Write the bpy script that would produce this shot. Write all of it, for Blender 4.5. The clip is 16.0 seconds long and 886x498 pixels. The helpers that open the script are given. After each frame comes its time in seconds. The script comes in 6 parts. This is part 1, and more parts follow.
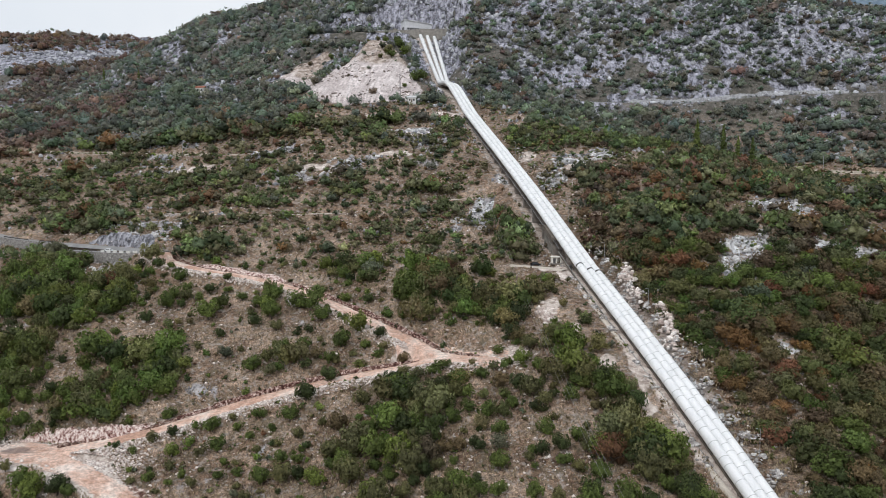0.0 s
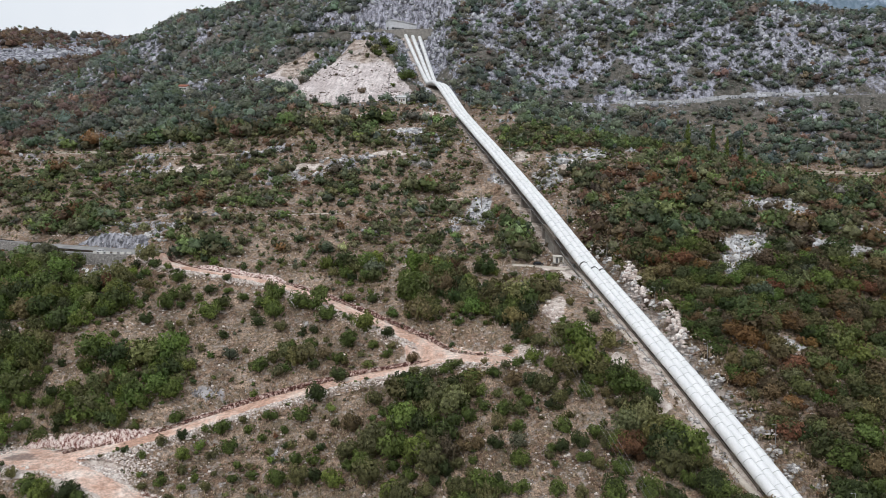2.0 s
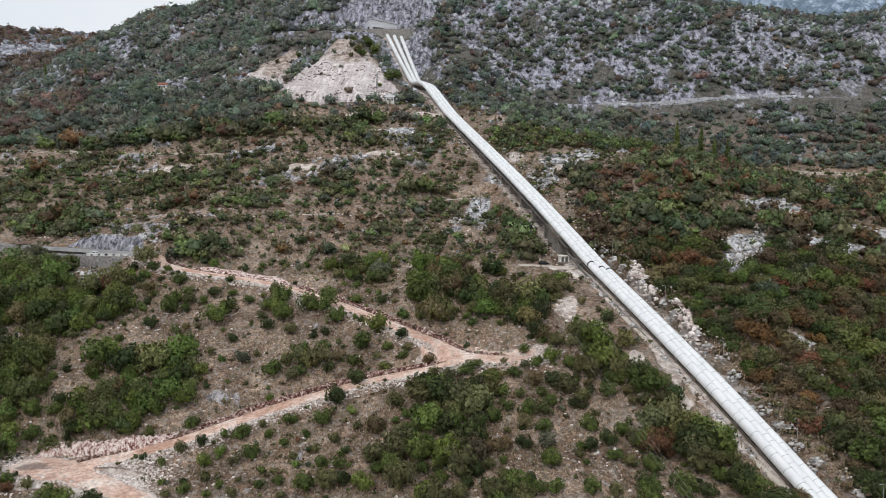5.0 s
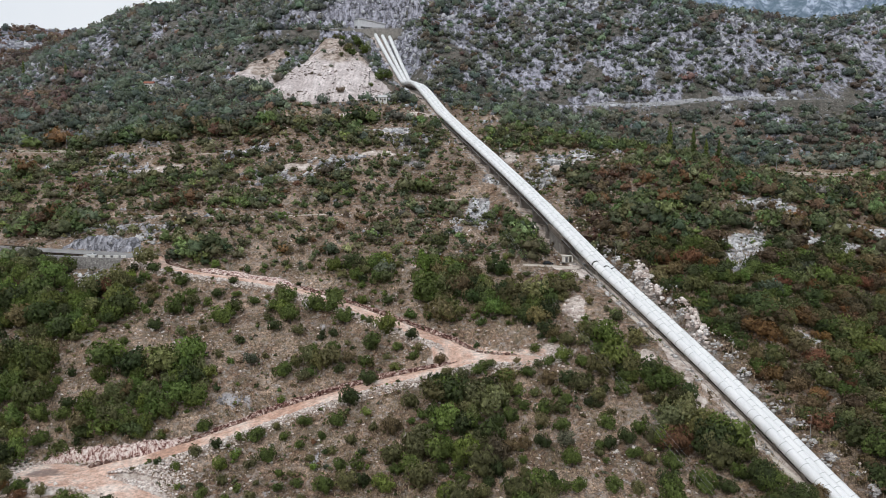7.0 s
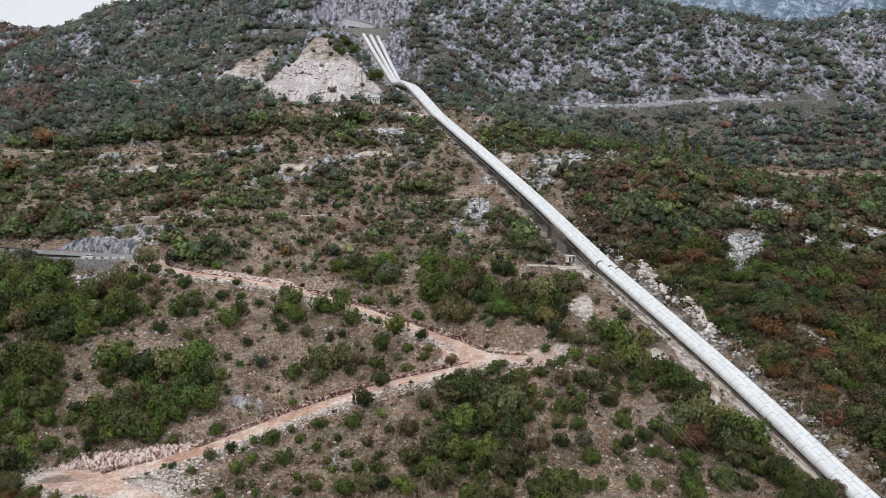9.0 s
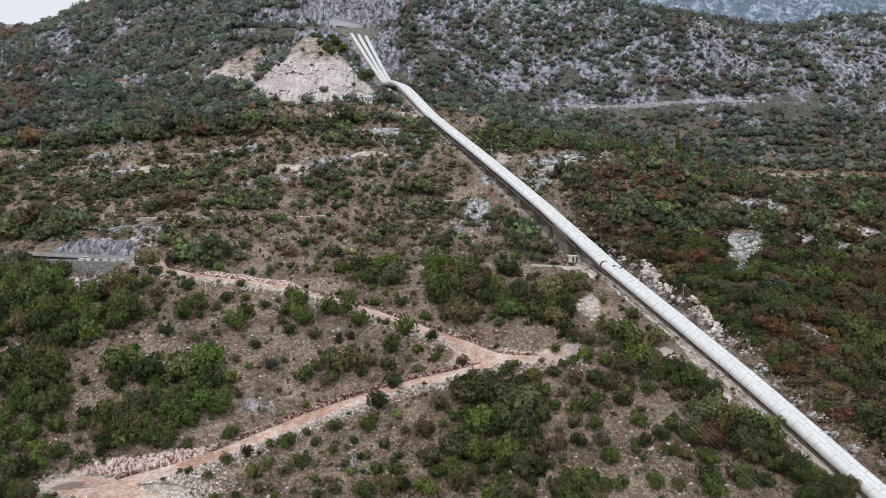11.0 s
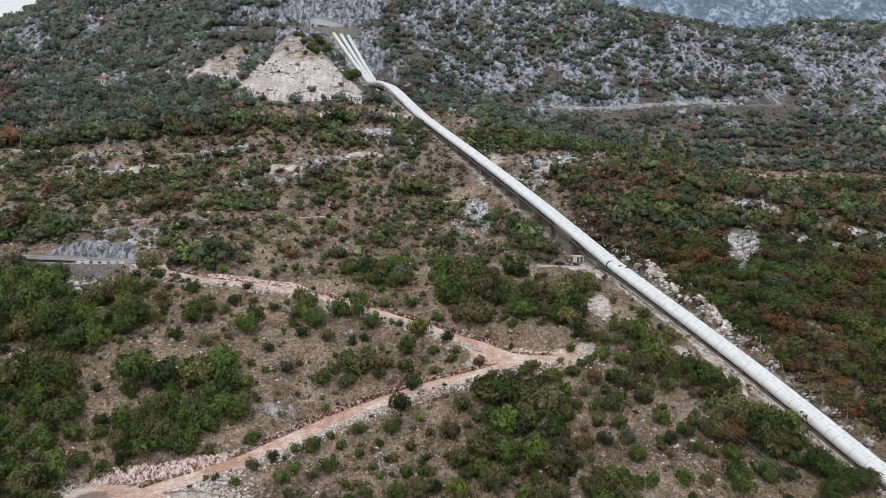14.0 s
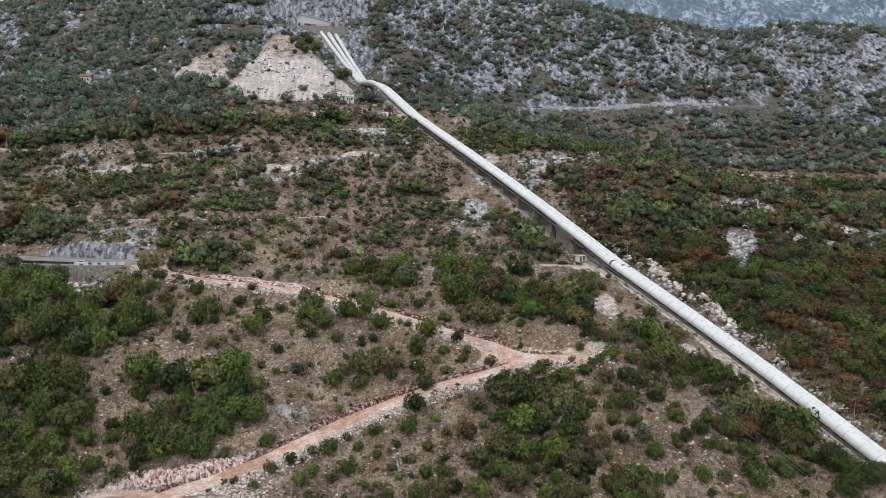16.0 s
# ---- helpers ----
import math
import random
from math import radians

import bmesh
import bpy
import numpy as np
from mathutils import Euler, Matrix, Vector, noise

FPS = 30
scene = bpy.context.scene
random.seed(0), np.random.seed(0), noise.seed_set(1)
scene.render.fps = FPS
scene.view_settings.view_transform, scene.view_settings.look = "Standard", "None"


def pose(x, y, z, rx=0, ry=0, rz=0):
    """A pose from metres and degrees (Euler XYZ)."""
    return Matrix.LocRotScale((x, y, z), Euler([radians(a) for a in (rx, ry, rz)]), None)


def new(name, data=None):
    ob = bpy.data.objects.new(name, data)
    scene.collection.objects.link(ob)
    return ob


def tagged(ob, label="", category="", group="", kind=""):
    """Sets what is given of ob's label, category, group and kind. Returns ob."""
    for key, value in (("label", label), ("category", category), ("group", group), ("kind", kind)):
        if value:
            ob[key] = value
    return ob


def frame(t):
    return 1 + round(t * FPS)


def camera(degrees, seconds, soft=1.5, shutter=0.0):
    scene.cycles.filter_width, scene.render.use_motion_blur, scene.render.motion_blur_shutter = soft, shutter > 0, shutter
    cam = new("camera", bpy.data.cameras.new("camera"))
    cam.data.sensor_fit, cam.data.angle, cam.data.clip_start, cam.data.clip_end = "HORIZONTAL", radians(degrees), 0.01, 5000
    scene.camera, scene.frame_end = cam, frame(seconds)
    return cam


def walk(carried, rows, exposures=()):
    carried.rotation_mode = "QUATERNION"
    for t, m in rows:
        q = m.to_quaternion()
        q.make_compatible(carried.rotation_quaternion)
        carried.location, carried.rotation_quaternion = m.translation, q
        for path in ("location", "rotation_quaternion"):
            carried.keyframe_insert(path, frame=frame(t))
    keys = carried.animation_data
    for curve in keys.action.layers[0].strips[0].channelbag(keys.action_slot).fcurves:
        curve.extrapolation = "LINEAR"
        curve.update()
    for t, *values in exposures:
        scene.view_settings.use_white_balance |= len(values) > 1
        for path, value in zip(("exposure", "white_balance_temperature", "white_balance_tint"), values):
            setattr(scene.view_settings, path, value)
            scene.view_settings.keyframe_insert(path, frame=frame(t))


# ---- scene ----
# ---------------- camera ----------------
cam = camera(63.14, 16.0, soft=0.35)
WALK = [  # seconds, x, y, z, tilt, turn, lean
    (0.0, 44.170, 1.335, 100.599, 84.8025, 7.5170, 0.0013),
    (1.0, 37.555, 0.987, 100.280, 84.8408, 6.3096, 0.0200),
    (2.0, 31.092, 0.641, 100.079, 84.8699, 5.1781, 0.0240),
    (3.0, 24.749, 0.343, 99.968, 84.8905, 4.0997, 0.0195),
    (4.0, 18.496, 0.122, 99.920, 84.9037, 3.0554, 0.0110),
    (5.0, 12.303, -0.011, 99.918, 84.9114, 2.0305, 0.0015),
    (6.0, 6.146, -0.050, 99.949, 84.9154, 1.0139, -0.0069),
    (7.0, 0.006, 0.006, 100.000, 84.9177, -0.0012, -0.0133),
    (8.0, -6.131, 0.159, 100.067, 84.9200, -1.0184, -0.0174),
    (9.0, -12.269, 0.414, 100.142, 84.9238, -2.0384, -0.0195),
    (10.0, -18.410, 0.776, 100.222, 84.9300, -3.0600, -0.0199),
    (11.0, -24.549, 1.256, 100.303, 84.9386, -4.0808, -0.0194),
    (12.0, -30.680, 1.864, 100.380, 84.9488, -5.0992, -0.0182),
    (13.0, -36.800, 2.608, 100.446, 84.9588, -6.1153, -0.0164),
    (14.0, -42.909, 3.490, 100.492, 84.9652, -7.1330, -0.0132),
    (15.0, -49.018, 4.498, 100.507, 84.9632, -8.1616, -0.0071),
    (16.0, -55.157, 5.604, 100.472, 84.9464, -9.2186, 0.0043),
]
walk(cam, [(t, pose(x, y, z, tilt, 0, turn)) for t, x, y, z, tilt, turn, lean in WALK], ((0.0, -0.12), (4.0, -0.15), (8.0, -0.19), (13.0, -0.23), (16.0, -0.23)))

# ---------------- light: a bright overcast sky, a weak wide sun ----------------
world = bpy.data.worlds.new("overcast_sky")
scene.world = world
world.use_nodes = True
wn, wl = world.node_tree.nodes, world.node_tree.links
sky = wn.new("ShaderNodeTexSky")
sky.sky_type, sky.sun_disc = "NISHITA", False
sky.sun_elevation, sky.sun_rotation = radians(48), radians(200)
sky.dust_density, sky.air_density = 3.0, 1.0
cloud_noise = wn.new("ShaderNodeTexNoise")
cloud_noise.inputs["Scale"].default_value, cloud_noise.inputs["Detail"].default_value = 2.2, 5
cloud_ramp = wn.new("ShaderNodeValToRGB")
cloud_ramp.color_ramp.elements[0].position, cloud_ramp.color_ramp.elements[0].color = 0.3, (9.4, 10.1, 11.0, 1)
cloud_ramp.color_ramp.elements[1].position, cloud_ramp.color_ramp.elements[1].color = 0.7, (12.0, 12.3, 12.7, 1)
cover = wn.new("ShaderNodeMix")
cover.data_type = "RGBA"
cover.inputs["Factor"].default_value = 0.86
wcoord = wn.new("ShaderNodeTexCoord")
wl.new(wcoord.outputs["Generated"], cloud_noise.inputs["Vector"])
wl.new(cloud_noise.outputs["Fac"], cloud_ramp.inputs["Fac"])
wl.new(sky.outputs["Color"], cover.inputs["A"])
wl.new(cloud_ramp.outputs["Color"], cover.inputs["B"])
wl.new(cover.outputs["Result"], wn["Background"].inputs["Color"])
wn["Background"].inputs["Strength"].default_value = 0.092

sun_lamp = bpy.data.lights.new("sun", "SUN")
sun_lamp.energy, sun_lamp.angle, sun_lamp.color = 1.1, radians(12), (1.0, 0.97, 0.94)
sun = new("sun", sun_lamp)
sun.rotation_euler = (radians(42), 0, radians(-20))


# ---------------- node materials ----------------
class Nodes:
    """A small wrapper to write node materials in a few lines."""

    def __init__(self, name):
        self.mat = bpy.data.materials.new(name)
        self.mat.use_nodes = True
        self.tree = self.mat.node_tree
        self.bsdf = self.tree.nodes["Principled BSDF"]
        self.coord = self.add("ShaderNodeTexCoord").outputs["Object"]

    def add(self, kind):
        return self.tree.nodes.new(kind)

    def link(self, a, b):
        self.tree.links.new(a, b)

    def noise(self, scale, detail=4.0, rough=0.55, vector=None, kind="FBM"):
        n = self.add("ShaderNodeTexNoise")
        n.noise_type = kind
        n.inputs["Scale"].default_value = scale
        n.inputs["Detail"].default_value = detail
        n.inputs["Roughness"].default_value = rough
        self.link(vector or self.coord, n.inputs["Vector"])
        return n.outputs["Fac"]

    def ramp(self, fac, *stops):
        r = self.add("ShaderNodeValToRGB")
        els = r.color_ramp.elements
        while len(els) < len(stops):
            els.new(0.5)
        for el, (pos, col) in zip(els, stops):
            el.position = pos
            el.color = (*col, 1) if isinstance(col, tuple) else (col, col, col, 1)
        self.link(fac, r.inputs["Fac"])
        return r.outputs["Color"]

    def mix(self, fac, a, b, blend="MIX"):
        m = self.add("ShaderNodeMix")
        m.data_type, m.blend_type = "RGBA", blend
        for value, socket in ((fac, m.inputs["Factor"]), (a, m.inputs["A"]), (b, m.inputs["B"])):
            if isinstance(value, (int, float)):
                socket.default_value = value
            elif isinstance(value, tuple):
                socket.default_value = (*value, 1)
            else:
                self.link(value, socket)
        return m.outputs["Result"]

    def math(self, op, a, b):
        m = self.add("ShaderNodeMath")
        m.operation, m.use_clamp = op, True
        for value, socket in ((a, m.inputs[0]), (b, m.inputs[1])):
            if isinstance(value, (int, float)):
                socket.default_value = value
            else:
                self.link(value, socket)
        return m.outputs[0]

    def attribute(self, name):
        a = self.add("ShaderNodeAttribute")
        a.attribute_name = name
        return a

    def bump(self, height, strength, distance):
        b = self.add("ShaderNodeBump")
        b.inputs["Strength"].default_value, b.inputs["Distance"].default_value = strength, distance
        self.link(height, b.inputs["Height"])
        self.link(b.outputs["Normal"], self.bsdf.inputs["Normal"])

    def done(self, colour, rough=0.9, metal=0.0, specular=0.3):
        if isinstance(colour, tuple):
            self.bsdf.inputs["Base Color"].default_value = (*colour, 1)
        else:
            self.link(colour, self.bsdf.inputs["Base Color"])
        if isinstance(rough, (int, float)):
            self.bsdf.inputs["Roughness"].default_value = rough
        else:
            self.link(rough, self.bsdf.inputs["Roughness"])
        self.bsdf.inputs["Metallic"].default_value = metal
        self.bsdf.inputs["Specular IOR Level"].default_value = specular
        return self.mat


def plain(name, dark, light, scale=1.5, rough=0.8, metal=0.0, bump=0.0, distance=0.05, fine=9.0):
    """A surface that varies between two colours at a coarse and a fine scale."""
    n = Nodes(name)
    coarse = n.ramp(n.noise(scale), (0.3, dark), (0.7, light))
    grain = n.ramp(n.noise(scale * fine, 3), (0.25, 0.78), (0.75, 1.18))
    if bump:
        n.bump(n.noise(scale * fine, 4), bump, distance)
    return n.done(n.mix(1.0, coarse, grain, "MULTIPLY"), rough, metal)


def dirt_colour(n):
    broad = n.ramp(n.noise(0.12, 5, 0.6), (0.38, (0.53, 0.335, 0.255)), (0.5, (0.68, 0.49, 0.405)), (0.62, (0.76, 0.64, 0.57)))
    fine = n.ramp(n.noise(0.8, 9, 0.8), (0.4, 0.68), (0.5, 1.0), (0.6, 1.3))
    return n.mix(1.0, broad, fine, "MULTIPLY")


def limestone(n, scale, white=1.0, grain=0.42, detail=10.0, cool=1.0, bare=0.0):
    """Weathered bedrock: facets of grey to white stone between dark clefts."""
    bent = n.add("ShaderNodeVectorMath")
    bent.operation = "MULTIPLY_ADD"
    jitter = n.add("ShaderNodeTexNoise")
    jitter.inputs["Scale"].default_value, jitter.inputs["Detail"].default_value = 0.5, 6
    n.link(n.coord, jitter.inputs["Vector"])
    n.link(jitter.outputs["Color"], bent.inputs[0])
    bent.inputs[1].default_value = (3.2, 3.2, 3.2)
    steep = n.add("ShaderNodeMapping")  # facets drawn out down the slope
    steep.inputs["Scale"].default_value = (1.25, 0.7, 0.6)
    n.link(n.coord, steep.inputs["Vector"])
    n.link(steep.outputs["Vector"], bent.inputs[2])
    facet = n.add("ShaderNodeTexVoronoi")
    cleft = n.add("ShaderNodeTexVoronoi")
    cleft.feature = "DISTANCE_TO_EDGE"
    for v in (facet, cleft):
        v.inputs["Scale"].default_value = scale
        n.link(bent.outputs["Vector"], v.inputs["Vector"])
    tone = n.ramp(n.noise(grain, detail, 0.72, bent.outputs["Vector"]), (0.40 - bare, (0.085, 0.085, 0.092)), (0.455 - bare, (0.25 * white, 0.255 * white, (0.255 + 0.035 * cool) * white)),
                  (0.51 - bare, (0.46 * white, 0.465 * white, (0.46 + 0.06 * cool) * white)), (0.6, (0.60 * white, 0.605 * white, (0.59 + 0.07 * cool) * white)))
    tone = n.mix(1.0, tone, n.ramp(facet.outputs["Color"], (0.1, 0.66), (0.9, 1.18)), "MULTIPLY")
    gaps = n.math("MULTIPLY", n.ramp(cleft.outputs["Distance"], (0.01, 0.9), (0.07, 0.0)), n.ramp(n.noise(0.35, 6, 0.7), (0.5, 0.0), (0.58, 1.0)))
    return n.mix(gaps, tone, (0.085, 0.076, 0.07))


def ground_material():
    n = Nodes("dry_hillside")
    grass = n.ramp(n.noise(0.07, 6, 0.62), (0.40, (0.156, 0.102, 0.071)), (0.5, (0.238, 0.164, 0.117)), (0.60, (0.355, 0.262, 0.197)))
    grass = n.mix(1.0, grass, n.ramp(n.noise(0.75, 8, 0.8), (0.38, 0.28), (0.48, 0.85), (0.56, 1.35), (0.64, 2.0)), "MULTIPLY")
    grass = n.mix(1.0, grass, n.ramp(n.noise(2.6, 6, 0.7), (0.38, 0.5), (0.5, 1.0), (0.62, 1.6)), "MULTIPLY")
    moss = n.ramp(n.noise(0.22, 7, 0.7), (0.46, 0.0), (0.62, 0.6))
    grass = n.mix(moss, grass, (0.135, 0.122, 0.085))
    grey = n.ramp(n.noise(0.5, 8, 0.78), (0.51, 0.0), (0.60, 0.8))
    grass = n.mix(grey, grass, (0.36, 0.325, 0.30))
    # extra blue in the upper stone stands in for haze; lower stone is warmed
    stone = limestone(n, 0.3, 0.86, 0.26, 10.0, 1.5, -0.015)
    stone = n.mix(n.attribute("upper").outputs["Fac"], n.mix(1.0, stone, (1.12, 1.06, 0.92), "MULTIPLY"), stone)
    rocky = n.attribute("rock").outputs["Fac"]
    heath = n.ramp(n.noise(0.35, 7, 0.75), (0.42, (0.055, 0.062, 0.055)), (0.5, (0.095, 0.099, 0.090)), (0.6, (0.165, 0.156, 0.148)))
    grass = n.mix(n.ramp(n.attribute("upper").outputs["Fac"], (0.0, 0.0), (1.0, 0.85)), grass, heath)
    pick = n.ramp(n.mix(0.62, rocky, n.noise(0.075, 10, 0.7)), (0.49, 0.0), (0.545, 1.0))
    colour = n.mix(pick, grass, stone)
    # scattered pale stones lying in the grass
    v = n.add("ShaderNodeTexVoronoi")
    v.inputs["Scale"].default_value = 0.75
    n.link(n.coord, v.inputs["Vector"])
    spots = n.math("MULTIPLY", n.ramp(v.outputs["Distance"], (0.16, 1.0), (0.24, 0.0)), n.ramp(n.noise(0.12, 4), (0.45, 0.0), (0.6, 1.0)))
    colour = n.mix(spots, colour, (0.42, 0.41, 0.40))
    pale = n.ramp(n.noise(0.3, 10, 0.8), (0.41, (0.33, 0.265, 0.23)), (0.5, (0.58, 0.50, 0.45)), (0.59, (0.78, 0.72, 0.675)))
    bare = n.ramp(n.mix(0.5, n.attribute("bare").outputs["Fac"], n.noise(0.4, 9, 0.8)), (0.42, 0.0), (0.52, 1.0))
    colour = n.mix(bare, colour, pale)
    # white bedrock laid bare beside the pipes
    lime = n.ramp(n.mix(0.72, n.attribute("lime").outputs["Fac"], n.noise(0.2, 9, 0.75)), (0.555, 0.0), (0.60, 1.0))
    colour = n.mix(lime, colour, limestone(n, 0.38, 1.3, cool=0.3, bare=0.02))
    # the fresh cut beside the dirt road: white rock with red earth in the cracks
    cut = n.ramp(n.noise(0.55, 9, 0.8), (0.42, (0.085, 0.042, 0.034)), (0.48, (0.24, 0.135, 0.105)), (0.53, (0.50, 0.40, 0.35)), (0.6, (0.72, 0.65, 0.61)))
    fresh = n.ramp(n.mix(0.4, n.attribute("cut").outputs["Fac"], n.noise(0.4, 9, 0.8)), (0.40, 0.0), (0.48, 1.0))
    colour = n.mix(fresh, colour, cut)
    # spoil: fine grey-white chippings in streaks down the slope
    down = n.add("ShaderNodeMapping")
    down.inputs["Scale"].default_value = (0.45, 0.07, 0.05)
    n.link(n.coord, down.inputs["Vector"])
    chips = n.ramp(n.noise(1.0, 8, 0.7, down.outputs["Vector"]), (0.36, (0.43, 0.37, 0.36)), (0.5, (0.66, 0.595, 0.585)), (0.62, (0.78, 0.725, 0.715)))
    chips = n.mix(1.0, chips, n.ramp(n.noise(0.35, 10, 0.8), (0.38, 0.6), (0.48, 1.0), (0.62, 1.12)), "MULTIPLY")
    # older tips: coarser mauve-grey stone in broad patches, brown earth at the heads
    chips = n.mix(n.ramp(n.noise(0.055, 6, 0.65), (0.47, 0.0), (0.57, 0.55)), chips, (0.44, 0.38, 0.375))
    soil = n.ramp(n.noise(0.25, 8, 0.75), (0.4, (0.19, 0.14, 0.11)), (0.5, (0.38, 0.31, 0.265)), (0.6, (0.60, 0.53, 0.48)))
    chips = n.mix(n.ramp(n.mix(0.58, n.attribute("earth").outputs["Fac"], n.noise(0.07, 9, 0.72)), (0.40, 0.0), (0.60, 0.95)), chips, soil)
    chips = n.mix(1.0, chips, n.ramp(n.noise(0.8, 7, 0.8), (0.38, 0.6), (0.48, 0.98), (0.6, 1.15)), "MULTIPLY")
    tipped = n.ramp(n.mix(0.48, n.attribute("spoil").outputs["Fac"], n.noise(0.3, 9, 0.8)), (0.40, 0.0), (0.50, 1.0))
    colour = n.mix(tipped, colour, chips)
    worn = n.ramp(n.mix(0.3, n.attribute("dirt").outputs["Fac"], n.noise(0.4, 9, 0.8)), (0.40, 0.0), (0.52, 1.0))
    colour = n.mix(worn, colour, dirt_colour(n))
    colour = n.mix(n.ramp(n.mix(0.6, n.attribute("silt").outputs["Fac"], n.noise(0.25, 8, 0.7)), (0.46, 0.0), (0.66, 0.75)), colour, (0.19, 0.15, 0.14))
    n.bump(n.noise(0.6, 7, 0.68), 0.9, 0.8)
    return n.done(colour, 0.95, specular=0.15)


def leaf_material(name, stops=None, vary=1.0):
    """Foliage: the tint comes with each joined shrub, or from the palette of a single one."""
    n = Nodes(name)
    if stops is None:
        colour = n.attribute("tint").outputs["Color"]
    else:
        colour = n.ramp(n.add("ShaderNodeObjectInfo").outputs["Random"], *stops)
    geo = n.add("ShaderNodeNewGeometry")
    leaf = n.ramp(geo.outputs["Random Per Island"], (0.0, 1 - 0.32 * vary), (0.5, 1.0), (1.0, 1 + 0.42 * vary))
    colour = n.mix(1.0, colour, leaf, "MULTIPLY")
    colour = n.mix(1.0, colour, n.ramp(n.noise(0.8, 3), (0.3, 0.75), (0.7, 1.25)), "MULTIPLY")
    colour = n.mix(1.0, colour, n.ramp(n.noise(2.6, 3, 0.7), (0.4, 1 - 0.38 * vary), (0.5, 1.0), (0.6, 1 + 0.45 * vary)), "MULTIPLY")
    n.done(colour, 0.65, specular=0.25)
    # thin leaves let part of the light through
    glow = n.add("ShaderNodeBsdfTranslucent")
    n.link(n.mix(1.0, colour, (1.15, 1.2, 0.9), "MULTIPLY"), glow.inputs["Color"])
    both = n.add("ShaderNodeMixShader")
    both.inputs["Fac"].default_value = 0.32
    n.link(n.bsdf.outputs["BSDF"], both.inputs[1])
    n.link(glow.outputs["BSDF"], both.inputs[2])
    n.link(both.outputs["Shader"], n.tree.nodes["Material Output"].inputs["Surface"])
    return n.mat


def pipe_material():
    n = Nodes("weathered_white_steel_paint")
    streak = n.add("ShaderNodeMapping")
    streak.inputs["Scale"].default_value = (1.0, 0.08, 0.4)
    n.link(n.coord, streak.inputs["Vector"])
    wear = n.noise(0.5, 6, 0.65, streak.outputs["Vector"])
    colour = n.ramp(wear, (0.25, (0.70, 0.72, 0.73)), (0.5, (0.82, 0.83, 0.84)), (0.7, (0.88, 0.885, 0.89)))
    colour = n.mix(1.0, colour, n.ramp(n.noise(4.0, 4), (0.3, 0.93), (0.7, 1.04)), "MULTIPLY")
    return n.done(colour, n.ramp(wear, (0.3, 0.55), (0.7, 0.4)), specular=0.4)


def stone_wall_material():
    n = Nodes("grey_mortared_stone")
    bricks = n.add("ShaderNodeTexBrick")
    for key, value in (("Scale", 1.0), ("Mortar Size", 0.03), ("Brick Width", 0.62), ("Row Height", 0.34)):
        bricks.inputs[key].default_value = value
    bricks.inputs["Color1"].default_value = (0.20, 0.19, 0.18, 1)
    bricks.inputs["Color2"].default_value = (0.36, 0.345, 0.33, 1)
    bricks.inputs["Mortar"].default_value = (0.16, 0.155, 0.15, 1)
    turn = n.add("ShaderNodeMapping")
    turn.inputs["Rotation"].default_value = (radians(90), 0, 0)
    n.link(n.coord, turn.inputs["Vector"])
    n.link(turn.outputs["Vector"], bricks.inputs["Vector"])
    colour = n.mix(1.0, bricks.outputs["Color"], n.ramp(n.noise(1.2, 6, 0.7), (0.38, 0.6), (0.62, 1.35)), "MULTIPLY")
    n.bump(bricks.outputs["Fac"], 0.5, -0.1)
    return n.done(colour, 0.92)


M_GROUND = ground_material()
M_LEAVES = leaf_material("shrub_foliage", vary=0.85)
# weaker leaf contrast and a bluish sheen imitate haze on the far woods
M_WOODS = leaf_material("hazed_far_foliage", vary=0.45)
hazed = M_WOODS.node_tree.nodes["Principled BSDF"]
hazed.inputs["Sheen Weight"].default_value, hazed.inputs["Sheen Roughness"].default_value = 0.16, 0.5
hazed.inputs["Sheen Tint"].default_value = (0.72, 0.82, 1.0, 1)
M_BARK = plain("grey_bark", (0.06, 0.05, 0.04), (0.13, 0.11, 0.09), 3.0, 0.95, bump=0.5)
M_PIPE = pipe_material()
M_BAND = plain("weld_band_paint", (0.42, 0.44, 0.44), (0.58, 0.60, 0.60), 2.0, 0.55)
M_PIER = plain("brown_streaked_concrete", (0.17, 0.15, 0.135), (0.31, 0.28, 0.255), 0.6, 0.9, bump=0.3, fine=7)
M_GIRDER = plain("rusty_dark_steel", (0.035, 0.03, 0.029), (0.085, 0.07, 0.064), 1.2, 0.7, bump=0.2)
M_COLLAR = plain("black_rubber_collar", (0.015, 0.015, 0.016), (0.035, 0.035, 0.036), 3.0, 0.6)
M_CONCRETE = plain("weathered_concrete", (0.20, 0.19, 0.175), (0.36, 0.34, 0.31), 0.5, 0.9, bump=0.3, fine=7)
# on plinth, kerb and saddles this dark tone doubles as shade under the pipes
M_DARKCON = plain("dark_brown_concrete", (0.10, 0.085, 0.07), (0.21, 0.18, 0.155), 0.5, 0.9, bump=0.3, fine=7)
M_STEEL = plain("dull_grey_steel", (0.10, 0.10, 0.105), (0.20, 0.20, 0.20), 2.0, 0.5, 0.7)
M_GALV = plain("galvanised_pole", (0.32, 0.33, 0.33), (0.45, 0.46, 0.46), 2.0, 0.45, 0.6)
M_WOOD = plain("weathered_pole_wood", (0.14, 0.11, 0.085), (0.26, 0.22, 0.18), 3.0, 0.9)
M_ASPHALT = plain("old_grey_asphalt", (0.22, 0.22, 0.22), (0.32, 0.315, 0.31), 0.25, 0.9, fine=20)


def dirt_material():
    n = Nodes("red_dirt_road")
    colour = dirt_colour(n)
    n.bump(n.noise(1.5, 6, 0.7), 0.5, 0.3)
    return n.done(colour, 0.95, specular=0.1)


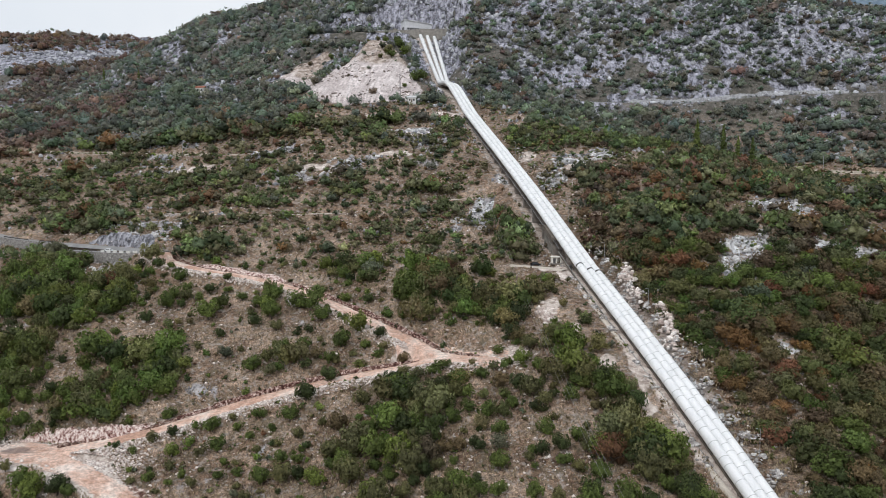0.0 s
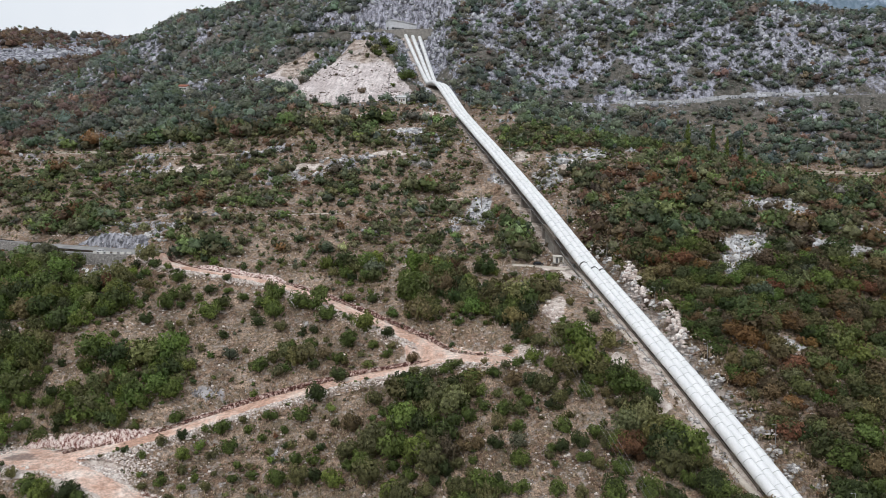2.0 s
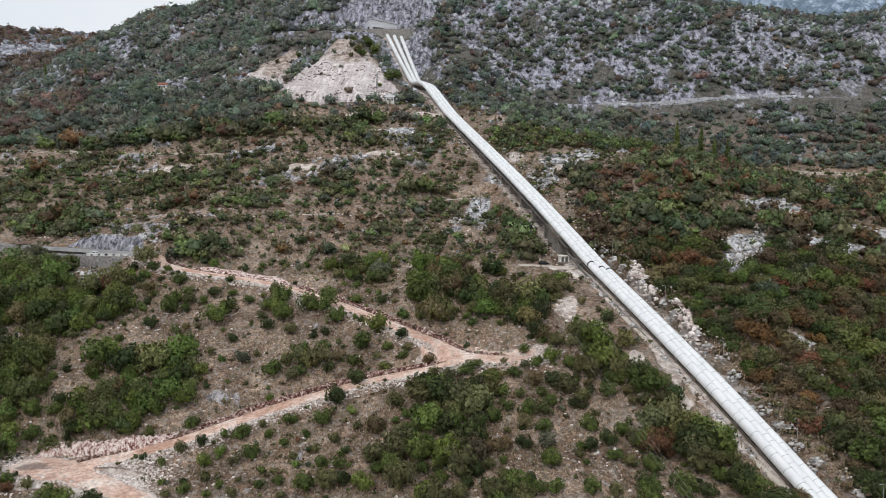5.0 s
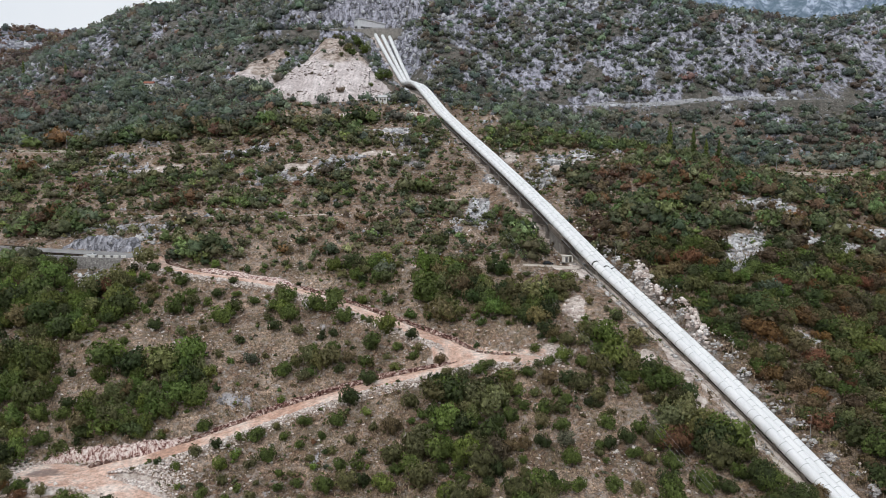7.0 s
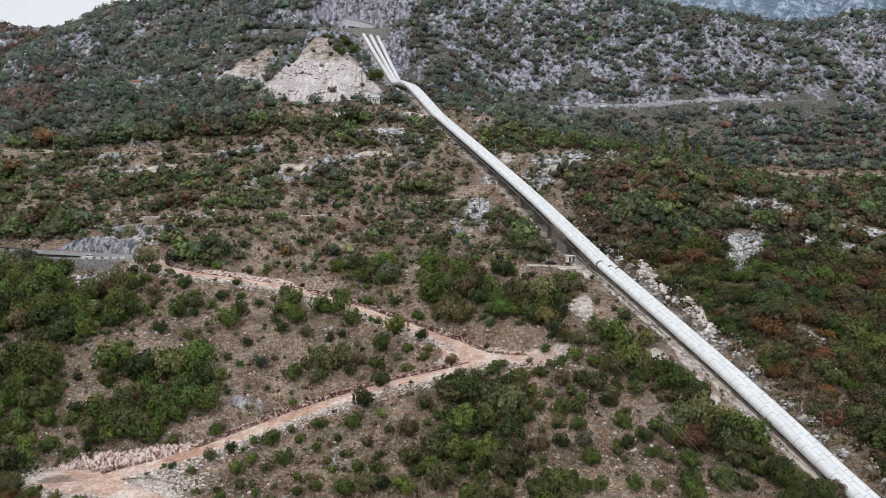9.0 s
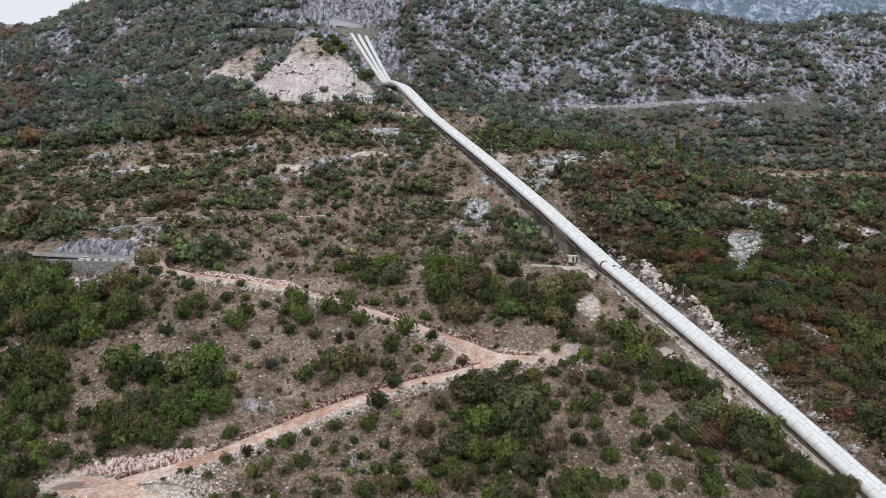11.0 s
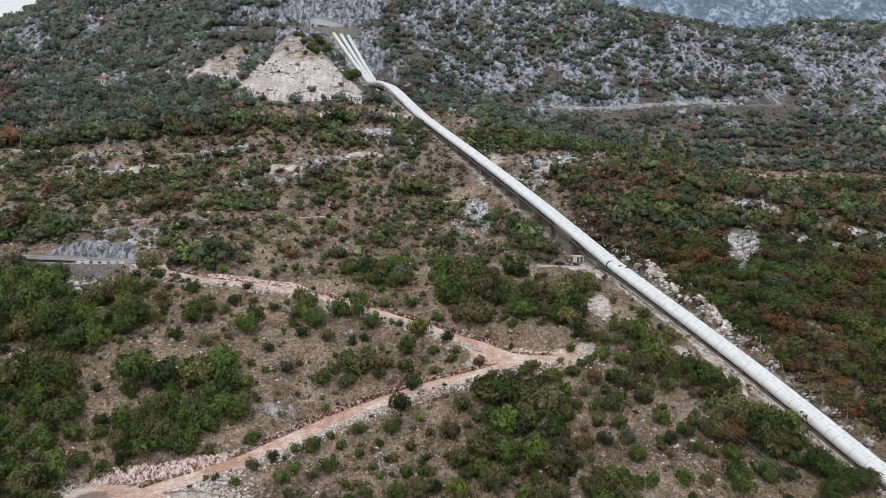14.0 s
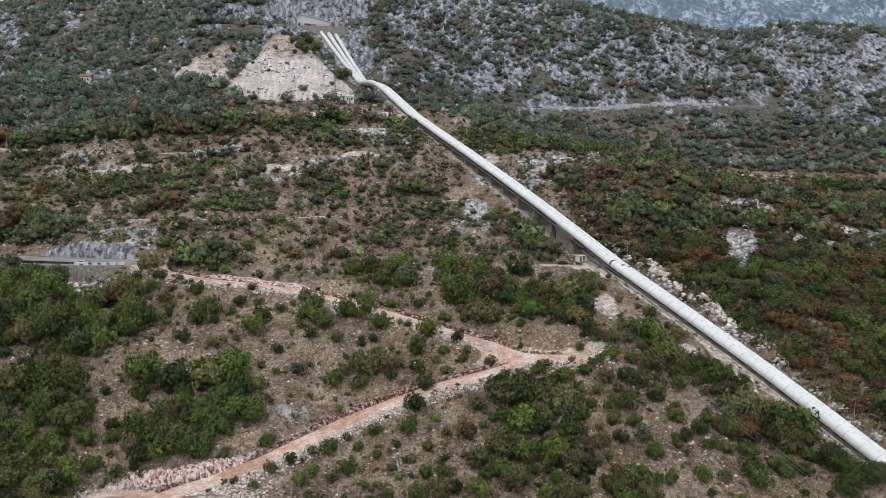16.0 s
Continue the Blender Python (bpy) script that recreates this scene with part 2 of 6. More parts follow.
M_DIRT = dirt_material()
M_TRACK = plain("pale_gravel_track", (0.46, 0.41, 0.35), (0.66, 0.60, 0.53), 0.3, 0.95, fine=8)
M_WHITE = plain("white_render", (0.60, 0.59, 0.57), (0.74, 0.73, 0.71), 0.6, 0.85)
M_KIOSK = plain("cream_kiosk_paint", (0.72, 0.69, 0.63), (0.86, 0.83, 0.78), 0.8, 0.8)
M_GREYWALL = plain("grey_render", (0.56, 0.575, 0.60), (0.70, 0.715, 0.74), 0.4, 0.85)
M_ROOFTILE = plain("red_roof_tiles", (0.22, 0.085, 0.055), (0.36, 0.16, 0.11), 1.2, 0.85)
M_METALROOF = plain("pale_sheet_roof", (0.50, 0.51, 0.52), (0.62, 0.63, 0.64), 0.5, 0.5)
M_GLASS = plain("dark_window_glass", (0.02, 0.024, 0.028), (0.04, 0.045, 0.05), 1.0, 0.12)
M_TYRE = plain("tyre_rubber", (0.02, 0.02, 0.02), (0.03, 0.03, 0.03), 5.0, 0.85)
M_CARBLACK = plain("black_car_paint", (0.012, 0.013, 0.016), (0.02, 0.021, 0.024), 1.0, 0.2)
M_CARWHITE = plain("white_car_paint", (0.68, 0.69, 0.70), (0.78, 0.79, 0.80), 1.0, 0.25)
M_WIRE = plain("grey_aluminium_wire", (0.30, 0.30, 0.31), (0.42, 0.42, 0.43), 1.0, 0.5, 0.4)
M_STONEWALL = stone_wall_material()


def mountain_material():
    n = Nodes("hazed_limestone_mountain")
    falls = n.add("ShaderNodeMapping")
    falls.inputs["Scale"].default_value = (1.0, 0.7, 0.8)
    n.link(n.coord, falls.inputs["Vector"])
    # the blue of distance haze is put into both rock and scrub colours
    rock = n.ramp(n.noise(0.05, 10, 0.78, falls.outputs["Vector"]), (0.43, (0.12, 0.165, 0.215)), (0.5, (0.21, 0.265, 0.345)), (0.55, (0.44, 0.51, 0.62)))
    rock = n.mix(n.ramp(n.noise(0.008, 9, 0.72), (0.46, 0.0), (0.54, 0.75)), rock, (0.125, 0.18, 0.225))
    return n.done(rock, 1.0, specular=0.0)


M_MOUNTAIN = mountain_material()

# ---------------- terrain ----------------
EASTINGS = (-1000, -600, -350, -220, -120, -40, 40, 120, 210, 320, 600)
NORTHINGS = (160, 200, 245, 290, 340, 400, 470, 550, 640, 760, 950, 1250)
# Heights of the hillside along eleven sections from the valley up to the crest.
SECTION_FAR_WEST = (-22, -8, 9, 25, 42, 60, 75, 94, 120, 162, 282, 372)
SECTION_WEST_VALLEY = (-8, 8, 26, 40, 56, 75, 105, 125, 130, 141, 252, 360)
SECTION_WEST_HOLLOW = (0, 22, 38, 51, 66, 94, 132, 162, 160, 254, 316, 350)
SECTION_WEST_ROAD = (9, 29, 39, 56, 72, 100, 135, 175, 205, 288, 322, 330)
SECTION_FIELD = (9, 24, 44, 63, 85, 110, 146, 184, 244, 306, 330, 330)
SECTION_TERRACES = (8, 21, 41, 61, 82, 115, 149, 190, 255, 322, 350, 340)
SECTION_LEDGE = (13, 29, 48, 66, 84, 114, 144, 174, 255, 322, 345, 330)
SECTION_PENSTOCK = (18, 29, 51, 72, 96, 114, 124, 169, 249, 305, 315, 300)
SECTION_SPUR = (20, 22, 29, 58, 85, 93, 110, 167, 250, 272, 256, 235)
SECTION_EAST = (25, 25, 33, 54, 75, 89, 116, 165, 233, 254, 220, 180)
SECTION_FAR_EAST = (21, 35, 53, 70, 83, 100, 125, 165, 247, 276, 250, 190)
SECTIONS = np.array([SECTION_FAR_WEST, SECTION_WEST_VALLEY, SECTION_WEST_HOLLOW, SECTION_WEST_ROAD, SECTION_FIELD, SECTION_TERRACES,
                     SECTION_LEDGE, SECTION_PENSTOCK, SECTION_SPUR, SECTION_EAST, SECTION_FAR_EAST], float)


def curve_weights(knots, q):
    """Weights by which smooth cubics through the knots give the value at q."""
    knots = np.array(knots, float)
    unit, d = np.eye(len(knots)), np.diff(knots)
    s = np.diff(unit, axis=1) / d
    m = np.empty_like(unit)
    m[:, 1:-1] = (s[:, :-1] * d[1:] + s[:, 1:] * d[:-1]) / (d[1:] + d[:-1])
    m[:, 0], m[:, -1] = s[:, 0], s[:, -1]
    q = np.clip(q, knots[0], knots[-1])
    i = np.clip(np.searchsorted(knots, q, side="right") - 1, 0, len(knots) - 2)
    h = d[i]
    t = (q - knots[i]) / h
    return (unit[:, i] * (2 * t**3 - 3 * t**2 + 1) + m[:, i] * (t**3 - 2 * t**2 + t) * h
            + unit[:, i + 1] * (3 * t**2 - 2 * t**3) + m[:, i + 1] * (t**3 - t**2) * h).T


def smooth(a, b, v):
    t = np.clip((v - a) / (b - a), 0, 1)
    return t * t * (3 - 2 * t)


def value_noise(x, y, size, seed=0):
    """Smooth random values from 0 to 1 with bumps of the given size."""
    x, y = np.asarray(x, float) / size + seed * 17.31, np.asarray(y, float) / size - seed * 9.77
    i, j = np.floor(x), np.floor(y)
    u, v = x - i, y - j
    u, v = u * u * (3 - 2 * u), v * v * (3 - 2 * v)

    def lattice(a, b):
        h = np.sin(a * 127.1 + b * 311.7 + seed * 74.7) * 43758.5453
        return h - np.floor(h)

    return ((lattice(i, j) * (1 - u) + lattice(i + 1, j) * u) * (1 - v) + (lattice(i, j + 1) * (1 - u) + lattice(i + 1, j + 1) * u) * v)


def layered(x, y, size, seed=0, layers=4):
    total, weight, norm = 0, 1.0, 0
    for k in range(layers):
        total = total + weight * value_noise(x, y, size / 2**k, seed + k)
        norm += weight
        weight *= 0.55
    return total / norm


def spoil_fan(x, y):
    """The two cones of spoil tipped below the upper station."""
    far, near = np.hypot(x + 88, y - 596), np.hypot(x + 145, y - 577)
    main = 224 - 0.58 * far - 0.2 * np.clip(x + 62, 0, None) - 0.6 * np.clip(-92 - x, 0, None) * smooth(520, 570, y) - 2.0 * np.clip(far - 112, 0, None)
    side = 198 - 0.52 * near - 2.0 * np.clip(near - 62, 0, None)
    return np.where(y < 599, np.maximum(main, np.where(y < 578, side, -99)), -99) + (layered(x, y, 14, 51) - 0.5) * 1.2


# outlines of the two bare fans of spoil in plan
FAN_MAIN = ((-90, 600), (-76, 574), (-65, 564), (-54, 547), (-47, 523), (-34, 501), (-33, 488), (-46, 481), (-63, 483), (-86, 479), (-102, 485), (-121, 499), (-113, 512), (-108, 531), (-101, 562), (-95, 580))
FAN_SIDE = ((-160, 533), (-154, 548), (-148, 572), (-136, 580), (-127, 584), (-122, 579), (-126, 566), (-117, 528), (-121, 522), (-116, 509), (-121, 502), (-138, 518))


def within(x, y, outline):
    """Distance inside (positive) or outside (negative) an outline in plan."""
    gap, odd = np.full(len(x), 1e9), np.zeros(len(x), bool)
    for (ax, ay), (bx, by) in zip(outline, outline[1:] + outline[:1]):
        dx, dy = bx - ax, by - ay
        t = np.clip(((x - ax) * dx + (y - ay) * dy) / (dx * dx + dy * dy), 0, 1)
        gap = np.minimum(gap, np.hypot(x - ax - t * dx, y - ay - t * dy))
        if dy:
            odd ^= ((ay > y) != (by > y)) & (x < ax + (y - ay) * dx / dy)
    return np.where(odd, gap, -gap)


def spoil(x, y):
    gap = np.maximum(within(x, y, FAN_MAIN), within(x, y, FAN_SIDE))
    return smooth(-1.5, 1.5, gap + (layered(x, y, 8, 53) - 0.5) * 5)


def base_height(x, y):
    h = np.einsum("ij,jk,ik->i", curve_weights(EASTINGS, x), SECTIONS, curve_weights(NORTHINGS, y))
    h = h + 12 * np.exp(-((x - 425) / 60) ** 2 - ((y - 690) / 90) ** 2)
    h = h + 13 * np.exp(-((x + 395) / 42) ** 2 - ((y - 960) / 95) ** 2) + 13 * np.exp(-((x + 815) / 28) ** 2 - ((y - 1235) / 60) ** 2)
    south = np.clip(160 - y, 0, None)
    h = h - 46 * (1 - np.exp(-south / 110)) + 30 * smooth(500, 1500, south)
    return np.maximum(h, spoil_fan(x, y))


def pipe_x(y):
    """Where the westernmost pipe runs in plan."""
    return 60.4 - 0.349 * (y - 284.2)


# Patches of bare limestone: x, y, half width, half depth
ROCK_PATCHES = [(126, 300, 11, 9), (118, 286, 7, 7), (165, 306, 16, 5), (195, 318, 22, 6), (150, 330, 14, 5),
                (-30, 436, 17, 4), (-79, 383, 15, 4), (-112, 420, 20, 5), (-60, 400, 16, 4), (-188, 408, 12, 5), (18, 350, 6, 7), (6, 342, 4, 4), (27, 372, 6, 5), (52, 378, 9, 7)]
ROCK_PATCHES += [(-655, 1065, 80, 55), (-600, 1205, 55, 50), (-745, 1010, 45, 40), (-560, 1010, 25, 40), (-143, 292, 11, 5), (64, 396, 14, 5), (-148, 321, 24, 6), (-130, 313, 8, 5), (-56, 664, 40, 17), (154, 328, 10, 5), (187, 320, 9, 5), (123, 240, 4, 4), (80, 402, 12, 6), (104, 412, 8, 5)]
# Pale broken ground: x, y, half width, half depth
PIPE_RUBBLE = [(78, 271, 3.0, 15), (87.5, 243, 2.4, 14), (49, 259, 4, 6), (56, 247, 3, 4), (66, 231, 2, 3)]
BARE_PATCHES = PIPE_RUBBLE + [(-103, 191, 17, 8), (-88, 187, 10, 7), (56, 283, 7, 4),
                (76, 236, 2.5, 26), (86, 208, 2.5, 20), (30, 236, 9, 6), (-85, 289, 18, 4), (-10, 462, 12, 4), (-29, 434, 13, 5), (-80, 393, 14, 4), (-36, 404, 11, 4), (-156, 406, 10, 4), (-58, 458, 12, 4), (38, 410, 5, 5), (65, 388, 5, 4), (50, 290, 9, 4)]


def patches(x, y, table):
    out = np.zeros(len(x))
    ragged = (layered(x, y, 7, 61) - 0.5) * 1.6
    for cx, cy, rx, ry in table:
        d = np.hypot((x - cx) / rx, (y - cy) / ry) + ragged
        out = np.maximum(out, 1 - smooth(0.7, 1.25, d))
    return out


def rockiness(x, y):
    n = layered(x, y, 26, 5)
    y = y + 70 * (layered(x, y, 60, 7) - 0.5)
    slope = smooth(452, 545, y) * (0.5 + 0.6 * smooth(-60, -10, x)) * (1 - 0.55 * smooth(70, 120, x) * (1 - smooth(545, 590, y)))
    cliff = smooth(1000, 1120, y) * smooth(-300, -480, x) + 0.7 * smooth(700, 800, y) * smooth(-420, -360, -np.abs(x + 380) - 300)
    knoll = 1.2 * np.exp(-((x + 50) / 80) ** 2 - ((y - 660) / 34) ** 2)
    r = np.clip(slope + cliff + knoll, 0, 1) * (0.25 + 0.85 * smooth(0.36, 0.54, n))
    strip = 0.6 * smooth(0.55, 0.7, layered(x, y * 3, 40, 8)) * smooth(310, 340, y) * (1 - smooth(430, 470, y)) * smooth(40, -20, x)
    lower = 0.55 * smooth(0.62, 0.75, layered(x, y, 14, 9)) * (1 - smooth(300, 340, y))
    return np.clip(np.maximum(np.maximum(r, strip), np.maximum(lower, patches(x, y, ROCK_PATCHES))), 0, 1)


# Roads and ways in plan
WAYS = {
    "station_foot": ((-150, 606), (-120, 607), (-95, 607), (-70, 607)),
    "station_terrace": ((-150, 634), (-120, 634), (-90, 635), (-55, 636), (-32, 634)),
    "turning_place": ((-112, 193.5), (-107, 192.5), (-102, 192)),
    "apex": ((4, 243), (12, 239), (21, 236), (28, 236)),
    "dirt_road": ((-128, 304), (-116, 298), (-105, 293), (-91, 291), (-79, 290), (-65, 287), (-50, 281), (-38, 274), (-26, 267), (-13, 258), (-3, 250), (7, 243), (17, 238), (25, 236), (28, 233.5),
                  (24, 233), (11, 235), (-1, 234.5), (-12, 233), (-23, 231), (-33, 227), (-44, 223), (-53, 219), (-62, 213), (-71, 208), (-80, 203), (-89, 199), (-97, 195.5), (-100.5, 193.5), (-99.5, 190.5),
                  (-94, 188.6), (-86, 186), (-77, 182.5), (-67, 178), (-56, 172), (-44, 165)),
    "asphalt": ((-330, 395), (-270, 362), (-227, 342), (-208, 335), (-186, 326), (-166, 318), (-148, 312), (-135, 309), (-122, 306)),
    "layby": ((-176, 315), (-168, 311.5), (-160, 308.8), (-150, 305.6), (-140, 303.2), (-131, 304)),
    "below_road": ((-246, 345), (-230, 336.5), (-211, 329.5), (-192, 321.5), (-178, 316)),
    "below_wall": ((-172, 306.5), (-160, 302.6), (-150, 299.4), (-139, 296.6)),
    "field_track": ((-173, 354), (-151, 347), (-130, 343), (-110, 340), (-92, 340), (-71, 345), (-50, 348)),
    "upper_track": ((-420, 460), (-330, 450), (-278, 445), (-249, 443), (-223, 439), (-196, 432), (-174, 426), (-148, 420), (-120, 418)),
    "east_road": ((140, 452), (165, 458), (192, 462), (215, 464), (239, 463), (272, 455), (330, 440), (420, 430)),
    "high_road": ((60, 524), (108, 532), (143, 534), (173, 539), (200, 544), (230, 546), (259, 546), (300, 548)),
    "middle_path": ((-14, 358), (2, 361), (13, 362), (24, 363), (32, 361)),
    "ledge": ((33, 296), (41, 295), (48, 294), (52, 291.5), (55, 288)),
    "service_path": ((57, 283), (61, 271), (66, 257), (71, 243), (76, 229), (81, 215), (86, 201), (90, 189), (95, 175)),
}
# half width, width of the blend into the slope
WAY_WIDTHS = {"dirt_road": (3.6, 7), "turning_place": (6.0, 12), "apex": (4.5, 8), "station_terrace": (10, 18), "station_foot": (11, 20), "asphalt": (3.2, 4.2), "below_wall": (2.0, 4), "below_road": (1.4, 2.6), "layby": (2.8, 3.6), "field_track": (1.2, 5), "upper_track": (1.7, 7), "east_road": (2.0, 7),
              "high_road": (2.6, 8), "middle_path": (0.9, 4), "ledge": (2.4, 6), "service_path": (0.8, 3)}
# ground level under the pipes: y, z
PIPE_GROUND = ((150, 9.5), (182, 21.3), (221, 39.6), (250, 51.2), (270, 59.3), (284, 65.2), (296, 67.4), (312, 70.4), (335, 82.5), (363, 96.5), (398, 112), (441, 132.5),
               (466, 143.5), (500, 160), (524, 167), (543, 171.5), (576, 192.8), (620, 222.5), (640, 230))


def densify(points, step=3.0):
    out = []
    pts = np.array(points, float)
    for a, b in zip(pts[:-1], pts[1:]):
        n = max(1, int(np.hypot(*(b - a)[:2]) / step))
        out += [a + (b - a) * k / n for k in range(n)]
    out.append(pts[-1])
    out = np.array(out)
    for _ in range(4):
        out[1:-1] = (out[:-2] + 2 * out[1:-1] + out[2:]) / 4
    return out


def way_line(name):
    xy = densify(WAYS[name])
    z = base_height(xy[:, 0], xy[:, 1])
    if name == "dirt_road":  # the lower hairpin lies on a level platform
        w = smooth(-72, -86, xy[:, 0]) * (xy[:, 1] < 205)
        z = z * (1 - w) + 20.8 * w
    for _ in range(30):
        z[1:-1] = (z[:-2] + 2 * z[1:-1] + z[2:]) / 4
    if name == "dirt_road":  # the two legs meet on one level at the upper hairpin
        away = np.hypot(xy[:, 0] - 24, xy[:, 1] - 235.5)
        w = 1 - smooth(10, 26, away)
        z = z * (1 - w) + (z[np.argmin(away)] - 0.02 * (24 - xy[:, 0])) * w
    return np.column_stack([xy, z])


LINES = {name: way_line(name) for name in WAYS}
# the apex, where the two dirt roads meet, and the joins of the others are level with each other
for pad in ("turning_place", "apex"):
    for row in LINES[pad]:
        k = np.argmin(np.hypot(*(LINES["dirt_road"][:, :2] - row[:2]).T))
        row[2] = (20.8 if pad == "turning_place" else LINES["dirt_road"][k, 2]) - 0.06
LINES["station_terrace"][:, 2] = 230.6
LINES["station_foot"][:, 2] = 214.0
LINES["below_wall"][:, 2] = 64.8
LINES["layby"][:, 2] = 69.4
for row in LINES["below_road"]:
    row[2] = LINES["asphalt"][np.argmin(np.hypot(*(LINES["asphalt"][:, :2] - row[:2]).T)), 2] - 4.2
LINES["ledge"][:, 2] = np.linspace(67.3, 66.5, len(LINES["ledge"]))
PIPE_LINE = densify([(pipe_x(y) + 3.5, y, z) for y, z in PIPE_GROUND], 6.0)


def nearest(x, y, line):
    """Distance to a line in plan and its height there."""
    best, height = np.full(len(x), 1e9), np.zeros(len(x))
    for a, b in zip(line[:-1], line[1:]):
        d = b[:2] - a[:2]
        t = np.clip(((x - a[0]) * d[0] + (y - a[1]) * d[1]) / (d @ d), 0, 1)
        dist = np.hypot(x - a[0] - t * d[0], y - a[1] - t * d[1])
        near = dist < best
        best[near], height[near] = dist[near], (a[2] + t * (b[2] - a[2]))[near]
    return best, height


def beside_pipes(x, y, h, inner, outer):
    """The ground drawn to the level of the bed on which the pipes lie."""
    d, z = nearest(x, y, PIPE_LINE)
    w = (1 - smooth(inner, outer, d)) * (y < 622)
    z = z - 0.24 * np.clip(x - pipe_x(y), 0, 9)
    return h * (1 - w) + (z + (layered(x, y, 6, 2) - 0.5) * 1.0 * smooth(3, 8, d)) * w


def ground_height(x, y):
    x, y = np.atleast_1d(np.asarray(x, float)), np.atleast_1d(np.asarray(y, float))
    h = base_height(x, y)
    far = smooth(420, 700, y)
    crags = rockiness(x, y) * (1 - 0.6 * smooth(18, 10, x - pipe_x(y)) * (y < 300)) * (np.abs(layered(x, y, 9, 3) - 0.5) * 7 - 0.8) * (0.6 + 1.3 * far)
    h = h + ((layered(x, y, 18, 1) - 0.5) * (2.2 + 5 * far) + crags) * (1 - 0.85 * spoil(x, y))
    for name, line in LINES.items():
        half, blend = WAY_WIDTHS[name]
        rim = half + blend + 2
        inside = (x > line[:, 0].min() - rim) & (x < line[:, 0].max() + rim) & (y > line[:, 1].min() - rim) & (y < line[:, 1].max() + rim)
        if not inside.any():
            continue
        d, z = nearest(x[inside], y[inside], line)
        w = 1 - smooth(half + 1.2, half + blend, d)
        h[inside] = h[inside] * (1 - w) + (z - 0.22) * w
        if name == "station_terrace":
            h = beside_pipes(x, y, h, 7, 26)
    return beside_pipes(x, y, h, 6.5, 9.5)


def spaced(stops):
    """Coordinates that run through the stops at the spacing given for each stretch."""
    out = []
    for (a, step), (b, _) in zip(stops[:-1], stops[1:]):
        out += list(np.linspace(a, b, max(1, round((b - a) / step)), endpoint=False))
    return np.array(out + [stops[-1][0]], float)


def sheet_mesh(name, verts, faces, material, smoothing=True):
    me = bpy.data.meshes.new(name)
    me.from_pydata(verts, [], faces)
    me.materials.append(material)
    if smoothing:
        me.polygons.foreach_set("use_smooth", [True] * len(me.polygons))
    me.update()
    return me


def grid_faces(rows, cols):
    i = np.arange((rows - 1) * cols).reshape(rows - 1, cols)[:, :-1].ravel()
    return np.column_stack([i, i + 1, i + cols + 1, i + cols])


def fresh_cut(x, y):
    """Where the dirt road was cut into the slope: on its uphill side."""
    line = LINES["dirt_road"]
    d, _ = nearest(x, y, line)
    _, here = nearest(x, y, line)
    uphill = smooth(-0.3, 0.5, base_height(x, y) - here)
    reach = 4.4 + 1.6 * layered(x, y, 15, 91) + 2.0 * smooth(-70, -90, x) * (y < 215)
    return smooth(2.9, 3.4, d) * (1 - smooth(reach, reach + 1.6, d)) * uphill


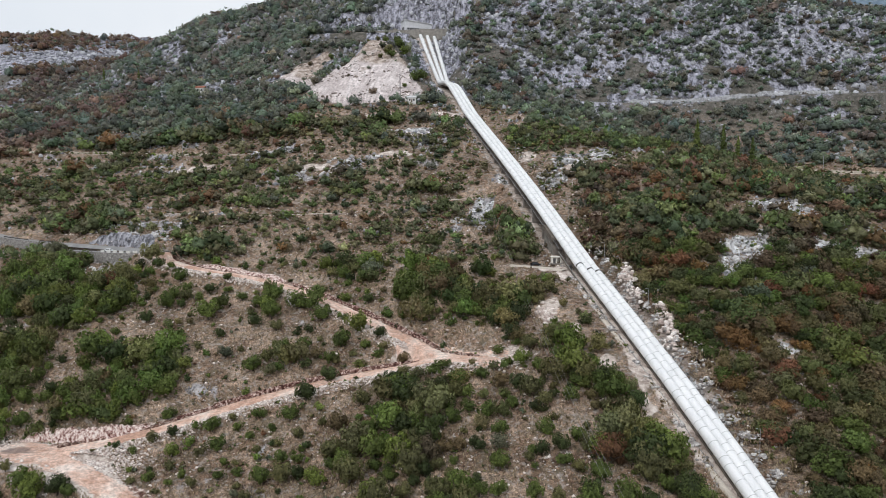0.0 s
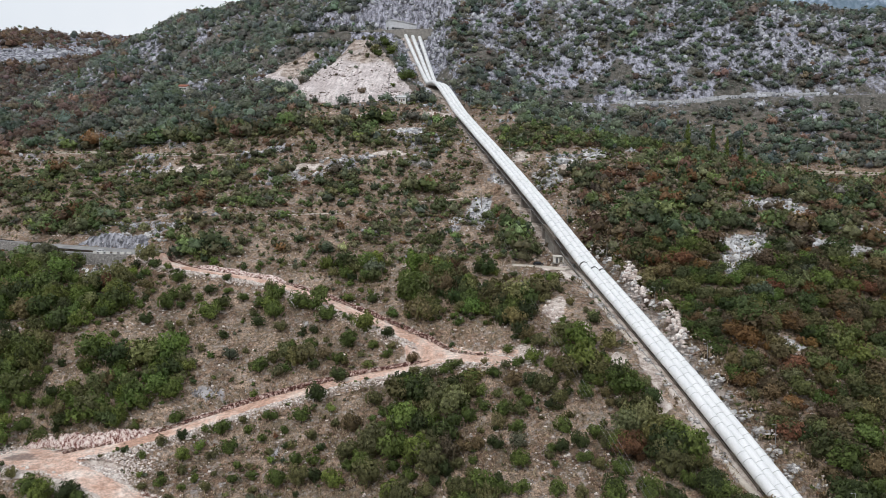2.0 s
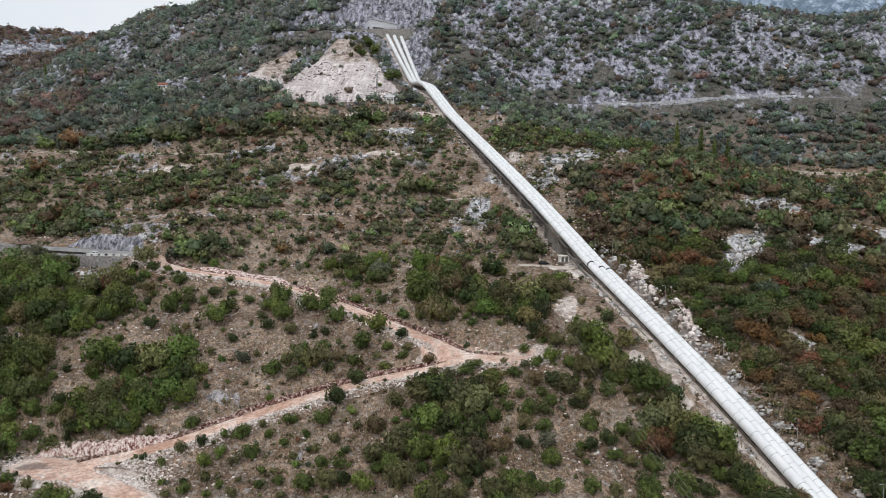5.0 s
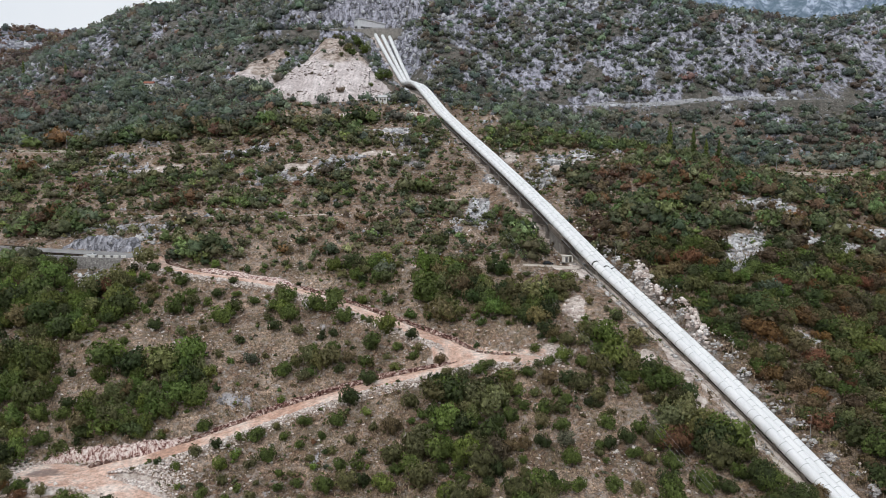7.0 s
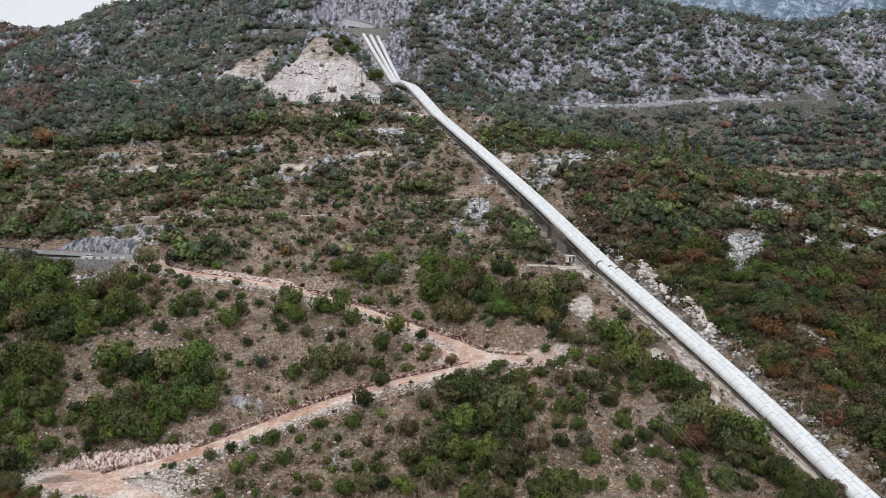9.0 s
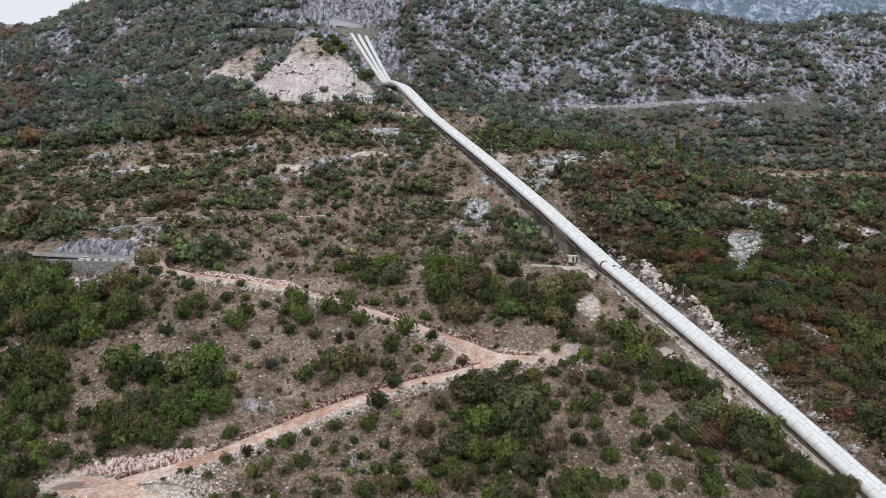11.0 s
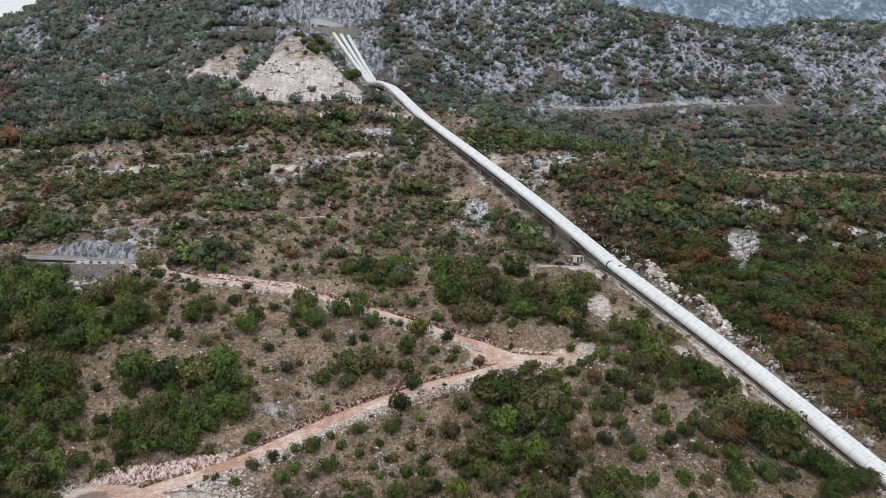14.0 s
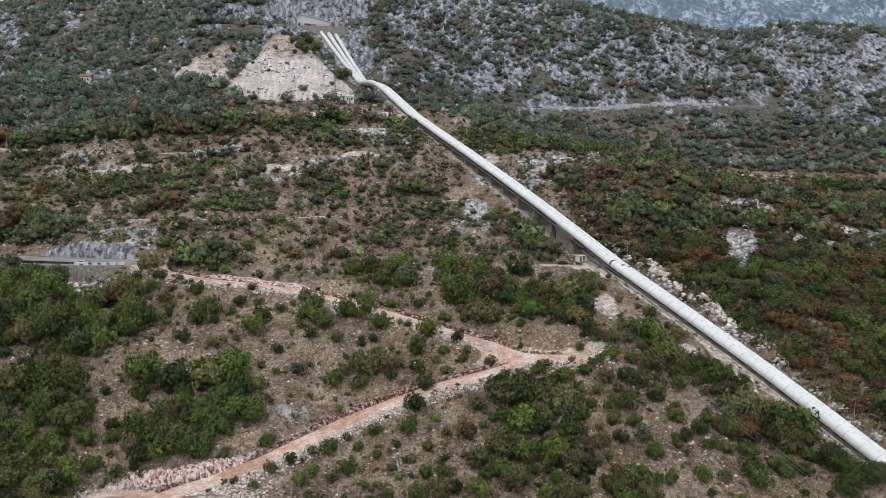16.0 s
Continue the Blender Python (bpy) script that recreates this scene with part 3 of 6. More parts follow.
def build_ground():
    xs = spaced([(-4600, 450), (-1400, 60), (-700, 14), (-420, 5), (-200, 2.0), (190, 4), (420, 12), (700, 60), (1400, 450), (4600, 1)])
    ys = spaced([(-4600, 450), (-600, 60), (0, 20), (140, 3), (165, 1.7), (320, 2.4), (480, 3.5), (700, 7), (1000, 16), (1300, 80), (2000, 400), (4800, 1)])
    gx, gy = np.meshgrid(xs, ys)
    x, y = gx.ravel(), gy.ravel()
    z = ground_height(x, y)
    # beyond the crest the land falls away to a plain
    z = z * (1 - smooth(1300, 2000, y)) + 60 * smooth(1300, 2000, y)
    me = sheet_mesh("ground", np.column_stack([x, y, z]).tolist(), grid_faces(len(ys), len(xs)).tolist(), M_GROUND)
    rock = rockiness(x, y)
    bare = patches(x, y, BARE_PATCHES)
    for name, reach in (("dirt_road", 7.2), ("turning_place", 10.5), ("apex", 9.0)):
        d, _ = nearest(x, y, LINES[name])
        bare = np.maximum(bare, (1 - smooth(reach * 0.55, reach + 1.5, d)) * 0.85)
    d, _ = nearest(x, y, PIPE_LINE)
    bare = np.maximum(bare, np.where(y < 300, 0.76, 0.5) * (1 - smooth(6, 10, d)))
    east = x - pipe_x(y) > 3.5
    bare = np.maximum(bare, east * 0.62 * (1 - smooth(7, 12, d + (layered(x, y, 12, 57) - 0.5) * 14)) * (y < 304))
    lime = patches(x, y, ROCK_PATCHES) * (y < 470) * (x > -45)
    # brown earth at the heads of the fans of spoil, and over most of the smaller one
    earth = np.maximum(smooth(528, 572, y + (layered(x, y, 16, 65) - 0.5) * 60), 0.55 * smooth(-114, -122, x) * smooth(0.35, 0.6, layered(x, y, 18, 66)))
    lime = np.maximum(lime, east * (y < 304) * (1 - smooth(7.5, 12.5, d)) * smooth(0.40, 0.58, layered(x, y * 0.5, 15, 63)))
    dirt = np.zeros(len(x))
    for name, reach in (("dirt_road", 3.8), ("turning_place", 5.8), ("apex", 7.5)):
        d, _ = nearest(x, y, LINES[name])
        dirt = np.maximum(dirt, 1 - smooth(reach - 1.0, reach + 1.5, d + (layered(x, y, 7, 59) - 0.5) * 4))
    for key, values in (("rock", rock), ("bare", bare), ("cut", fresh_cut(x, y)), ("lime", lime), ("silt", patches(x, y, [(-112, 193.5, 7, 4)])), ("upper", smooth(470, 540, y)), ("earth", earth), ("spoil", spoil(x, y)), ("dirt", dirt)):
        a = me.attributes.new(key, "FLOAT", "POINT")
        a.data.foreach_set("value", values.astype(np.float32))
    return tagged(new("ground", me), "dry stony hillside with tan grass and grey limestone", "ground", kind="structure")


ground = build_ground()


def way_strip(name, material, half, lift=0.0, ruts=0.0):
    """A road that follows its line, crowned a little and with uneven edges."""
    line = LINES[name]
    d = np.gradient(line[:, :2], axis=0)
    d /= np.linalg.norm(d, axis=1)[:, None]
    side = np.column_stack([d[:, 1], -d[:, 0]])
    across = np.linspace(-1, 1, 9)
    verts = []
    for k, (p, s) in enumerate(zip(line, side)):
        wob = 1 + 0.35 * ruts * (value_noise(p[0], p[1], 5, 11) - 0.5), 1 + 0.35 * ruts * (value_noise(p[0], p[1], 5, 12) - 0.5)
        for a in across:
            q = a * half * (wob[0] if a < 0 else wob[1])
            z = p[2] + lift + 0.10 * (1 - a * a) - ruts * 0.12 * math.exp(-((abs(q) - 0.85) / 0.3) ** 2) - (1.0 if abs(a) > 0.99 else 0)
            verts.append((p[0] + s[0] * q, p[1] + s[1] * q, z))
    me = sheet_mesh(name, verts, grid_faces(len(line), 9).tolist(), material)
    return me


ROADS = (("dirt_road", "dirt_road", M_DIRT, 3.7, 1.0, "freshly cut reddish dirt road winding down the slope"),
         ("asphalt", "road", M_ASPHALT, 3.4, 0.0, "narrow grey asphalt road along the slope"),
         ("layby", "layby", M_ASPHALT, 3.0, 0.2, "grey asphalt layby above the stone wall"),
         ("field_track", "track", M_TRACK, 1.1, 0.5, "narrow pale track across the terraces"),
         ("upper_track", "track", M_TRACK, 2.1, 0.5, "pale gravel track below the woods"),
         ("east_road", "road", M_TRACK, 1.7, 0.3, "pale road between the trees"),
         ("high_road", "road", M_ASPHALT, 3.0, 0.2, "grey road cut into the rocky upper slope"),
         ("middle_path", "path", M_TRACK, 0.9, 0.6, "pale footpath leading to the pipes"),
         ("service_path", "path", M_TRACK, 1.15, 1.2, "pale trodden path down beside the pipes"),
         ("ledge", "parking_place", M_TRACK, 3.3, 0.6, "pale gravel parking place beside the pipes"))
for way, name, material, half, ruts, label in ROADS:
    tagged(new(name, way_strip(way, material, half, 0.0, ruts)), label, "road", kind="structure")


# ---------------- helpers for things ----------------
def part(name, bm, material, parent=None, label="", smoothing=False, matrix=None):
    """Links a bmesh as one mesh object, under a thing or a part where one is given."""
    me = bpy.data.meshes.new(name)
    bm.normal_update()
    bm.to_mesh(me)
    bm.free()
    me.materials.append(material)
    if smoothing:
        me.polygons.foreach_set("use_smooth", [True] * len(me.polygons))
    ob = new(name, me)
    ob.parent = parent
    if matrix is not None:
        ob.matrix_basis = matrix
    if label:
        ob["label"] = label
    return ob


def thing(name, matrix, label, category, group=""):
    ob = new(name)
    ob.empty_display_size = 0.5
    ob.matrix_basis = matrix
    return tagged(ob, label, category, group)


def box(bm, x0, y0, z0, x1, y1, z1, bevel=0.0):
    made = bmesh.ops.create_cube(bm, size=1.0)["verts"]
    bmesh.ops.scale(bm, vec=(x1 - x0, y1 - y0, z1 - z0), verts=made)
    bmesh.ops.translate(bm, vec=((x0 + x1) / 2, (y0 + y1) / 2, (z0 + z1) / 2), verts=made)
    if bevel:
        edges = list({e for v in made for e in v.link_edges})
        bmesh.ops.bevel(bm, geom=edges, offset=bevel, segments=1, affect="EDGES", profile=0.5)
    return bm


def boxed(*dims, bevel=0.0):
    return box(bmesh.new(), *dims, bevel=bevel)


def rod(bm, a, b, r0, r1=None, sides=8):
    """A tapered round bar between two points."""
    a, b = Vector(a), Vector(b)
    r1 = r0 if r1 is None else r1
    turn = (b - a).to_track_quat("Z", "Y").to_matrix()
    rings = []
    for p, r in ((a, r0), (b, r1)):
        rings.append([bm.verts.new(p + turn @ Vector((r * math.cos(2 * math.pi * k / sides), r * math.sin(2 * math.pi * k / sides), 0))) for k in range(sides)])
    for k in range(sides):
        bm.faces.new((rings[0][k], rings[0][(k + 1) % sides], rings[1][(k + 1) % sides], rings[1][k]))
    bm.faces.new(rings[0][::-1])
    bm.faces.new(rings[1])
    return bm


def level(x, y):
    return float(ground_height(x, y)[0])


# ---------------- the three penstock pipes ----------------
PIPE_RADIUS, PIPE_GAP, PIPE_FALL = 1.5, 3.12, 0.87  # the pipes lie in a row that falls to the east
# height of the pipes' centre line along the slope: y, z
PIPE_PROFILE = ((140, 6.4), (181.8, 24.6), (198.2, 32.4), (221, 42.6), (249.3, 54.4), (284.1, 68.5), (307.3, 79.2), (332.8, 90.9), (362.7, 103.9), (398.1, 118.7),
                (441, 136.2), (465.9, 146.7), (480, 153.9), (499.7, 164.2), (512, 170.0), (523.8, 173.3), (534, 174.0), (543, 175.0), (576, 196.2), (620, 225.6))


def pipe_centre(index):
    rows = []
    for y, z in PIPE_PROFILE:
        spread = PIPE_GAP + 2.8 * max(0, (y - 541) / 79)
        rows.append((pipe_x(y) + spread * index, y + 0.33 * spread * index * (0 if y > 600 else 1), z - PIPE_FALL * index))
    line = densify(rows, 2.2)
    return line


def ring_frame(line, k):
    a, b = line[max(0, k - 1)], line[min(len(line) - 1, k + 1)]
    return (Vector(b) - Vector(a)).to_track_quat("Z", "Y").to_matrix()


def tube(line, radius, sides=28):
    bm = bmesh.new()
    rings = []
    for k, p in enumerate(line):
        turn = ring_frame(line, k)
        rings.append([bm.verts.new(Vector(p) + turn @ Vector((radius * math.cos(2 * math.pi * s / sides), radius * math.sin(2 * math.pi * s / sides), 0))) for s in range(sides)])
    for r0, r1 in zip(rings[:-1], rings[1:]):
        for s in range(sides):
            bm.faces.new((r0[s], r0[(s + 1) % sides], r1[(s + 1) % sides], r1[s]))
    bm.faces.new(rings[0][::-1])
    bm.faces.new(rings[-1])
    return bm


def band_mesh(name, radius, width, thick, material, sides=28):
    """A hoop round the pipe, lying round the z axis."""
    bm = bmesh.new()
    outline = ((radius - 0.05, -width / 2), (radius + thick, -width / 2), (radius + thick, width / 2), (radius - 0.05, width / 2))
    rings = [[bm.verts.new((r * math.cos(2 * math.pi * s / sides), r * math.sin(2 * math.pi * s / sides), z)) for r, z in outline] for s in range(sides)]
    for s in range(sides):
        a, b = rings[s], rings[(s + 1) % sides]
        for k in range(3):
            bm.faces.new((a[k], b[k], b[k + 1], a[k + 1]))
    me = bpy.data.meshes.new(name)
    bm.normal_update()
    bm.to_mesh(me)
    bm.free()
    me.materials.append(material)
    return me


WELD = band_mesh("weld_band", PIPE_RADIUS, 0.16, 0.035, M_BAND)
COLLAR = band_mesh("expansion_collar", PIPE_RADIUS, 0.55, 0.14, M_COLLAR)
FLANGE = band_mesh("joint_sleeve", PIPE_RADIUS, 1.5, 0.09, M_PIPE)
PIPE_LINES = [pipe_centre(k) for k in range(3)]
for index, line in enumerate(PIPE_LINES):
    pipe = thing("penstock_pipe", Matrix.Identity(4), "large white-painted steel penstock pipe with weld bands running down the slope", "pipe", "penstock pipes")
    part("shell", tube(line, PIPE_RADIUS), M_PIPE, pipe, smoothing=True)
    run, due = 0.0, 1.5 + index
    for k in range(1, len(line) - 1):
        run += float(np.linalg.norm(line[k] - line[k - 1]))
        if run >= due:
            due += 4.4
            band = new("weld_band", WELD)
            band.parent = pipe
            band.matrix_basis = Matrix.Translation(line[k]) @ ring_frame(line, k).to_4x4()
    k = int(np.argmin(np.abs(line[:, 1] - (284.2 - 0.6 * index))))
    for name, me, shift in (("expansion_collar", COLLAR, 0.0), ("joint_sleeve", FLANGE, 1.1)):
        ob = new(name, me)
        ob.parent = pipe
        ob["label"] = "black expansion collar" if shift == 0 else "thicker white joint sleeve"
        turn = ring_frame(line, k).to_4x4()
        ob.matrix_basis = Matrix.Translation(line[k]) @ turn @ Matrix.Translation((0, 0, shift))


# ---------------- shrubs and trees ----------------
def crown_arrays(seed, leaves, leaf, clumps, low=0.04):
    """Sprays of leaves of a domed crown one metre high: triangles and soft normals, both (n, 3, 3)."""
    rng = np.random.default_rng(seed)
    # boughs spread over the dome, some drawn in and some pushed out
    k = np.arange(clumps)
    up = 1 - 1.42 * (k + 0.5) / clumps + rng.uniform(-0.1, 0.1, clumps)
    up = np.clip(up, -0.5, 0.98)
    angle = 2.4 * k + rng.uniform(-0.5, 0.5, clumps) + rng.uniform(0, 6.28)
    out = np.column_stack([np.cos(angle) * np.sqrt(1 - up**2), np.sin(angle) * np.sqrt(1 - up**2), up])
    # two to four heads of unequal height make up the crown
    heads = int(rng.integers(2, 5)) if clumps > 8 else 2
    turn = rng.uniform(0, 6.28) + np.arange(heads) * 6.28 / heads + rng.uniform(-0.5, 0.5, heads)
    away = rng.uniform(0.12, 0.27, heads)
    head = np.column_stack([np.cos(turn) * away, np.sin(turn) * away, rng.uniform(0.32, 0.54, heads)])
    broad = rng.uniform(0.24, 0.36, heads)
    head[0, 2], broad[0] = 0.54, rng.uniform(0.29, 0.36)
    at = k % heads
    reach = rng.uniform(0.72, 1.12, clumps)[:, None]
    centre = head[at] + out * reach * broad[at][:, None] * (1, 1, 0.95) + rng.normal(0, 0.025, (clumps, 3))
    size = rng.uniform(0.11, 0.2, clumps) * (1 + 0.5 * (clumps < 12))
    pick = rng.integers(0, clumps, leaves)
    d = rng.normal(size=(leaves, 3))
    d /= np.linalg.norm(d, axis=1)[:, None]
    d += 0.75 * out[pick]
    d /= np.linalg.norm(d, axis=1)[:, None]
    p = centre[pick] + d * (size[pick] * rng.uniform(0.75, 1.12, leaves))[:, None]
    nrm = d + rng.normal(0, 0.5, (leaves, 3))
    nrm /= np.linalg.norm(nrm, axis=1)[:, None]
    a = np.cross(nrm, rng.normal(size=(leaves, 3)))
    a /= np.linalg.norm(a, axis=1)[:, None]
    b = np.cross(nrm, a)
    s = (leaf * rng.uniform(0.6, 1.35, leaves))[:, None]
    spray = np.stack([p - a * s * 0.62 - b * s * 0.4, p + a * s * 0.62 - b * s * 0.36, p + b * s * 0.78 - nrm * s * 0.2], 1)
    soft = 0.66 * d + 0.5 * out[pick] + 0.4 * nrm
    soft = np.repeat((soft / np.linalg.norm(soft, axis=1)[:, None])[:, None], 3, axis=1)
    # a twiggy heart that closes the crown
    bm = bmesh.new()
    bmesh.ops.create_icosphere(bm, subdivisions=1, radius=1.0)
    ball = np.array([[v.co[:] for v in f.verts] for f in bm.faces])
    bm.free()
    ball = ball[ball[:, :, 2].mean(1) > -0.55]
    if leaves < 130 and clumps > 3:
        ball = ball * rng.uniform(0.9, 1.1, (len(ball), 1, 1))
    elif leaves < 250:
        ball = np.array([[(a, 0, 0), (0, b, 0), (0, 0, c)] for a in (-1, 1) for b in (-1, 1) for c in (-0.5, 1)], float)
    if leaves > 250:  # an inner layer of larger, shaded sprays
        inner = leaves // 3
        d = rng.normal(size=(inner, 3))
        d /= np.linalg.norm(d, axis=1)[:, None]
        own = rng.integers(0, heads, inner)
        p = head[own] + d * broad[own][:, None] * rng.uniform(0.45, 0.8, (inner, 1))
        a = np.cross(d, rng.normal(size=(inner, 3)))
        a /= np.linalg.norm(a, axis=1)[:, None]
        b, q = np.cross(d, a), 1.6 * leaf
        hearts = np.stack([p - a * q * 0.6 - b * q * 0.4, p + a * q * 0.6 - b * q * 0.4, p + b * q * 0.75], 1)
        tris, soft = np.concatenate([spray, hearts]), np.concatenate([soft, np.repeat(d[:, None], 3, axis=1)])
    elif leaves < 60:
        head, broad = np.array([[0, 0, 0.45]]), np.array([0.45])
    if leaves <= 250:
        hearts = np.concatenate([ball * r * 0.88 + c for c, r in zip(head, broad)])
        tris, soft = np.concatenate([spray, hearts]), np.concatenate([soft] + [ball] * len(head))
    tris[:, :, 2] = np.clip(tris[:, :, 2], low, None)
    face = np.cross(tris[:, 1] - tris[:, 0], tris[:, 2] - tris[:, 0])
    back = (face * soft.mean(1)).sum(1) < 0
    tris[back], soft[back] = tris[back][:, ::-1], soft[back][:, ::-1]
    return tris, soft


def leaf_mesh(name, tris, material, soft=None):
    n = len(tris)
    me = bpy.data.meshes.new(name)
    me.vertices.add(n * 3)
    me.vertices.foreach_set("co", tris.reshape(-1).astype(np.float32))
    me.loops.add(n * 3)
    me.loops.foreach_set("vertex_index", np.arange(n * 3, dtype=np.int32))
    me.polygons.add(n)
    me.polygons.foreach_set("loop_start", np.arange(0, n * 3, 3, dtype=np.int32))
    me.materials.append(material)
    me.update(calc_edges=True)
    if soft is not None:
        me.polygons.foreach_set("use_smooth", [True] * n)
        a = me.attributes.new("custom_normal", "FLOAT_VECTOR", "POINT")
        a.data.foreach_set("vector", soft.reshape(-1).astype(np.float32))
    return me


# base colours of the foliage
TINTS = {"dark": (0.068, 0.090, 0.034), "green": (0.116, 0.154, 0.044), "bright": (0.148, 0.188, 0.050), "olive": (0.156, 0.154, 0.070),
         "grey": (0.140, 0.155, 0.108), "brown": (0.170, 0.128, 0.072), "russet": (0.172, 0.093, 0.054), "orange": (0.200, 0.114, 0.048), "umber": (0.124, 0.098, 0.064)}
KINDS = list(TINTS)
# blue-grey mixed into the farther foliage, standing in for haze
HAZE_TINT = np.array((0.232, 0.276, 0.306))


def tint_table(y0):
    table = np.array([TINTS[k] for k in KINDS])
    # share of painted haze, larger for bands farther up the slope
    haze = 0.46 if y0 > 600 else 0.38 if y0 > 440 else 0.1 if y0 > 290 else 0.0
    haze = np.array([haze * ((0.35 if y0 > 900 else 0.6) if k in ("brown", "russet", "orange", "umber") else 1.0) for k in KINDS])[:, None]
    return table * (1 - haze) + HAZE_TINT * haze


# Shrubs that stand apart: x, y, width, kind
FIELD_SHRUBS = [(-124, 227, 3.6, "bright"), (-121, 230, 3.6, "dark"), (-111, 247, 4.3, "green"), (-115, 216, 5.1, "dark"), (-121, 211, 7.4, "green"),
    (-118, 205, 6.4, "green"), (-73, 214, 5.4, "green"), (-66, 203, 4.0, "dark"), (-71, 200, 4.1, "olive"), (-75, 196, 2.8, "green"), (-63, 197, 5.2,
    "bright"), (-55, 207, 5.5, "green"), (-50, 200, 6.0, "green"), (-50, 211, 3.3, "olive"), (-47, 208, 3.6, "green"), (-45, 189, 3.9, "green"), (-65,
    187, 3.8, "green"), (-104, 174, 7.1, "dark"), (-92, 173, 5.3, "green"), (-97, 178, 8.0, "green"), (-93, 176, 8.5, "bright"), (-86, 177, 7.0, "dark"), (-82, 176, 5.0, "green"), (-65, 240, 5.6, "grey"), (-53, 235, 7.0, "green"), (-72, 251, 4.7, "dark"),
    (-77, 243, 3.8, "olive"), (-83, 283, 4.4, "dark"), (-87, 275, 5.6, "dark"), (-80, 277, 3.9, "green")]
TERRACE_SHRUBS = [(-72, 272, 5.1, "green"), (-100, 265, 7.5,
    "green"), (-97, 276, 5.2, "green"), (-80, 259, 10.2, "green"), (-103, 255, 6.0, "dark"), (-103, 282, 6.6, "green"), (-124, 222, 5.9, "green"),
    (-131, 219, 6.9, "green"), (-56, 262, 8.2, "green"), (-48, 269, 9.3, "green"), (-36, 262, 8.2, "green"), (-52, 256, 6.0, "olive"), (-61, 244, 2.7,
    "olive")]
ROADSIDE_SHRUBS = [(-38, 246, 5.8, "green"), (-45, 245, 6.2, "green"), (-25, 248, 7.8, "green"), (-16, 246, 5.0, "green"), (-11, 248, 5.0, "dark"),
    (-1, 240, 5.6, "brown"), (-29, 220, 7.9, "dark"), (-24, 230, 7.2, "dark"), (-32, 213, 6.7, "green"), (-42, 213, 4.7, "green"), (-36, 208, 3.3,
    "green"), (-21, 211, 3.3, "olive"), (-27, 206, 4.9, "olive"), (-15, 208, 7.2, "brown"), (-14, 197, 8.7, "olive"), (-5, 204, 7.0, "green"), (-10,
    218, 6.8, "olive"), (6, 199, 5.0, "dark"), (-29, 196, 4.6, "green"), (-38, 200, 3.4, "olive"), (-42, 205, 3.2, "green"), (-22, 190, 5.7, "dark"),
    (-16, 187, 6.4, "bright"), (-6, 186, 9.3, "olive"), (-13, 192, 4.5, "green"), (1, 180, 7.1, "bright"), (4, 190, 3.0, "dark"), (0, 191, 5.1,
    "green"), (-32, 188, 6.5, "green"), (-21, 274, 5.6, "dark"), (-31, 277, 5.6, "green")]
LOWER_SHRUBS = [(20, 207, 5.8, "green"), (24, 212, 4.7, "green"), (30, 209, 5.9, "green"), (34, 202, 5.4, "green"), (28, 197, 4.6, "dark"), (23, 197,
    4.3, "brown"), (35, 189, 6.5, "bright"), (19, 196, 5.2, "brown"), (12, 184, 4.3, "dark"), (10, 180, 5.6, "olive"), (29, 184, 3.5, "dark"), (30,
    180, 5.1, "green"), (35, 180, 4.8, "green"), (37, 212, 5.0, "green"), (33, 222, 6.9, "brown"), (27, 225, 5.3, "green"), (45, 220, 4.1, "green"),
    (47, 201, 5.7, "green"), (56, 199, 5.3, "green"), (44, 189, 2.4, "green"), (52, 190, 4.5, "green"), (61, 186, 6.7, "green"), (58, 180, 7.1,
    "dark"), (44, 180, 5.7, "green"), (50, 179, 4.2, "olive"), (58, 176, 8.3, "green"), (67, 179, 7.6, "green"), (73, 178, 5.6, "dark"), (45, 229,
    6.1, "green"), (42, 239, 6.8, "olive"), (51, 234, 5.5, "green"), (90, 174, 7.5, "olive"), (95, 176, 6.0, "brown")]

# Woods and thickets: x, y, half width, half depth, share of the ground covered
THICKETS_WEST = [(-213, 393, 28, 15, 0.80), (-243, 414, 13, 7, 0.90), (-189, 341, 22, 18, 0.93), (-156, 384, 20, 13, 0.85), (-125, 382, 10, 12, 0.85), (-119,
    309, 8, 9, 0.92), (-103, 305, 7, 7, 0.90), (-93, 385, 14, 11, 0.80), (-86, 308, 6, 9, 0.70), (-69, 310, 6, 9, 0.70), (-61, 269, 5, 13, 0.85), (-172, 301,
    15, 11, 0.93), (-140, 267, 27, 15, 0.97), (-128, 288, 7, 10, 0.97), (-115, 288, 6, 4, 0.80), (-99, 273, 5, 11, 0.70), (-81, 263, 6, 7, 0.85)]
THICKETS_MIDDLE = [(-60, 375, 12, 11, 0.85), (-13, 365, 6, 11, 0.80), (9, 366, 11, 7, 0.80), (-22, 327, 8, 8, 0.70), (-3, 313, 8, 14, 0.80), (29, 345, 14, 10,
    0.70), (37, 315, 12, 14, 0.92), (-31, 294, 14, 10, 0.85), (-1, 284, 11, 14, 0.92), (20, 273, 10, 17, 0.85), (33, 261, 10, 13, 0.92), (46, 278, 10, 6, 0.97),
    (-36, 265, 8, 8, 0.90), (1, 261, 4, 4, 0.80), (-71, 407, 13, 7, 0.50), (-25, 384, 12, 7, 0.75), (-80, 335, 11, 6, 0.60), (-45, 313, 10, 8, 0.60)]
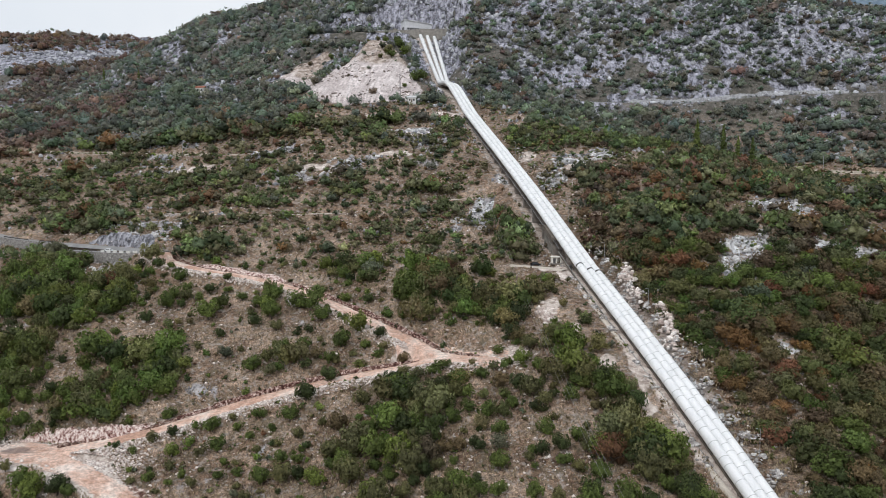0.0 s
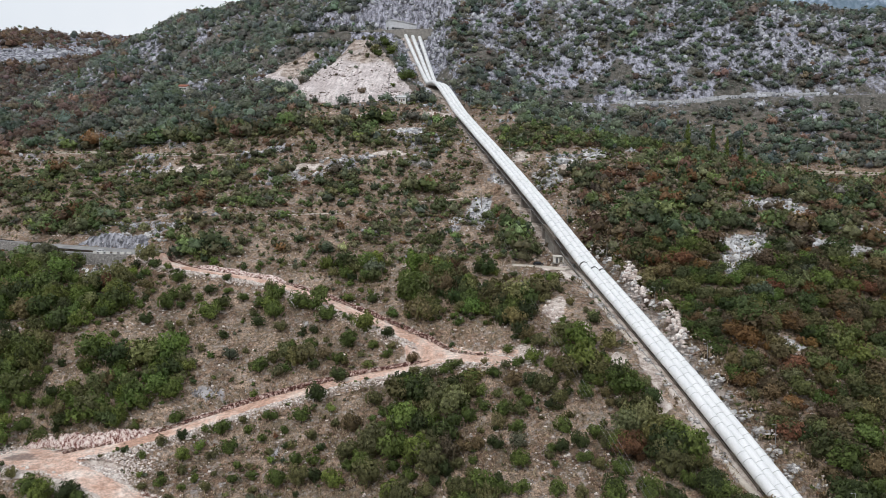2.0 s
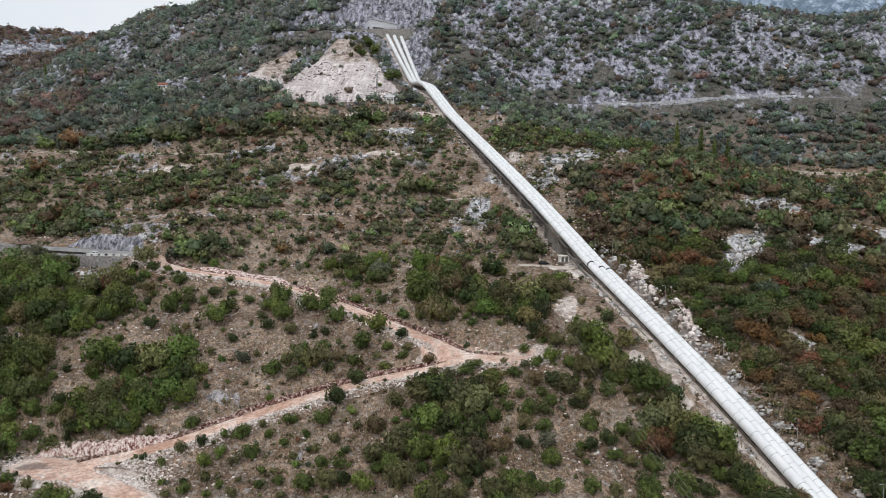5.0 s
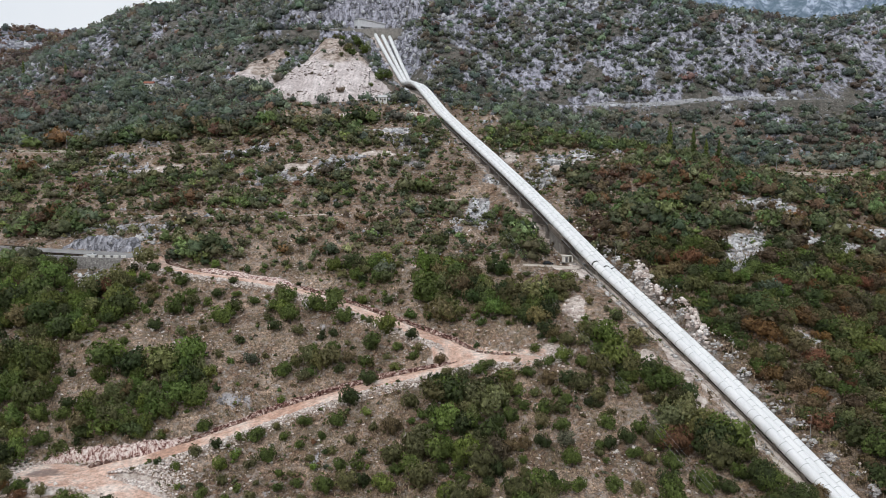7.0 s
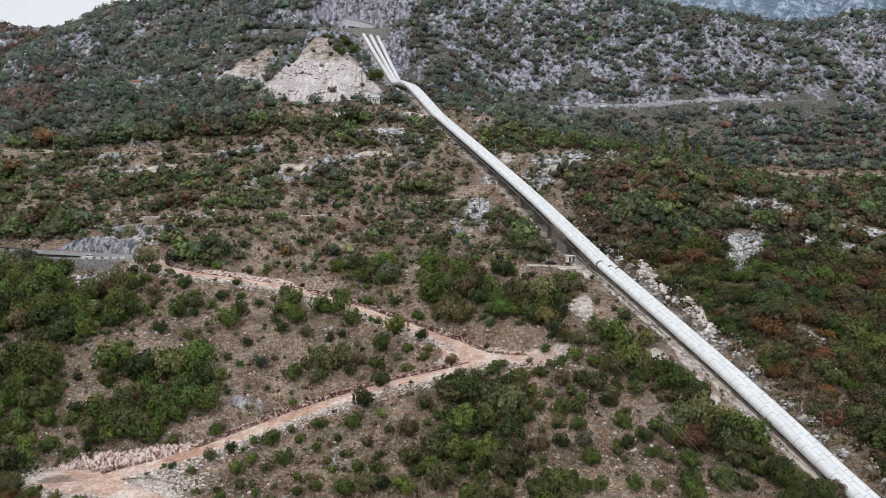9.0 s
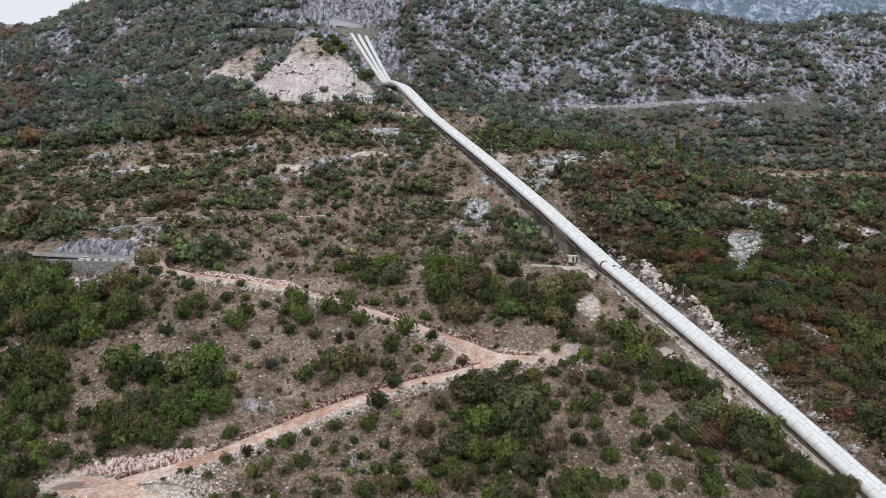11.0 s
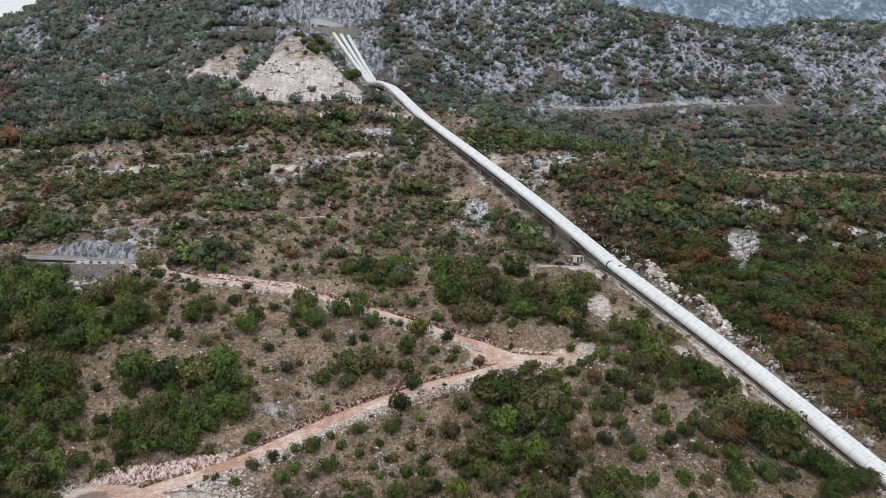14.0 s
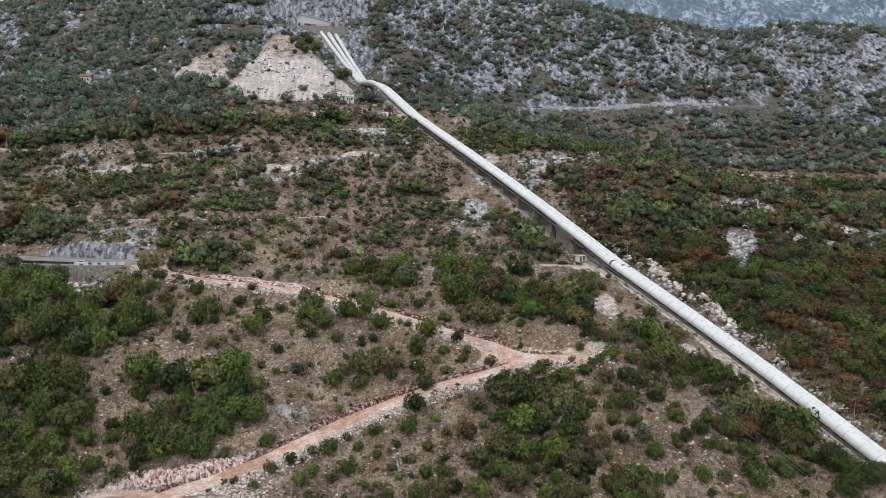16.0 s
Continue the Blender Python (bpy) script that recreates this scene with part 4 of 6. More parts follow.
THICKETS_LOWER = [(-100, 215, 16, 9, 0.98), (-88, 228, 16, 10, 0.97), (-139, 236, 10, 9, 0.93), (-127, 216, 8, 9, 0.90), (-118, 194, 5, 13, 0.97), (7, 221, 16,
    11, 0.98), (7, 207, 8, 9, 0.97), (-10, 195, 8, 10, 0.80), (-46, 243, 5, 12, 0.75), (-30, 246, 20, 9, 0.84), (37, 238, 11, 8, 0.85), (59, 226, 9, 9, 0.95),
    (69, 213, 8, 8, 0.95), (66, 197, 12, 5, 0.95), (75, 190, 7, 7, 0.93), (89, 179, 7, 5, 0.97), (72, 201, 7, 8, 0.97)]
THICKETS_FOOT = [(80, 184, 9, 6, 0.97), (56, 226, 8, 10, 0.97), (48, 238, 6, 7, 0.9), (-14, 192, 12, 8, 0.92), (8, 197, 10, 9, 0.85), (44, 178, 12, 5, 0.7)]
WOODS = [(-180, 480, 190, 48, 0.98), (-60, 465, 60, 14, 0.5), (62, 430, 40, 30, 0.85)]
# Open fields, and gaps within the thickets
FIELDS = [(-76, 260, 30, 34, 0.13), (-60, 226, 20, 12, 0.10), (-68, 288, 24, 7, 0.2), (-40, 198, 52, 20, 0.45), (28, 196, 34, 24, 0.84)]
GAPS = [(-34, 524, 15, 26, 0.08), (-108, 614, 46, 8, 0.12), (68, 400, 38, 13, 0.42), (52, 352, 12, 18, 0.5), (20, 460, 14, 16, 0.45), (-225, 434, 75, 5, 0.05), (235, 453, 60, 6, 0.15), (-226, 466, 40, 5, 0.3), (44, 292, 16, 7, 0.0), (-122, 240, 8, 10, 0.1), (-120, 223, 8, 6, 0.1), (-108, 256, 9, 10, 0.12), (-130, 432, 20, 4, 0.2), (44, 254, 5, 10, 0.2), (20, 362, 16, 12, 0.3), (-141, 292, 12, 8, 0.06), (0, 234.5, 10, 6, 0.1)]


def cover_share(x, y):
    east = x - pipe_x(y)
    d = np.where(east > 0, 1.0 - 0.08 * smooth(430, 520, y) - 0.28 * smooth(495, 560, y) * (1 - smooth(0.42, 0.56, layered(x, y, 30, 33))), 0.38 + 0.12 * smooth(252, 280, y) + 0.14 * smooth(305, 350, y))
    d = np.where((x < -108) & (y < 300), 0.88, d)
    d = d * np.where((y > 490) & (east > 0), 0.9 + 0.4 * smooth(0.42, 0.54, layered(x, y, 17, 37)), 1)
    thick = np.zeros(len(x))
    d = np.where((y > 520) & (east < 0), 0.72, d)
    d = np.where((y > 600) & (x < -90), 0.92, d)
    d = np.where((y > 880) & (x < -455), 0.3 + 0.65 * smooth(0.42, 0.55, layered(x, y, 70, 35)), d)
    for table in (FIELDS, WOODS, THICKETS_WEST, THICKETS_MIDDLE, THICKETS_LOWER, THICKETS_FOOT, GAPS):
        for cx, cy, rx, ry, share in table:
            w = 1 - smooth(0.8, 1.1, np.hypot((x - cx) / rx, (y - cy) / ry) * 0.88 + (value_noise(x, y, 9, 21) - 0.5) * 0.35)
            d = d * (1 - w) + share * w
            thick = np.maximum(thick, w * (share > 0.84)) * (1 - w * (share < 0.3))
    thick = np.maximum(thick, 0.94 * smooth(9, 14, east) * (y < 320))
    d = d * np.maximum(0.72 + 0.5 * smooth(0.3, 0.68, layered(x, y, 20, 31)), thick * 1.05)
    d = d * (1 - 0.975 * spoil(x, y))
    d = d * (1 - 0.93 * patches(x, y, ROCK_PATCHES)) * (1 - 0.9 * patches(x, y, BARE_PATCHES)) * (1 - 0.12 * rockiness(x, y))
    dist, _ = nearest(x, y, PIPE_LINE)
    strip = np.where((east > 3.5) & (y < 420), 3.0 + 7 * (layered(x, y, 12, 57) - 0.3), np.where(y > 300, 3.0, 2.0 + 2.6 * (y < 235)))
    d = d * smooth(7.0, 10, dist - 8 * smooth(535, 600, y) - np.clip(strip, 0, 7))
    for name, line in LINES.items():
        dist, _ = nearest(x, y, line)
        if name in ("station_foot", "station_terrace"):
            continue
        clear = {"asphalt": 4.5, "dirt_road": 1.2, "upper_track": 2.2, "field_track": 1.6, "east_road": 4.5, "high_road": 5.5, "turning_place": 2.0}.get(name, 0.6)
        d = d * smooth(WAY_WIDTHS[name][0] + clear, WAY_WIDTHS[name][0] + clear + 1.6, dist)
    return d


def shrub_sites():
    """Sites of all shrubs: x, y, height, width, kind, turn."""
    rng = np.random.default_rng(4)
    sites = []
    for y0, y1, step in ((158, 300, 4.1), (300, 450, 4.2), (450, 620, 4.9), (620, 950, 5.4), (950, 1330, 8.5)):
        reach = 0.8 * y1
        gx, gy = np.meshgrid(np.arange(-reach, reach, step), np.arange(y0, y1, step))
        x = gx.ravel() + rng.uniform(-0.46, 0.46, gx.size) * step
        y = gy.ravel() + rng.uniform(-0.46, 0.46, gx.size) * step
        crest = np.where(x < -230, 960, np.where(x < -130, 800, 715))
        keep = (np.abs(x) < 0.79 * y - 14) & (y > 168) & ((y < crest) | (x < -330))
        x, y = x[keep], y[keep]
        share = cover_share(x, y)
        keep = rng.random(len(x)) < share
        x, y, share = x[keep], y[keep], share[keep]
        tall = smooth(0.5, 0.95, share)
        h = step * (0.56 + 0.50 * tall + 0.34 * (share > 0.9) * (y < 450) + 0.1 * (y > 300) * (y < 450)) * np.clip(rng.lognormal(0, 0.34, len(x)), 0.4, 1.8) + 0.2
        h = h * np.where(x > pipe_x(y), 0.86 + 0.06 * smooth(450, 520, y), 1.0)
        w = h * rng.uniform(0.9, 1.25, len(x))
        upright = (y < 300) & (x < pipe_x(y)) & (h > 2.2)
        h, w = np.where(upright, 1.14 * h, h), np.where(upright, 0.93 * w, w)
        low = (x > 26) & (x < 64) & (y > 268) & (y < 292)
        h, w = np.where(low, np.minimum(h, 1.0 + 0.22 * (292 - y)), h), np.where(low, np.minimum(w, 1.6 + 0.25 * (292 - y)), w)
        sites.append(np.column_stack([x, y, h, w, rng.random(len(x)), rng.uniform(0, 6.283, len(x)), share]))
    # smaller growth that fills the thickets
    gx, gy = np.meshgrid(np.arange(-300, 300, 4.4), np.arange(170, 440, 4.4))
    x, y = gx.ravel() + rng.uniform(-2, 2, gx.size), gy.ravel() + rng.uniform(-2, 2, gx.size)
    x, y = x[np.abs(x) < 0.66 * y + 8], y[np.abs(x) < 0.66 * y + 8]
    share = cover_share(x, y)
    keep = (share > 0.7) & (rng.random(len(x)) < 0.75) & (y > 178)
    x, y, share = x[keep], y[keep], share[keep]
    h = rng.uniform(1.1, 2.6, len(x)) * np.where((x > 26) & (x < 64) & (y > 268) & (y < 292), 0.5, 1)
    sites.append(np.column_stack([x, y, h, h * rng.uniform(0.9, 1.3, len(x)), rng.random(len(x)), rng.uniform(0, 6.283, len(x)), share]))
    s = np.concatenate(sites)
    x, y = s[:, 0], s[:, 1]
    # growth below the upper hairpin is capped to fit the camera's view of the road
    beside, _ = nearest(x, y, LINES["dirt_road"])
    cap = np.where((x > -26) & (x < 22) & (y > 214) & (y < 241), 1.2 + 0.62 * np.maximum(beside - 3, 0), 99)
    s[:, 3] = np.minimum(s[:, 3], np.maximum(1.5 * cap, 1.2))
    s[:, 2] = np.minimum(s[:, 2], cap)
    # autumn colour grows in drifts, most of all east of the pipes
    drift = layered(x, y, 34, 41)
    autumn = np.where(x > pipe_x(y), (0.10 + 0.36 * smooth(0.46, 0.60, drift)) * (1 - 0.5 * smooth(400, 450, y)), 0.04 + 0.22 * smooth(0.50, 0.64, drift)) + np.where((y > 850) & (x < -455), 0.78, 0)
    autumn = autumn + 0.65 * smooth(0.45, 0.55, layered(x, y, 40, 47)) * (x < -265) * (y < 700) * (y > 400)
    autumn = autumn * np.where((y < 330) & (x > pipe_x(y)), 1.15, 1)
    autumn = autumn * np.where((y < 300) & (x < 5), 0.2, np.where((y < 265) & (x < pipe_x(y)), 0.25, 1))
    olive = (0.2 + 0.12 * (x < pipe_x(y)) * smooth(290, 330, y) + 0.45 * smooth(0.42, 0.62, layered(x, y, 27, 43)) * np.where(s[:, 6] > 0.85, 0.6, 1)) * np.where((x > pipe_x(y)) & (y < 420), 1.4, 1)
    kind = np.full(len(s), KINDS.index("green"))
    v = rng.random(len(s))
    kind[v < np.where(x > pipe_x(y), 0.42, np.where((y < 300) & (x < 5), 0.2, 0.34))] = KINDS.index("dark")
    kind[v > np.where(x > pipe_x(y), 0.95, np.where((y < 300) & (x < 5), 0.74, 0.86))] = KINDS.index("bright")
    w = rng.random(len(s))
    fresh = (x > pipe_x(y) + 6) & (x < pipe_x(y) + 120) & (y > 418) & (y < 500)
    kind[(kind == KINDS.index("bright")) & (y > 440)] = KINDS.index("green")
    kind[w < olive] = KINDS.index("olive")
    kind[w > np.where(s[:, 6] > 0.85, 0.99, 0.965)] = KINDS.index("grey")
    kind[fresh & (rng.random(len(s)) < 0.5)] = KINDS.index("bright")
    a = rng.random(len(s)) + 0.5 * fresh
    kind[a < autumn] = rng.choice([KINDS.index(k) for k in ("brown", "umber", "russet", "orange")], (a < autumn).sum(), p=(0.40, 0.14, 0.23, 0.23))
    far_red = (a < autumn) & (x < -265) & (y > 400) & (rng.random(len(s)) < 0.75)
    kind[far_red] = KINDS.index("russet")
    dull = (x > pipe_x(y)) & (y < 300) & (rng.random(len(s)) < 0.4)
    kind[dull & np.isin(kind, [KINDS.index("russet"), KINDS.index("orange")])] = KINDS.index("brown")
    kind[(kind == KINDS.index("green")) & (y < 262) & (x > -50) & (x < pipe_x(y)) & (rng.random(len(s)) < 0.3)] = KINDS.index("olive")
    s[:, 4] = kind
    return s


SITES = shrub_sites()
FAN_SHRUBS = [(-72, 560, 9.5, "olive"), (-68, 553, 8.5, "green"), (-78, 566, 7.0, "grey"), (-42, 520, 12.0, "green"), (-85, 581, 5.0, "olive"), (-66, 577, 9.0, "green"),
    (-60, 566, 9.0, "green"), (-122, 575, 5.5, "green"), (-118, 560, 5.0, "olive"), (-138, 570, 4.5, "brown"), (-104, 530, 3.0, "grey"), (-80, 590, 6.0, "green"), (-94, 588, 4.0, "olive"), (-70, 584, 7.0, "dark"), (-76, 548, 4.5, "olive"), (-50, 508, 4.0, "green"), (-92, 515, 2.6, "umber")]
SINGLES = FAN_SHRUBS + FIELD_SHRUBS + TERRACE_SHRUBS + ROADSIDE_SHRUBS + LOWER_SHRUBS
apart = np.ones(len(SITES), bool)
for x, y, w, kind in SINGLES:
    apart &= np.hypot(SITES[:, 0] - x, SITES[:, 1] - y) > 0.5 * w + 1.4
SITES = SITES[apart]
random.seed(3)
SITES = np.concatenate([[(x, y, w * random.uniform(0.72, 0.95), w / 1.22, KINDS.index(kind), random.uniform(0, 6), 0.3) for x, y, w, kind in SINGLES], SITES])
SITE_Z = ground_height(SITES[:, 0], SITES[:, 1])


def joined_shrubs(name, rows, z, leaves, leaf, clumps, label, seed, y0):
    """Many shrubs as one sheet of leaves, each with the tint of its kind."""
    rng = np.random.default_rng(seed)
    forms = [crown_arrays(seed * 10 + k, leaves, leaf, clumps) for k in range(7)]
    pick = rng.integers(0, 7, len(rows))
    if leaves > 300:
        forms += [crown_arrays(seed * 10 + 7 + k, 620, 0.064, 32) for k in range(5)]
        pick = np.where(rows[:, 3] > 4.4, rng.integers(7, 12, len(rows)), pick)
    blocks, soft, tints = [], [], []
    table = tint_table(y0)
    for k in range(len(forms)):
        sel = pick == k
        r, zz = rows[sel], z[sel]
        q, e = forms[k][0].reshape(-1, 3), forms[k][1].reshape(-1, 3)
        c, s = np.cos(r[:, 5]), np.sin(r[:, 5])
        w, h = r[:, 3], r[:, 2]
        px = (q[None, :, 0] * c[:, None] - q[None, :, 1] * s[:, None]) * w[:, None] + r[:, 0:1]
        py = (q[None, :, 0] * s[:, None] + q[None, :, 1] * c[:, None]) * w[:, None] + r[:, 1:2]
        pz = q[None, :, 2] * h[:, None] * 1.05 + zz[:, None] - 0.1 * h[:, None]
        blocks.append(np.stack([px, py, pz], -1).reshape(-1, 3, 3))
        soft.append(np.stack([e[None, :, 0] * c[:, None] - e[None, :, 1] * s[:, None], e[None, :, 0] * s[:, None] + e[None, :, 1] * c[:, None],
                              np.repeat(e[None, :, 2], len(r), 0)], -1).reshape(-1, 3))
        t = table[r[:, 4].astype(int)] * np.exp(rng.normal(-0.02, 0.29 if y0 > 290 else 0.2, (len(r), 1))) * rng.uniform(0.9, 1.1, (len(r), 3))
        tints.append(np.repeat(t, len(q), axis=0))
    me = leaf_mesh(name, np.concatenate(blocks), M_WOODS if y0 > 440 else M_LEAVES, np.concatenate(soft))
    tint = np.concatenate(tints)
    a = me.attributes.new("tint", "FLOAT_COLOR", "POINT")
    a.data.foreach_set("color", np.column_stack([tint, np.ones(len(tint))]).astype(np.float32).ravel())
    return tagged(new(name, me), label, "shrubs", kind="stuff")


Y = SITES[:, 1]
ORDER = np.argsort(Y[len(SINGLES):])[:300 - len(SINGLES)] + len(SINGLES)
NEAR_LIMIT = Y[ORDER].max()
NEAR = np.concatenate([np.arange(len(SINGLES)), ORDER])
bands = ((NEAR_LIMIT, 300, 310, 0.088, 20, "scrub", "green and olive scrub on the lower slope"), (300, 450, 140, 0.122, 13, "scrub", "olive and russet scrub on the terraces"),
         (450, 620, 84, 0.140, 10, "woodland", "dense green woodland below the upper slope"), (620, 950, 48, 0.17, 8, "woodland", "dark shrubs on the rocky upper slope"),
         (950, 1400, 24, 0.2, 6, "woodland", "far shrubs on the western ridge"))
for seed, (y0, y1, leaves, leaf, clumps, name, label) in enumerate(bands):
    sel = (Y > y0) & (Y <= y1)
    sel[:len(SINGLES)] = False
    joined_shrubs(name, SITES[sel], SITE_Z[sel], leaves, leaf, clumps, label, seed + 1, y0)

# the nearest shrubs stand singly, each with a trunk, limbs and a crown
PALETTES = {}
for kind, (r, g, b) in TINTS.items():
    PALETTES[kind] = leaf_material(kind + "_leaves", ((0.0, (r * 0.76, g * 0.78, b * 0.78)), (0.5, (r, g, b)), (1.0, (r * 1.3, g * 1.25, b * 1.2))), 0.85)
SHRUB_LABELS = {"dark": "dark green evergreen shrub on dry stony ground", "green": "rounded green shrub growing on the dry slope", "bright": "fresh light green shrub among dry grass",
                "olive": "olive green shrub with thinning leaves", "grey": "grey-green shrub with pale leaves", "brown": "brownish half-dry shrub in autumn leaf",
                "russet": "russet red shrub in autumn leaf", "orange": "orange-brown shrub in autumn leaf", "umber": "dark brown half-bare shrub"}


def trunk_mesh(seed):
    rng = random.Random(seed)
    bm = bmesh.new()
    rod(bm, (0, 0, -0.12), (0.03, 0.02, 0.34), 0.055, 0.035, 7)
    for k in range(5):
        a = k * 1.257 + rng.uniform(-0.3, 0.3)
        mid = (0.2 * math.cos(a), 0.2 * math.sin(a), rng.uniform(0.42, 0.6))
        rod(bm, (0.02, 0.01, rng.uniform(0.16, 0.3)), mid, 0.026, 0.016, 5)
        rod(bm, mid, (0.38 * math.cos(a + 0.3), 0.38 * math.sin(a + 0.3), mid[2] + rng.uniform(0.05, 0.25)), 0.016, 0.005, 5)
    me = bpy.data.meshes.new("trunk")
    bm.normal_update()
    bm.to_mesh(me)
    bm.free()
    me.materials.append(M_BARK)
    return me


TRUNKS = [trunk_mesh(k) for k in range(4)]
CROWNS = {}
rng = np.random.default_rng(9)
for k in NEAR:
    x, y, h, w, kind, turn = SITES[k, :6]
    kind = KINDS[int(kind)]
    form = int(rng.integers(0, 6))
    if (kind, form) not in CROWNS:
        tris, soft = crown_arrays(300 + form, 1500, 0.052, 38)
        CROWNS[kind, form] = leaf_mesh("crown", tris, PALETTES[kind], soft)
    m = Matrix.LocRotScale((x, y, SITE_Z[k] - 0.08 * h), Euler((0, 0, turn)), (w, w, h * 1.05))
    shrub = thing("shrub", m, SHRUB_LABELS[kind], "shrub", "shrubs on the lower slope")
    for name, me in (("trunk", TRUNKS[form % 4]), ("crown", CROWNS[kind, form])):
        ob = new(name, me)
        ob.parent = shrub


# ---------------- loose limestone ----------------
def rock_form(seed):
    """An angular broken block about one metre across: vertices and triangles."""
    rng = np.random.default_rng(seed)
    v = np.array([(x, y, z) for z in (-0.5, 0.5) for y in (-0.5, 0.5) for x in (-0.5, 0.5)], float)
    v = (v + rng.uniform(-0.22, 0.22, v.shape)) * np.array([1.15, rng.uniform(0.6, 1.0), rng.uniform(0.5, 0.95)])
    v[4:, :2] *= rng.uniform(0.45, 0.95)
    turn = Euler(rng.uniform(-0.7, 0.7, 3)).to_matrix()
    v = v @ np.array(turn)
    quads = ((0, 2, 3, 1), (4, 5, 7, 6), (0, 1, 5, 4), (1, 3, 7, 5), (3, 2, 6, 7), (2, 0, 4, 6))
    return v, np.array([t for a, b, c, d in quads for t in ((a, b, c), (a, c, d))])


def scattered_rocks(name, x, y, size, flat, material, label, seed, sink=0.3, z=None):
    rng = np.random.default_rng(seed)
    z = ground_height(x, y) if z is None else z
    forms = [rock_form(seed * 20 + k) for k in range(8)]
    verts, faces, start = [], [], 0
    pick = rng.integers(0, 8, len(x))
    for k in range(8):
        sel = np.where(pick == k)[0]
        v, f = forms[k]
        a = rng.uniform(0, 6.283, len(sel))
        c, s = np.cos(a)[:, None], np.sin(a)[:, None]
        sz = size[sel][:, None]
        px = (v[None, :, 0] * c - v[None, :, 1] * s) * sz + x[sel][:, None]
        py = (v[None, :, 0] * s + v[None, :, 1] * c) * sz * rng.uniform(0.6, 1.0, (len(sel), 1)) + y[sel][:, None]
        pz = v[None, :, 2] * sz * flat * rng.uniform(0.7, 1.3, (len(sel), 1)) + z[sel][:, None] + sz * flat * (0.5 - sink) * 0.6
        verts.append(np.stack([px, py, pz], -1).reshape(-1, 3))
        faces.append((f[None] + (np.arange(len(sel)) * len(v))[:, None, None]).reshape(-1, 3) + start)
        start += len(sel) * len(v)
    verts, faces = np.concatenate(verts), np.concatenate(faces)
    me = bpy.data.meshes.new(name)
    me.vertices.add(len(verts))
    me.vertices.foreach_set("co", verts.astype(np.float32).ravel())
    me.loops.add(len(faces) * 3)
    me.loops.foreach_set("vertex_index", faces.astype(np.int32).ravel())
    me.polygons.add(len(faces))
    me.polygons.foreach_set("loop_start", np.arange(0, len(faces) * 3, 3, dtype=np.int32))
    me.materials.append(material)
    me.update(calc_edges=True)
    return tagged(new(name, me), label, "rocks", kind="stuff")


def rock_paint(name, dark, mid, light):
    n = Nodes(name)
    geo = n.add("ShaderNodeNewGeometry")
    tone = n.ramp(geo.outputs["Random Per Island"], (0.0, dark), (0.5, mid), (1.0, light))
    grain = n.ramp(n.noise(1.6, 8, 0.8), (0.35, 0.45), (0.5, 0.95), (0.65, 1.35))
    n.bump(n.noise(2.5, 8, 0.75), 0.4, 0.06)
    return n.done(n.mix(1.0, tone, grain, "MULTIPLY"), 0.93, specular=0.2)


M_OUTCROP = rock_paint("grey_outcrop_limestone", (0.20, 0.205, 0.23), (0.37, 0.38, 0.415), (0.60, 0.61, 0.655))
M_PALESTONE = rock_paint("pale_loose_stones", (0.44, 0.355, 0.315), (0.71, 0.62, 0.575), (0.90, 0.84, 0.80))
M_REDSTONE = rock_paint("red_stained_stones", (0.085, 0.045, 0.036), (0.22, 0.13, 0.10), (0.50, 0.40, 0.35))
M_WHITESTONE = rock_paint("white_quarried_stones", (0.25, 0.235, 0.225), (0.48, 0.46, 0.45), (0.76, 0.74, 0.73))


M_FANSTONE = rock_paint("brown_fan_stones", (0.11, 0.085, 0.07), (0.30, 0.25, 0.22), (0.62, 0.56, 0.52))
M_LIMEBLOCK = rock_paint("pale_grey_limestone_blocks", (0.28, 0.275, 0.275), (0.52, 0.51, 0.51), (0.78, 0.77, 0.77))


def beside(line, rng, count, near, far, side):
    """Places beside a line, on its left (+1) or right (-1) as it runs, thinning outwards."""
    k = rng.integers(1, len(line) - 1, count)
    d = line[k + 1, :2] - line[k - 1, :2]
    d /= np.linalg.norm(d, axis=1)[:, None]
    off = near + (far - near) * rng.random(count) ** 1.7
    along = rng.uniform(-1.5, 1.5, count)
    p = line[k, :2] + d * along[:, None] + np.column_stack([-d[:, 1], d[:, 0]]) * (off * side)[:, None]
    return p[:, 0], p[:, 1]


def keep_off_roads(x, y, margin=0.1):
    good = np.ones(len(x), bool)
    for name in ("dirt_road", "asphalt", "turning_place", "apex", "ledge", "layby"):
        d, _ = nearest(x, y, LINES[name])
        good &= d > {"turning_place": 5.4, "asphalt": 3.6, "dirt_road": 3.5, "apex": 4.4}.get(name, 2.5) + margin
    d, _ = nearest(x, y, PIPE_LINE)
    good &= d > 5.7
    return good


